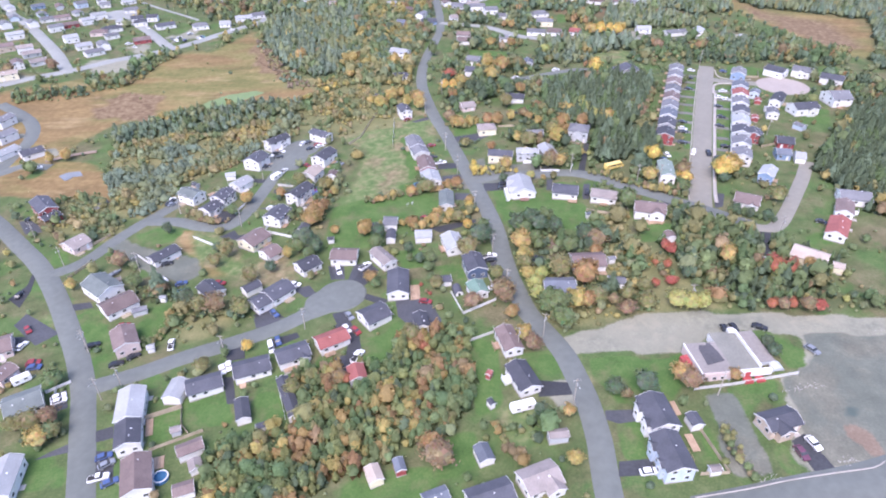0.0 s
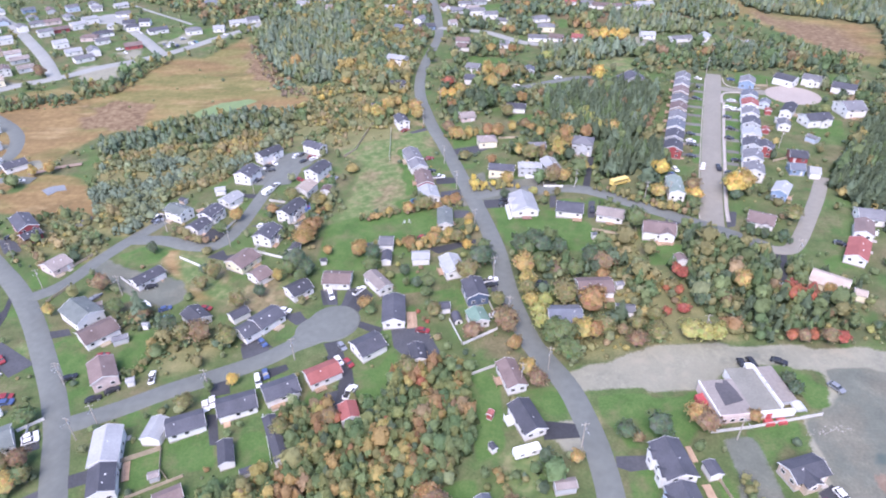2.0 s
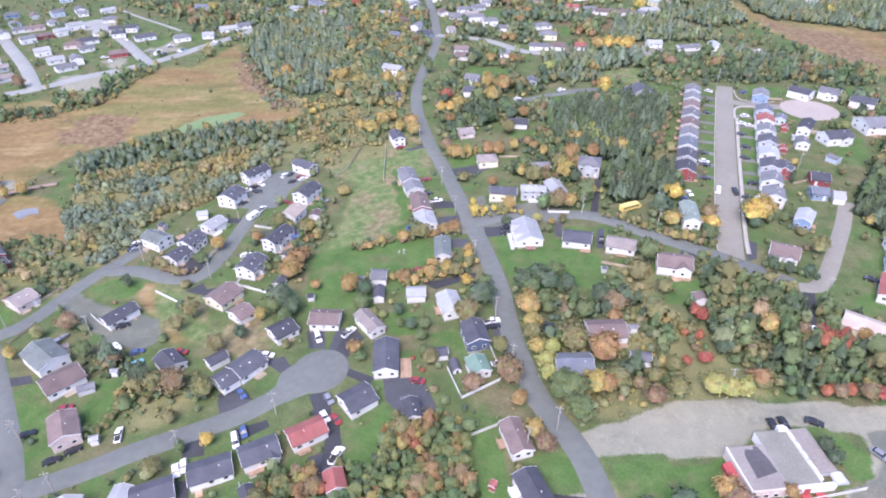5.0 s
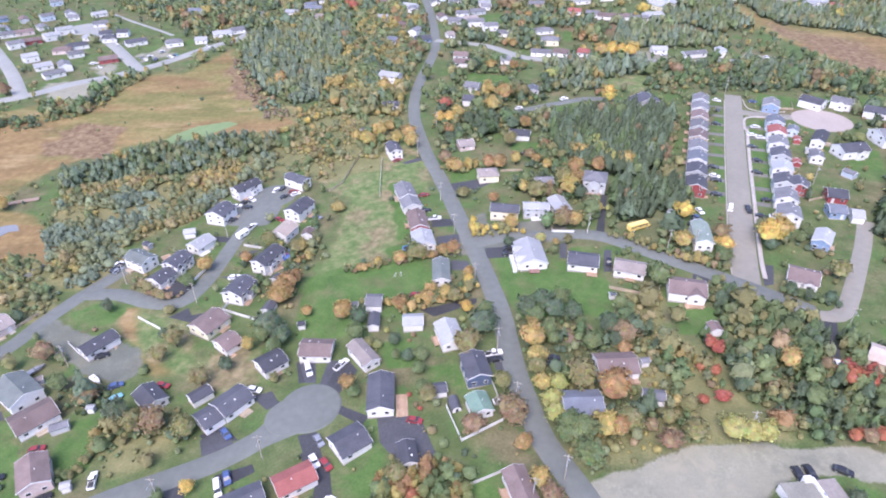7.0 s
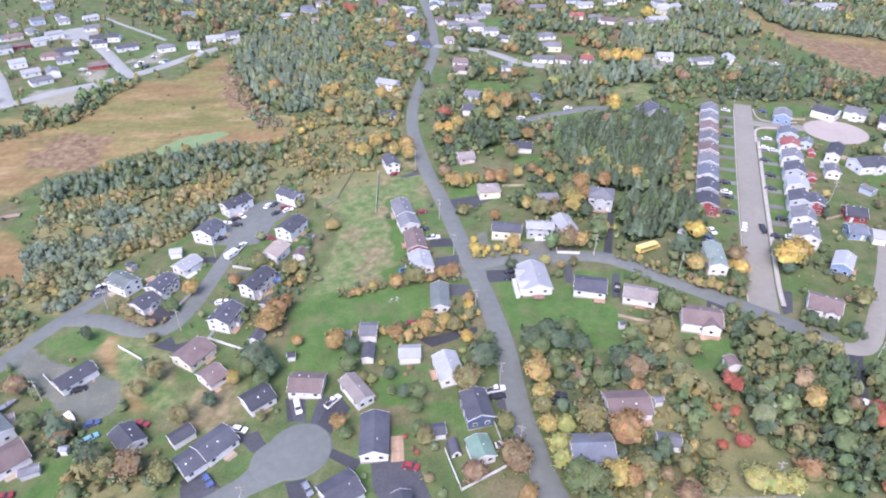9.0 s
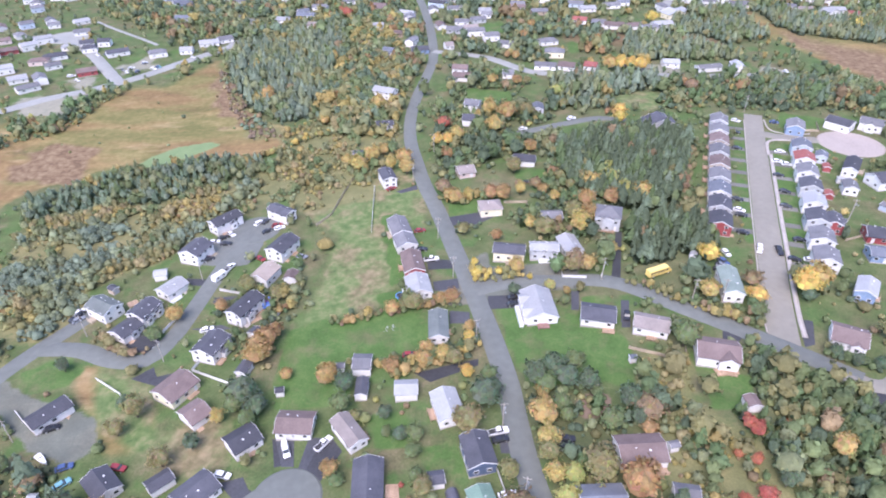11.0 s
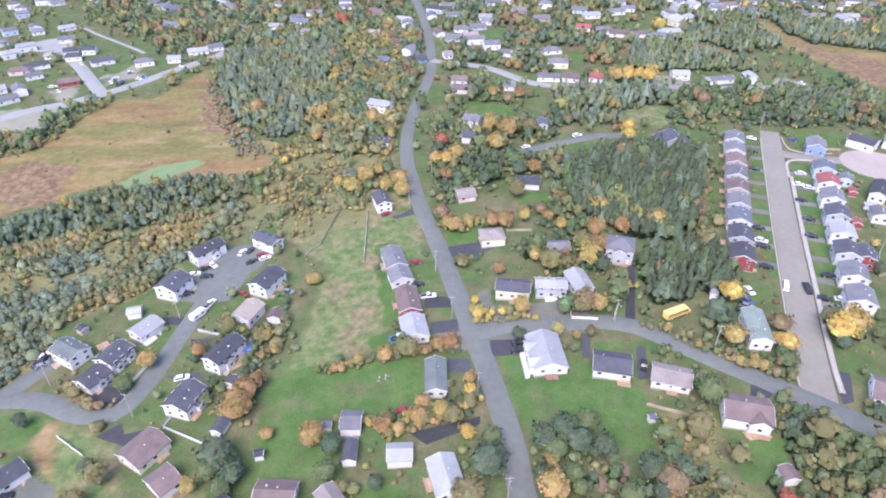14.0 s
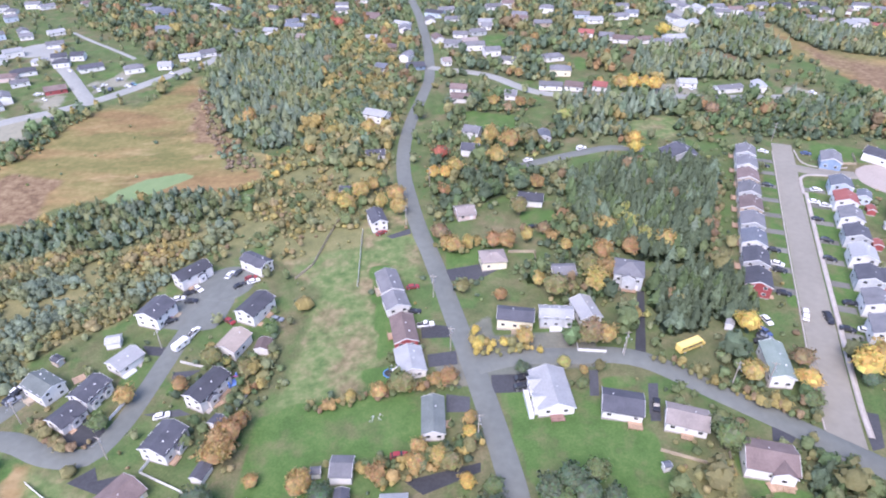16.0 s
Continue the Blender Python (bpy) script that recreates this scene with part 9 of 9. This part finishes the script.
# ---- woods and scrub ----
def free(px, py):
    """Which places are clear of roads, drives, houses and vehicles."""
    ok = np.ones(len(px), bool)
    for kind, what, gap in KEEP_OUT:
        if kind == "disc":
            ok &= np.hypot(px - what[0], py - what[1]) > gap
        elif kind == "rect":
            x, y, a, hl, hw = what
            near = np.hypot(px - x, py - y) < hl + hw + gap
            u, v = (px - x) * math.cos(a) + (py - y) * math.sin(a), -(px - x) * math.sin(a) + (py - y) * math.cos(a)
            ok &= ~(near & (np.abs(u) < hl + gap) & (np.abs(v) < hw + gap))
        elif kind == "poly":
            ok &= ~inside(px, py, what)
        else:
            lo, hi = what.min(0) - gap, what.max(0) + gap
            idx = np.where((px > lo[0]) & (px < hi[0]) & (py > lo[1]) & (py < hi[1]))[0]
            for chunk in np.array_split(idx, max(1, len(idx) // 4000)):
                if len(chunk):
                    d = np.hypot(px[chunk, None] - what[None, :, 0], py[chunk, None] - what[None, :, 1]).min(1)
                    ok[chunk] &= d > gap
    return ok


def scatter(x0, x1, y0, y1, gap):
    """Jittered places on a grid."""
    xx, yy = np.meshgrid(np.arange(x0, x1, gap), np.arange(y0, y1, gap))
    px, py = xx.ravel() + rng.uniform(-0.55, 0.55, xx.size) * gap, yy.ravel() + rng.uniform(-0.55, 0.55, xx.size) * gap
    return px, py


def plant(name, label, category, px, py, forms, heights, tints, weights, clump=18.0, uneven=0.2, stray=0.28):
    """Many plants as one object: each of one of the forms, with its own height, turn and colour."""
    n = len(px)
    if not n:
        return
    verts, cols, mats, norms = [], [], [], []
    names = list(tints)
    z = land(px, py)
    w = np.asarray(weights, float) / np.sum(weights)
    patch = np.array([noise.noise((x / clump, y / clump, 3.7)) for x, y in zip(px, py)])
    pick = np.clip((patch + 0.5 + rng.normal(0, stray, n)), 0, 0.9999)
    order = np.searchsorted(np.cumsum(w), np.argsort(np.argsort(pick)) / n, side="right").clip(0, len(names) - 1)
    which = rng.integers(0, len(forms), n)
    hs = rng.uniform(*heights, n) * np.exp(rng.normal(0, uneven, n))
    turn = rng.uniform(0, 2 * np.pi, n)
    for f, (leaf, stem, inner) in enumerate(forms):
        idx = np.where(which == f)[0]
        if not len(idx):
            continue
        both = np.concatenate([leaf, stem])
        both, soft = outward(both, (0, 0, 0.4), 0.5, (len(leaf) - inner, len(leaf)))
        c, s = np.cos(turn[idx])[:, None, None], np.sin(turn[idx])[:, None, None]
        wide = hs[idx][:, None, None] * rng.uniform(0.85, 1.2, len(idx))[:, None, None]
        x = (both[None, ..., 0] * c - both[None, ..., 1] * s) * wide + px[idx][:, None, None]
        y = (both[None, ..., 0] * s + both[None, ..., 1] * c) * wide + py[idx][:, None, None]
        zz = both[None, ..., 2] * hs[idx][:, None, None] + z[idx][:, None, None]
        verts.append(np.stack([x, y, zz], -1).reshape(-1, 3))
        turned = np.stack([soft[None, ..., 0] * c - soft[None, ..., 1] * s, soft[None, ..., 0] * s + soft[None, ..., 1] * c, np.broadcast_to(soft[None, ..., 2], x.shape)], -1)
        norms.append(turned.reshape(-1, 3))
        base = np.array([TINTS[names[k]] for k in order[idx]]) * np.exp(rng.normal(0, 0.12, (len(idx), 1)))
        col = base[:, None, :] * np.exp(rng.normal(0, 0.11, (len(idx), len(both), 1)))
        cols.append(np.repeat(col.reshape(-1, 3), 4, 0))
        mats.append(np.tile(np.r_[np.zeros(len(leaf)), np.ones(len(stem))], len(idx)))
    me = quads_mesh(name, np.concatenate(verts), [LEAF, BARK], np.clip(np.concatenate(cols), 0.004, 0.8), np.concatenate(mats), np.concatenate(norms))
    tagged(new(name, me), label, category, kind="stuff")


def forms(kind, count, versions=4):
    out = []
    for v in range(versions):
        gen = np.random.default_rng(100 * v + count)
        if kind == "needle":
            out.append((needled(gen, count, 1.0, gen.uniform(0.31, 0.42), 0.075 if count > 40 else 0.11), trunk_quads(1.0, 0.018, 0.5), 12))
        elif kind == "leaf":
            r = gen.uniform(0.34, 0.46)
            size, low = (0.070, 0.05) if count > 60 else (0.115, 0.02) if count > 30 else (0.16, 0.0)
            out.append((np.concatenate([leafy(gen, count, 12, 1.0, r, size, low), core(1.0, r, low, *((7, 4) if count > 60 else (6, 4)))]), trunk_quads(1.0, 0.03, 0.5), 18 if count > 60 else 15))
        else:
            r = gen.uniform(0.6, 0.85)
            out.append((np.concatenate([leafy(gen, count, 8, 1.0, r, 0.13, 0.0), core(1.0, r, 0.0, 7, 4)]), trunk_quads(1.0, 0.04, 0.4), 18))
    return out


HEDGES = []


def hedge(pts, tints):
    HEDGES.append((smooth_line(pts, 1.3), tints))


hedge([(-86.9, 374.7), (-76.9, 382.7), (-65.6, 393.8), (-55.4, 399.0), (-45.2, 406.7)], ["gilt", "lime", "olive", "green", "yellow"])
hedge([(-32.4, 243.6), (-21.2, 246.0), (-11.3, 247.6), (-4.4, 249.0), (9.6, 250.7)], ["olive", "green", "brown", "amber"])
hedge([(-10.8, 218.3), (0.5, 222.0), (6.0, 224.0), (12.3, 228.4)], ["amber", "orange", "olive"])
hedge([(113.5, 216.8), (119.1, 213.6), (125.5, 210.4)], ["dark", "green"])
hedge([(-56.7, 228.2), (-53.5, 234.8), (-51.7, 242.0)], ["orange", "brown", "amber", "olive"])
hedge([(-110.2, 243.2), (-101.9, 237.6), (-93.2, 235.3)], ["brown", "olive", "straw"])
hedge([(121.7, 353.3), (111.6, 329.5), (100.2, 301.3)], ["olive", "brown", "green", "straw"])
hedge([(71.1, 111.6), (71.9, 104.0), (72.6, 96.9)], ["olive", "brown", "green"])
hedge([(15.0, 270.2), (15.4, 262.3), (23.1, 262.1), (31.9, 260.7)], ["amber", "yellow", "olive"])
hedge([(-179.2, 244.5), (-160.9, 228.5), (-156.9, 222.7)], ["olive", "brown"])
hedge([(95.8, 225.4), (96.5, 219.0), (100.5, 215.8)], ["dark", "green", "olive"])
hedge([(67.5, 254.8), (72.6, 251.2), (78.2, 245.6), (85.3, 239.3), (93.1, 234.2), (99.4, 229.9)], ["olive", "green", "gilt", "brown"])
hedge([(4.0, 319.5), (11.5, 315.1), (17.3, 317.7), (29.7, 317.8)], ["amber", "olive", "green"])
hedge([(13.8, 119.2), (16.5, 112.3), (20.4, 105.9)], ["brown", "olive", "orange"])
hedge([(-84.1, 172.4), (-78.9, 174.3), (-68.9, 171.5)], ["olive", "green", "dark"])
hedge([(-18.0, 223.4), (-9.7, 224.0), (-1.4, 224.6), (7.0, 226.3)], ["amber", "green", "olive"])
hedge([(-91.3, 177.7), (-92.8, 167.0), (-98.6, 159.6)], ["olive", "green"])


def woods():
    near_leaf, mid_leaf, far_leaf = forms("leaf", 80, 6), forms("leaf", 46, 6), forms("leaf", 20, 6)
    near_needle, far_needle, bush = forms("needle", 50, 6), forms("needle", 28, 6), forms("bush", 16, 6)

    def zone(kind, box_of, gap, keep=1.0):
        """Free places in a zone, and a lot for each."""
        px, py = scatter(*box_of, gap)
        ok = cover(kind, px, py) & ~cover("lawn", px, py) & ~cover("meadow", px, py)
        if kind == "spruce":
            ok &= ~cover("heath", px, py) & ~cover("bog", px, py)
        ok &= rng.random(len(px)) < keep
        ok[ok] &= free(px[ok], py[ok])
        px, py = px[ok], py[ok]
        return px, py, rng.random(len(px))

    def gaps(px, py, share, wide=12, stray=0.25):
        """True where a plant stands, with ragged clearings left between."""
        v = np.array([noise.noise((x / wide, y / wide, 9.1)) + 0.5 * noise.noise((x / 4.5, y / 4.5, 2.2)) for x, y in zip(px, py)])
        return (v > np.quantile(v, 1 - share)) | (rng.random(len(px)) < stray) if len(px) else np.zeros(0, bool)

    # mixed wood
    px, py, lot = zone("mixed", (-120, 60, 60, 200), 1.75)
    a = lot < 0.4
    plant("mixed_wood", "dense wood of green and rusty autumn trees", "trees", px[a], py[a], near_needle, (3.4, 6.0),
          ["leaf", "dark", "green", "moss", "olive", "gilt", "orange", "rust", "brown"], (20, 6, 28, 18, 8, 5, 4, 8, 3), 7.0)
    a = lot >= 0.4
    plant("mixed_wood", "dense mixed wood of green, orange and rusty autumn trees", "trees", px[a], py[a], near_leaf, (2.6, 4.8),
          ["leaf", "dark", "green", "moss", "olive", "gilt", "amber", "orange", "rust", "brown", "red"], (14, 4, 26, 18, 9, 6, 4, 7, 9, 3, 1), 7.0)
    # spruce on both slopes
    px, py, lot = zone("spruce", (-420, 440, 200, 900), 3.0)
    near = py < 430
    a = near & (lot < 0.56)
    plant("spruce_wood", "dark blue-green spruce wood on a slope", "trees", px[a], py[a], near_needle, (3.2, 5.6), ["spruce", "hazed", "sage", "green", "olive"], (36, 28, 18, 12, 6), 9.0)
    a = near & (lot >= 0.56)
    plant("birch_wood", "green and golden broadleaf trees among the spruces", "trees", px[a], py[a], mid_leaf, (2.6, 5.4), ["spruce", "hazed", "green", "sage", "olive", "gilt"], (22, 22, 20, 22, 10, 4))
    # this pale mix paints a mild distance haze into the far spruces
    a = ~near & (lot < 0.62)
    plant("spruce_wood", "distant dark spruce wood between the houses", "trees", px[a], py[a], far_needle, (4.5, 8.5), ["spruce", "hazed", "frost", "sage", "green"], (16, 40, 22, 14, 8), 12.0)
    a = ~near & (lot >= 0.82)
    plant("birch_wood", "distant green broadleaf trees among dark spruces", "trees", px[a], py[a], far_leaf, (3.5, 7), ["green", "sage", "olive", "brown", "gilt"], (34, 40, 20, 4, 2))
    # close dark pines
    px, py, lot = zone("pine", (0, 420, 120, 460), 2.15)
    a = (lot < 0.92) & (py >= 225)
    plant("conifer_wood", "close dark conifer wood behind the houses", "trees", px[a], py[a], near_needle, (4.2, 8), ["dark", "pine", "spruce", "leaf", "hazed"], (20, 46, 16, 16, 2), 8.0)
    a = (lot < 0.8) & (py < 225)
    plant("conifer_wood", "young green conifers and shrubs above a gravel lot", "trees", px[a], py[a], near_needle, (2.2, 4.6), ["dark", "leaf", "pine", "green", "moss"], (22, 26, 26, 16, 10), 8.0, 0.25)
    a = (lot >= 0.94) | ((lot >= 0.88) & (py < 225))
    plant("birch_wood", "green broadleaf trees among the conifers", "trees", px[a], py[a], mid_leaf, (4, 7), ["green", "olive", "brown", "gilt"], (44, 36, 14, 6))
    # grey-green scrub on the slope below the spruces
    px, py, lot = zone("scrub", (-300, 60, 130, 420), 1.65)
    a = gaps(px, py, 0.74, 17, 0.16)
    b = a & (lot < 0.5)
    plant("scrub", "grey-green, golden and rusty scrub on a slope", "shrubs", px[b], py[b], bush, (0.9, 2.2), ["hazed", "frost", "sage", "olive", "gilt", "straw", "rust", "brown"], (14, 16, 20, 22, 12, 12, 2, 2), 20.0, 0.3, 0.10)
    b = a & (lot >= 0.5)
    plant("scrub", "young blue-green trees in low scrub", "trees", px[b], py[b], mid_leaf, (1.7, 3.6), ["hazed", "frost", "sage", "green", "olive", "straw", "gilt"], (24, 18, 24, 10, 12, 6, 6), 20.0, 0.3, 0.10)
    # golden scrub
    px, py, lot = zone("gold", (-300, 80, 150, 560), 1.9)
    a = gaps(px, py, 0.62, 14, 0.1)
    b = a & (lot < 0.74)
    plant("scrub", "golden and olive autumn scrub on a slope", "shrubs", px[b], py[b], bush, (0.7, 1.9), ["green", "sage", "olive", "straw", "gilt", "brown"], (10, 22, 34, 12, 16, 6), 14.0, 0.3, 0.12)
    b = a & (lot >= 0.86)
    plant("scrub", "young golden and green trees in scrub", "trees", px[b], py[b], mid_leaf, (2.5, 5.0), ["leaf", "green", "sage", "olive", "gilt", "straw"], (14, 22, 20, 22, 14, 8), 12.0)
    # golden wood along the road and bare brown brush at the edge of the heath
    px, py, lot = zone("golden", (-120, 10, 370, 650), 3.3)
    plant("golden_wood", "golden and green broadleaf wood beside the road", "trees", px, py, mid_leaf, (3.4, 6.8), ["spruce", "green", "sage", "olive", "straw", "gilt", "amber", "rust"], (10, 20, 20, 20, 8, 14, 5, 3), 16.0, 0.25)
    px, py, lot = zone("fringe", (-170, -60, 380, 540), 2.6)
    a = lot < 0.8
    plant("scrub", "bare mauve-brown brush at the edge of a wood", "shrubs", px[a], py[a], bush, (1.0, 2.6), ["spruce", "sage", "olive", "brown", "mauve", "straw"], (12, 14, 14, 20, 34, 6), 14.0)
    # thickets
    px, py, lot = zone("brush", (-420, 440, 70, 470), 2.15)
    a = gaps(px, py, 0.92)
    b = a & (lot < 0.6)
    plant("thicket", "tangled green and rusty shrubs on rough ground", "shrubs", px[b], py[b], bush, (0.8, 1.9), ["dark", "green", "sage", "moss", "olive", "straw", "brown", "gilt"], (20, 28, 18, 12, 14, 3, 4, 1), 8.0, 0.3)
    tints, share = ["dark", "leaf", "green", "sage", "olive", "gilt", "rust", "brown", "lime"], (22, 24, 24, 13, 9, 2, 2, 3, 1)
    b = a & (lot >= 0.6) & (lot < 0.85) & (py < 250)
    plant("thicket", "young green, golden and orange trees in a thicket", "trees", px[b], py[b], near_leaf, (2.4, 5.0), tints, share, 8.0, 0.3)
    b = a & (lot >= 0.6) & (lot < 0.88) & (py >= 250)
    plant("thicket", "green and golden trees in a thicket farther off", "trees", px[b], py[b], mid_leaf, (2.4, 5.6), tints, share, 10.0, 0.3)
    b = a & (lot >= 0.94)
    plant("thicket", "young dark spruces among the shrubs", "trees", px[b], py[b], near_needle, (2.5, 6.0), ["dark", "leaf", "spruce", "pine"], (1, 1, 1, 1), 10.0, 0.3)
    px, py, lot = zone("brush", (-520, 560, 470, 1000), 4.5)
    a = gaps(px, py, 0.8)
    plant("thicket", "distant autumn trees and shrubs between houses", "trees", px[a], py[a], far_leaf, (3.0, 7.5), ["dark", "spruce", "green", "sage", "olive", "gilt", "rust", "brown"], (14, 12, 26, 20, 16, 4, 2, 6), 14.0)
    # garden shrubs and lone trees everywhere else, thick along ragged lines between the plots
    px, py = scatter(-420, 460, 60, 900, 3.4)
    ok = np.ones(len(px), bool)
    for kind in ("lawn", "gravel", "lot", "meadow", "spruce", "pine", "mixed", "field", "scrub", "gold", "golden", "fringe", "brush"):
        ok &= ~cover(kind, px, py)
    seam = np.array([min(abs(noise.noise((x / 26, y / 26, 5.3))), abs(noise.noise((x / 17, y / 17, 8.9)))) if k else 1.0 for x, y, k in zip(px, py, ok)])
    low = cover("heath", px, py)
    share = np.where(seam < 0.085, 0.56, 0.06)
    share = np.where(py > 470, np.where(seam < 0.07, 0.34, 0.09), share)
    ok &= rng.random(len(px)) < np.where(low, 0.022, np.where(cover("estate", px, py), 0.09, share))
    ok[ok] &= free(px[ok], py[ok])
    lot = rng.random(len(px))
    a = ok & (lot < 0.66) & (py < 470)
    plant("garden_shrubs", "scattered green and brown garden shrubs", "shrubs", px[a], py[a], bush, (0.7, 1.8), ["dark", "green", "sage", "moss", "olive", "straw", "brown", "gilt"], (14, 26, 16, 10, 16, 8, 6, 4), 14.0, 0.3)
    tints, share = ["dark", "green", "sage", "olive", "gilt", "rust", "brown"], (18, 30, 24, 20, 3, 2, 3)
    a = ok & (lot >= 0.72) & (py < 230) & ~low
    plant("garden_trees", "small green and golden trees between the houses", "trees", px[a], py[a], near_leaf, (2.0, 4.6), tints, share)
    a = ok & (lot >= 0.7) & (py >= 230) & (py < 470) & ~low
    plant("garden_trees", "small green trees among houses farther off", "trees", px[a], py[a], mid_leaf, (2.0, 5.0), tints, share)
    a = ok & (py >= 470) & ~low
    plant("garden_trees", "distant autumn trees among the far houses", "trees", px[a], py[a], far_leaf, (2.5, 5.5), ["dark", "green", "sage", "olive", "gilt", "rust", "brown"], (18, 30, 24, 20, 3, 2, 3))
    # hedges
    for line, tints in HEDGES:
        px = np.repeat(line[:, 0], 2) + rng.normal(0, 0.9, 2 * len(line))
        py = np.repeat(line[:, 1], 2) + rng.normal(0, 0.9, 2 * len(line))
        plant("hedge", "ragged hedge of green and golden shrubs along a lawn", "hedge", px, py, near_leaf, (1.6, 3.4), tints, [1] * len(tints), 6.0)
    # far woods beyond
    px, py = scatter(-800, 800, 720, 1000, 20)
    ok = (py > 800) | (np.abs(px) > 440)
    px, py = px[ok], py[ok]
    plant("far_wood", "far wooded hills beyond the suburb", "trees", px, py, far_leaf, (5, 10), ["dark", "green", "olive", "amber"], (35, 35, 20, 10))


woods()
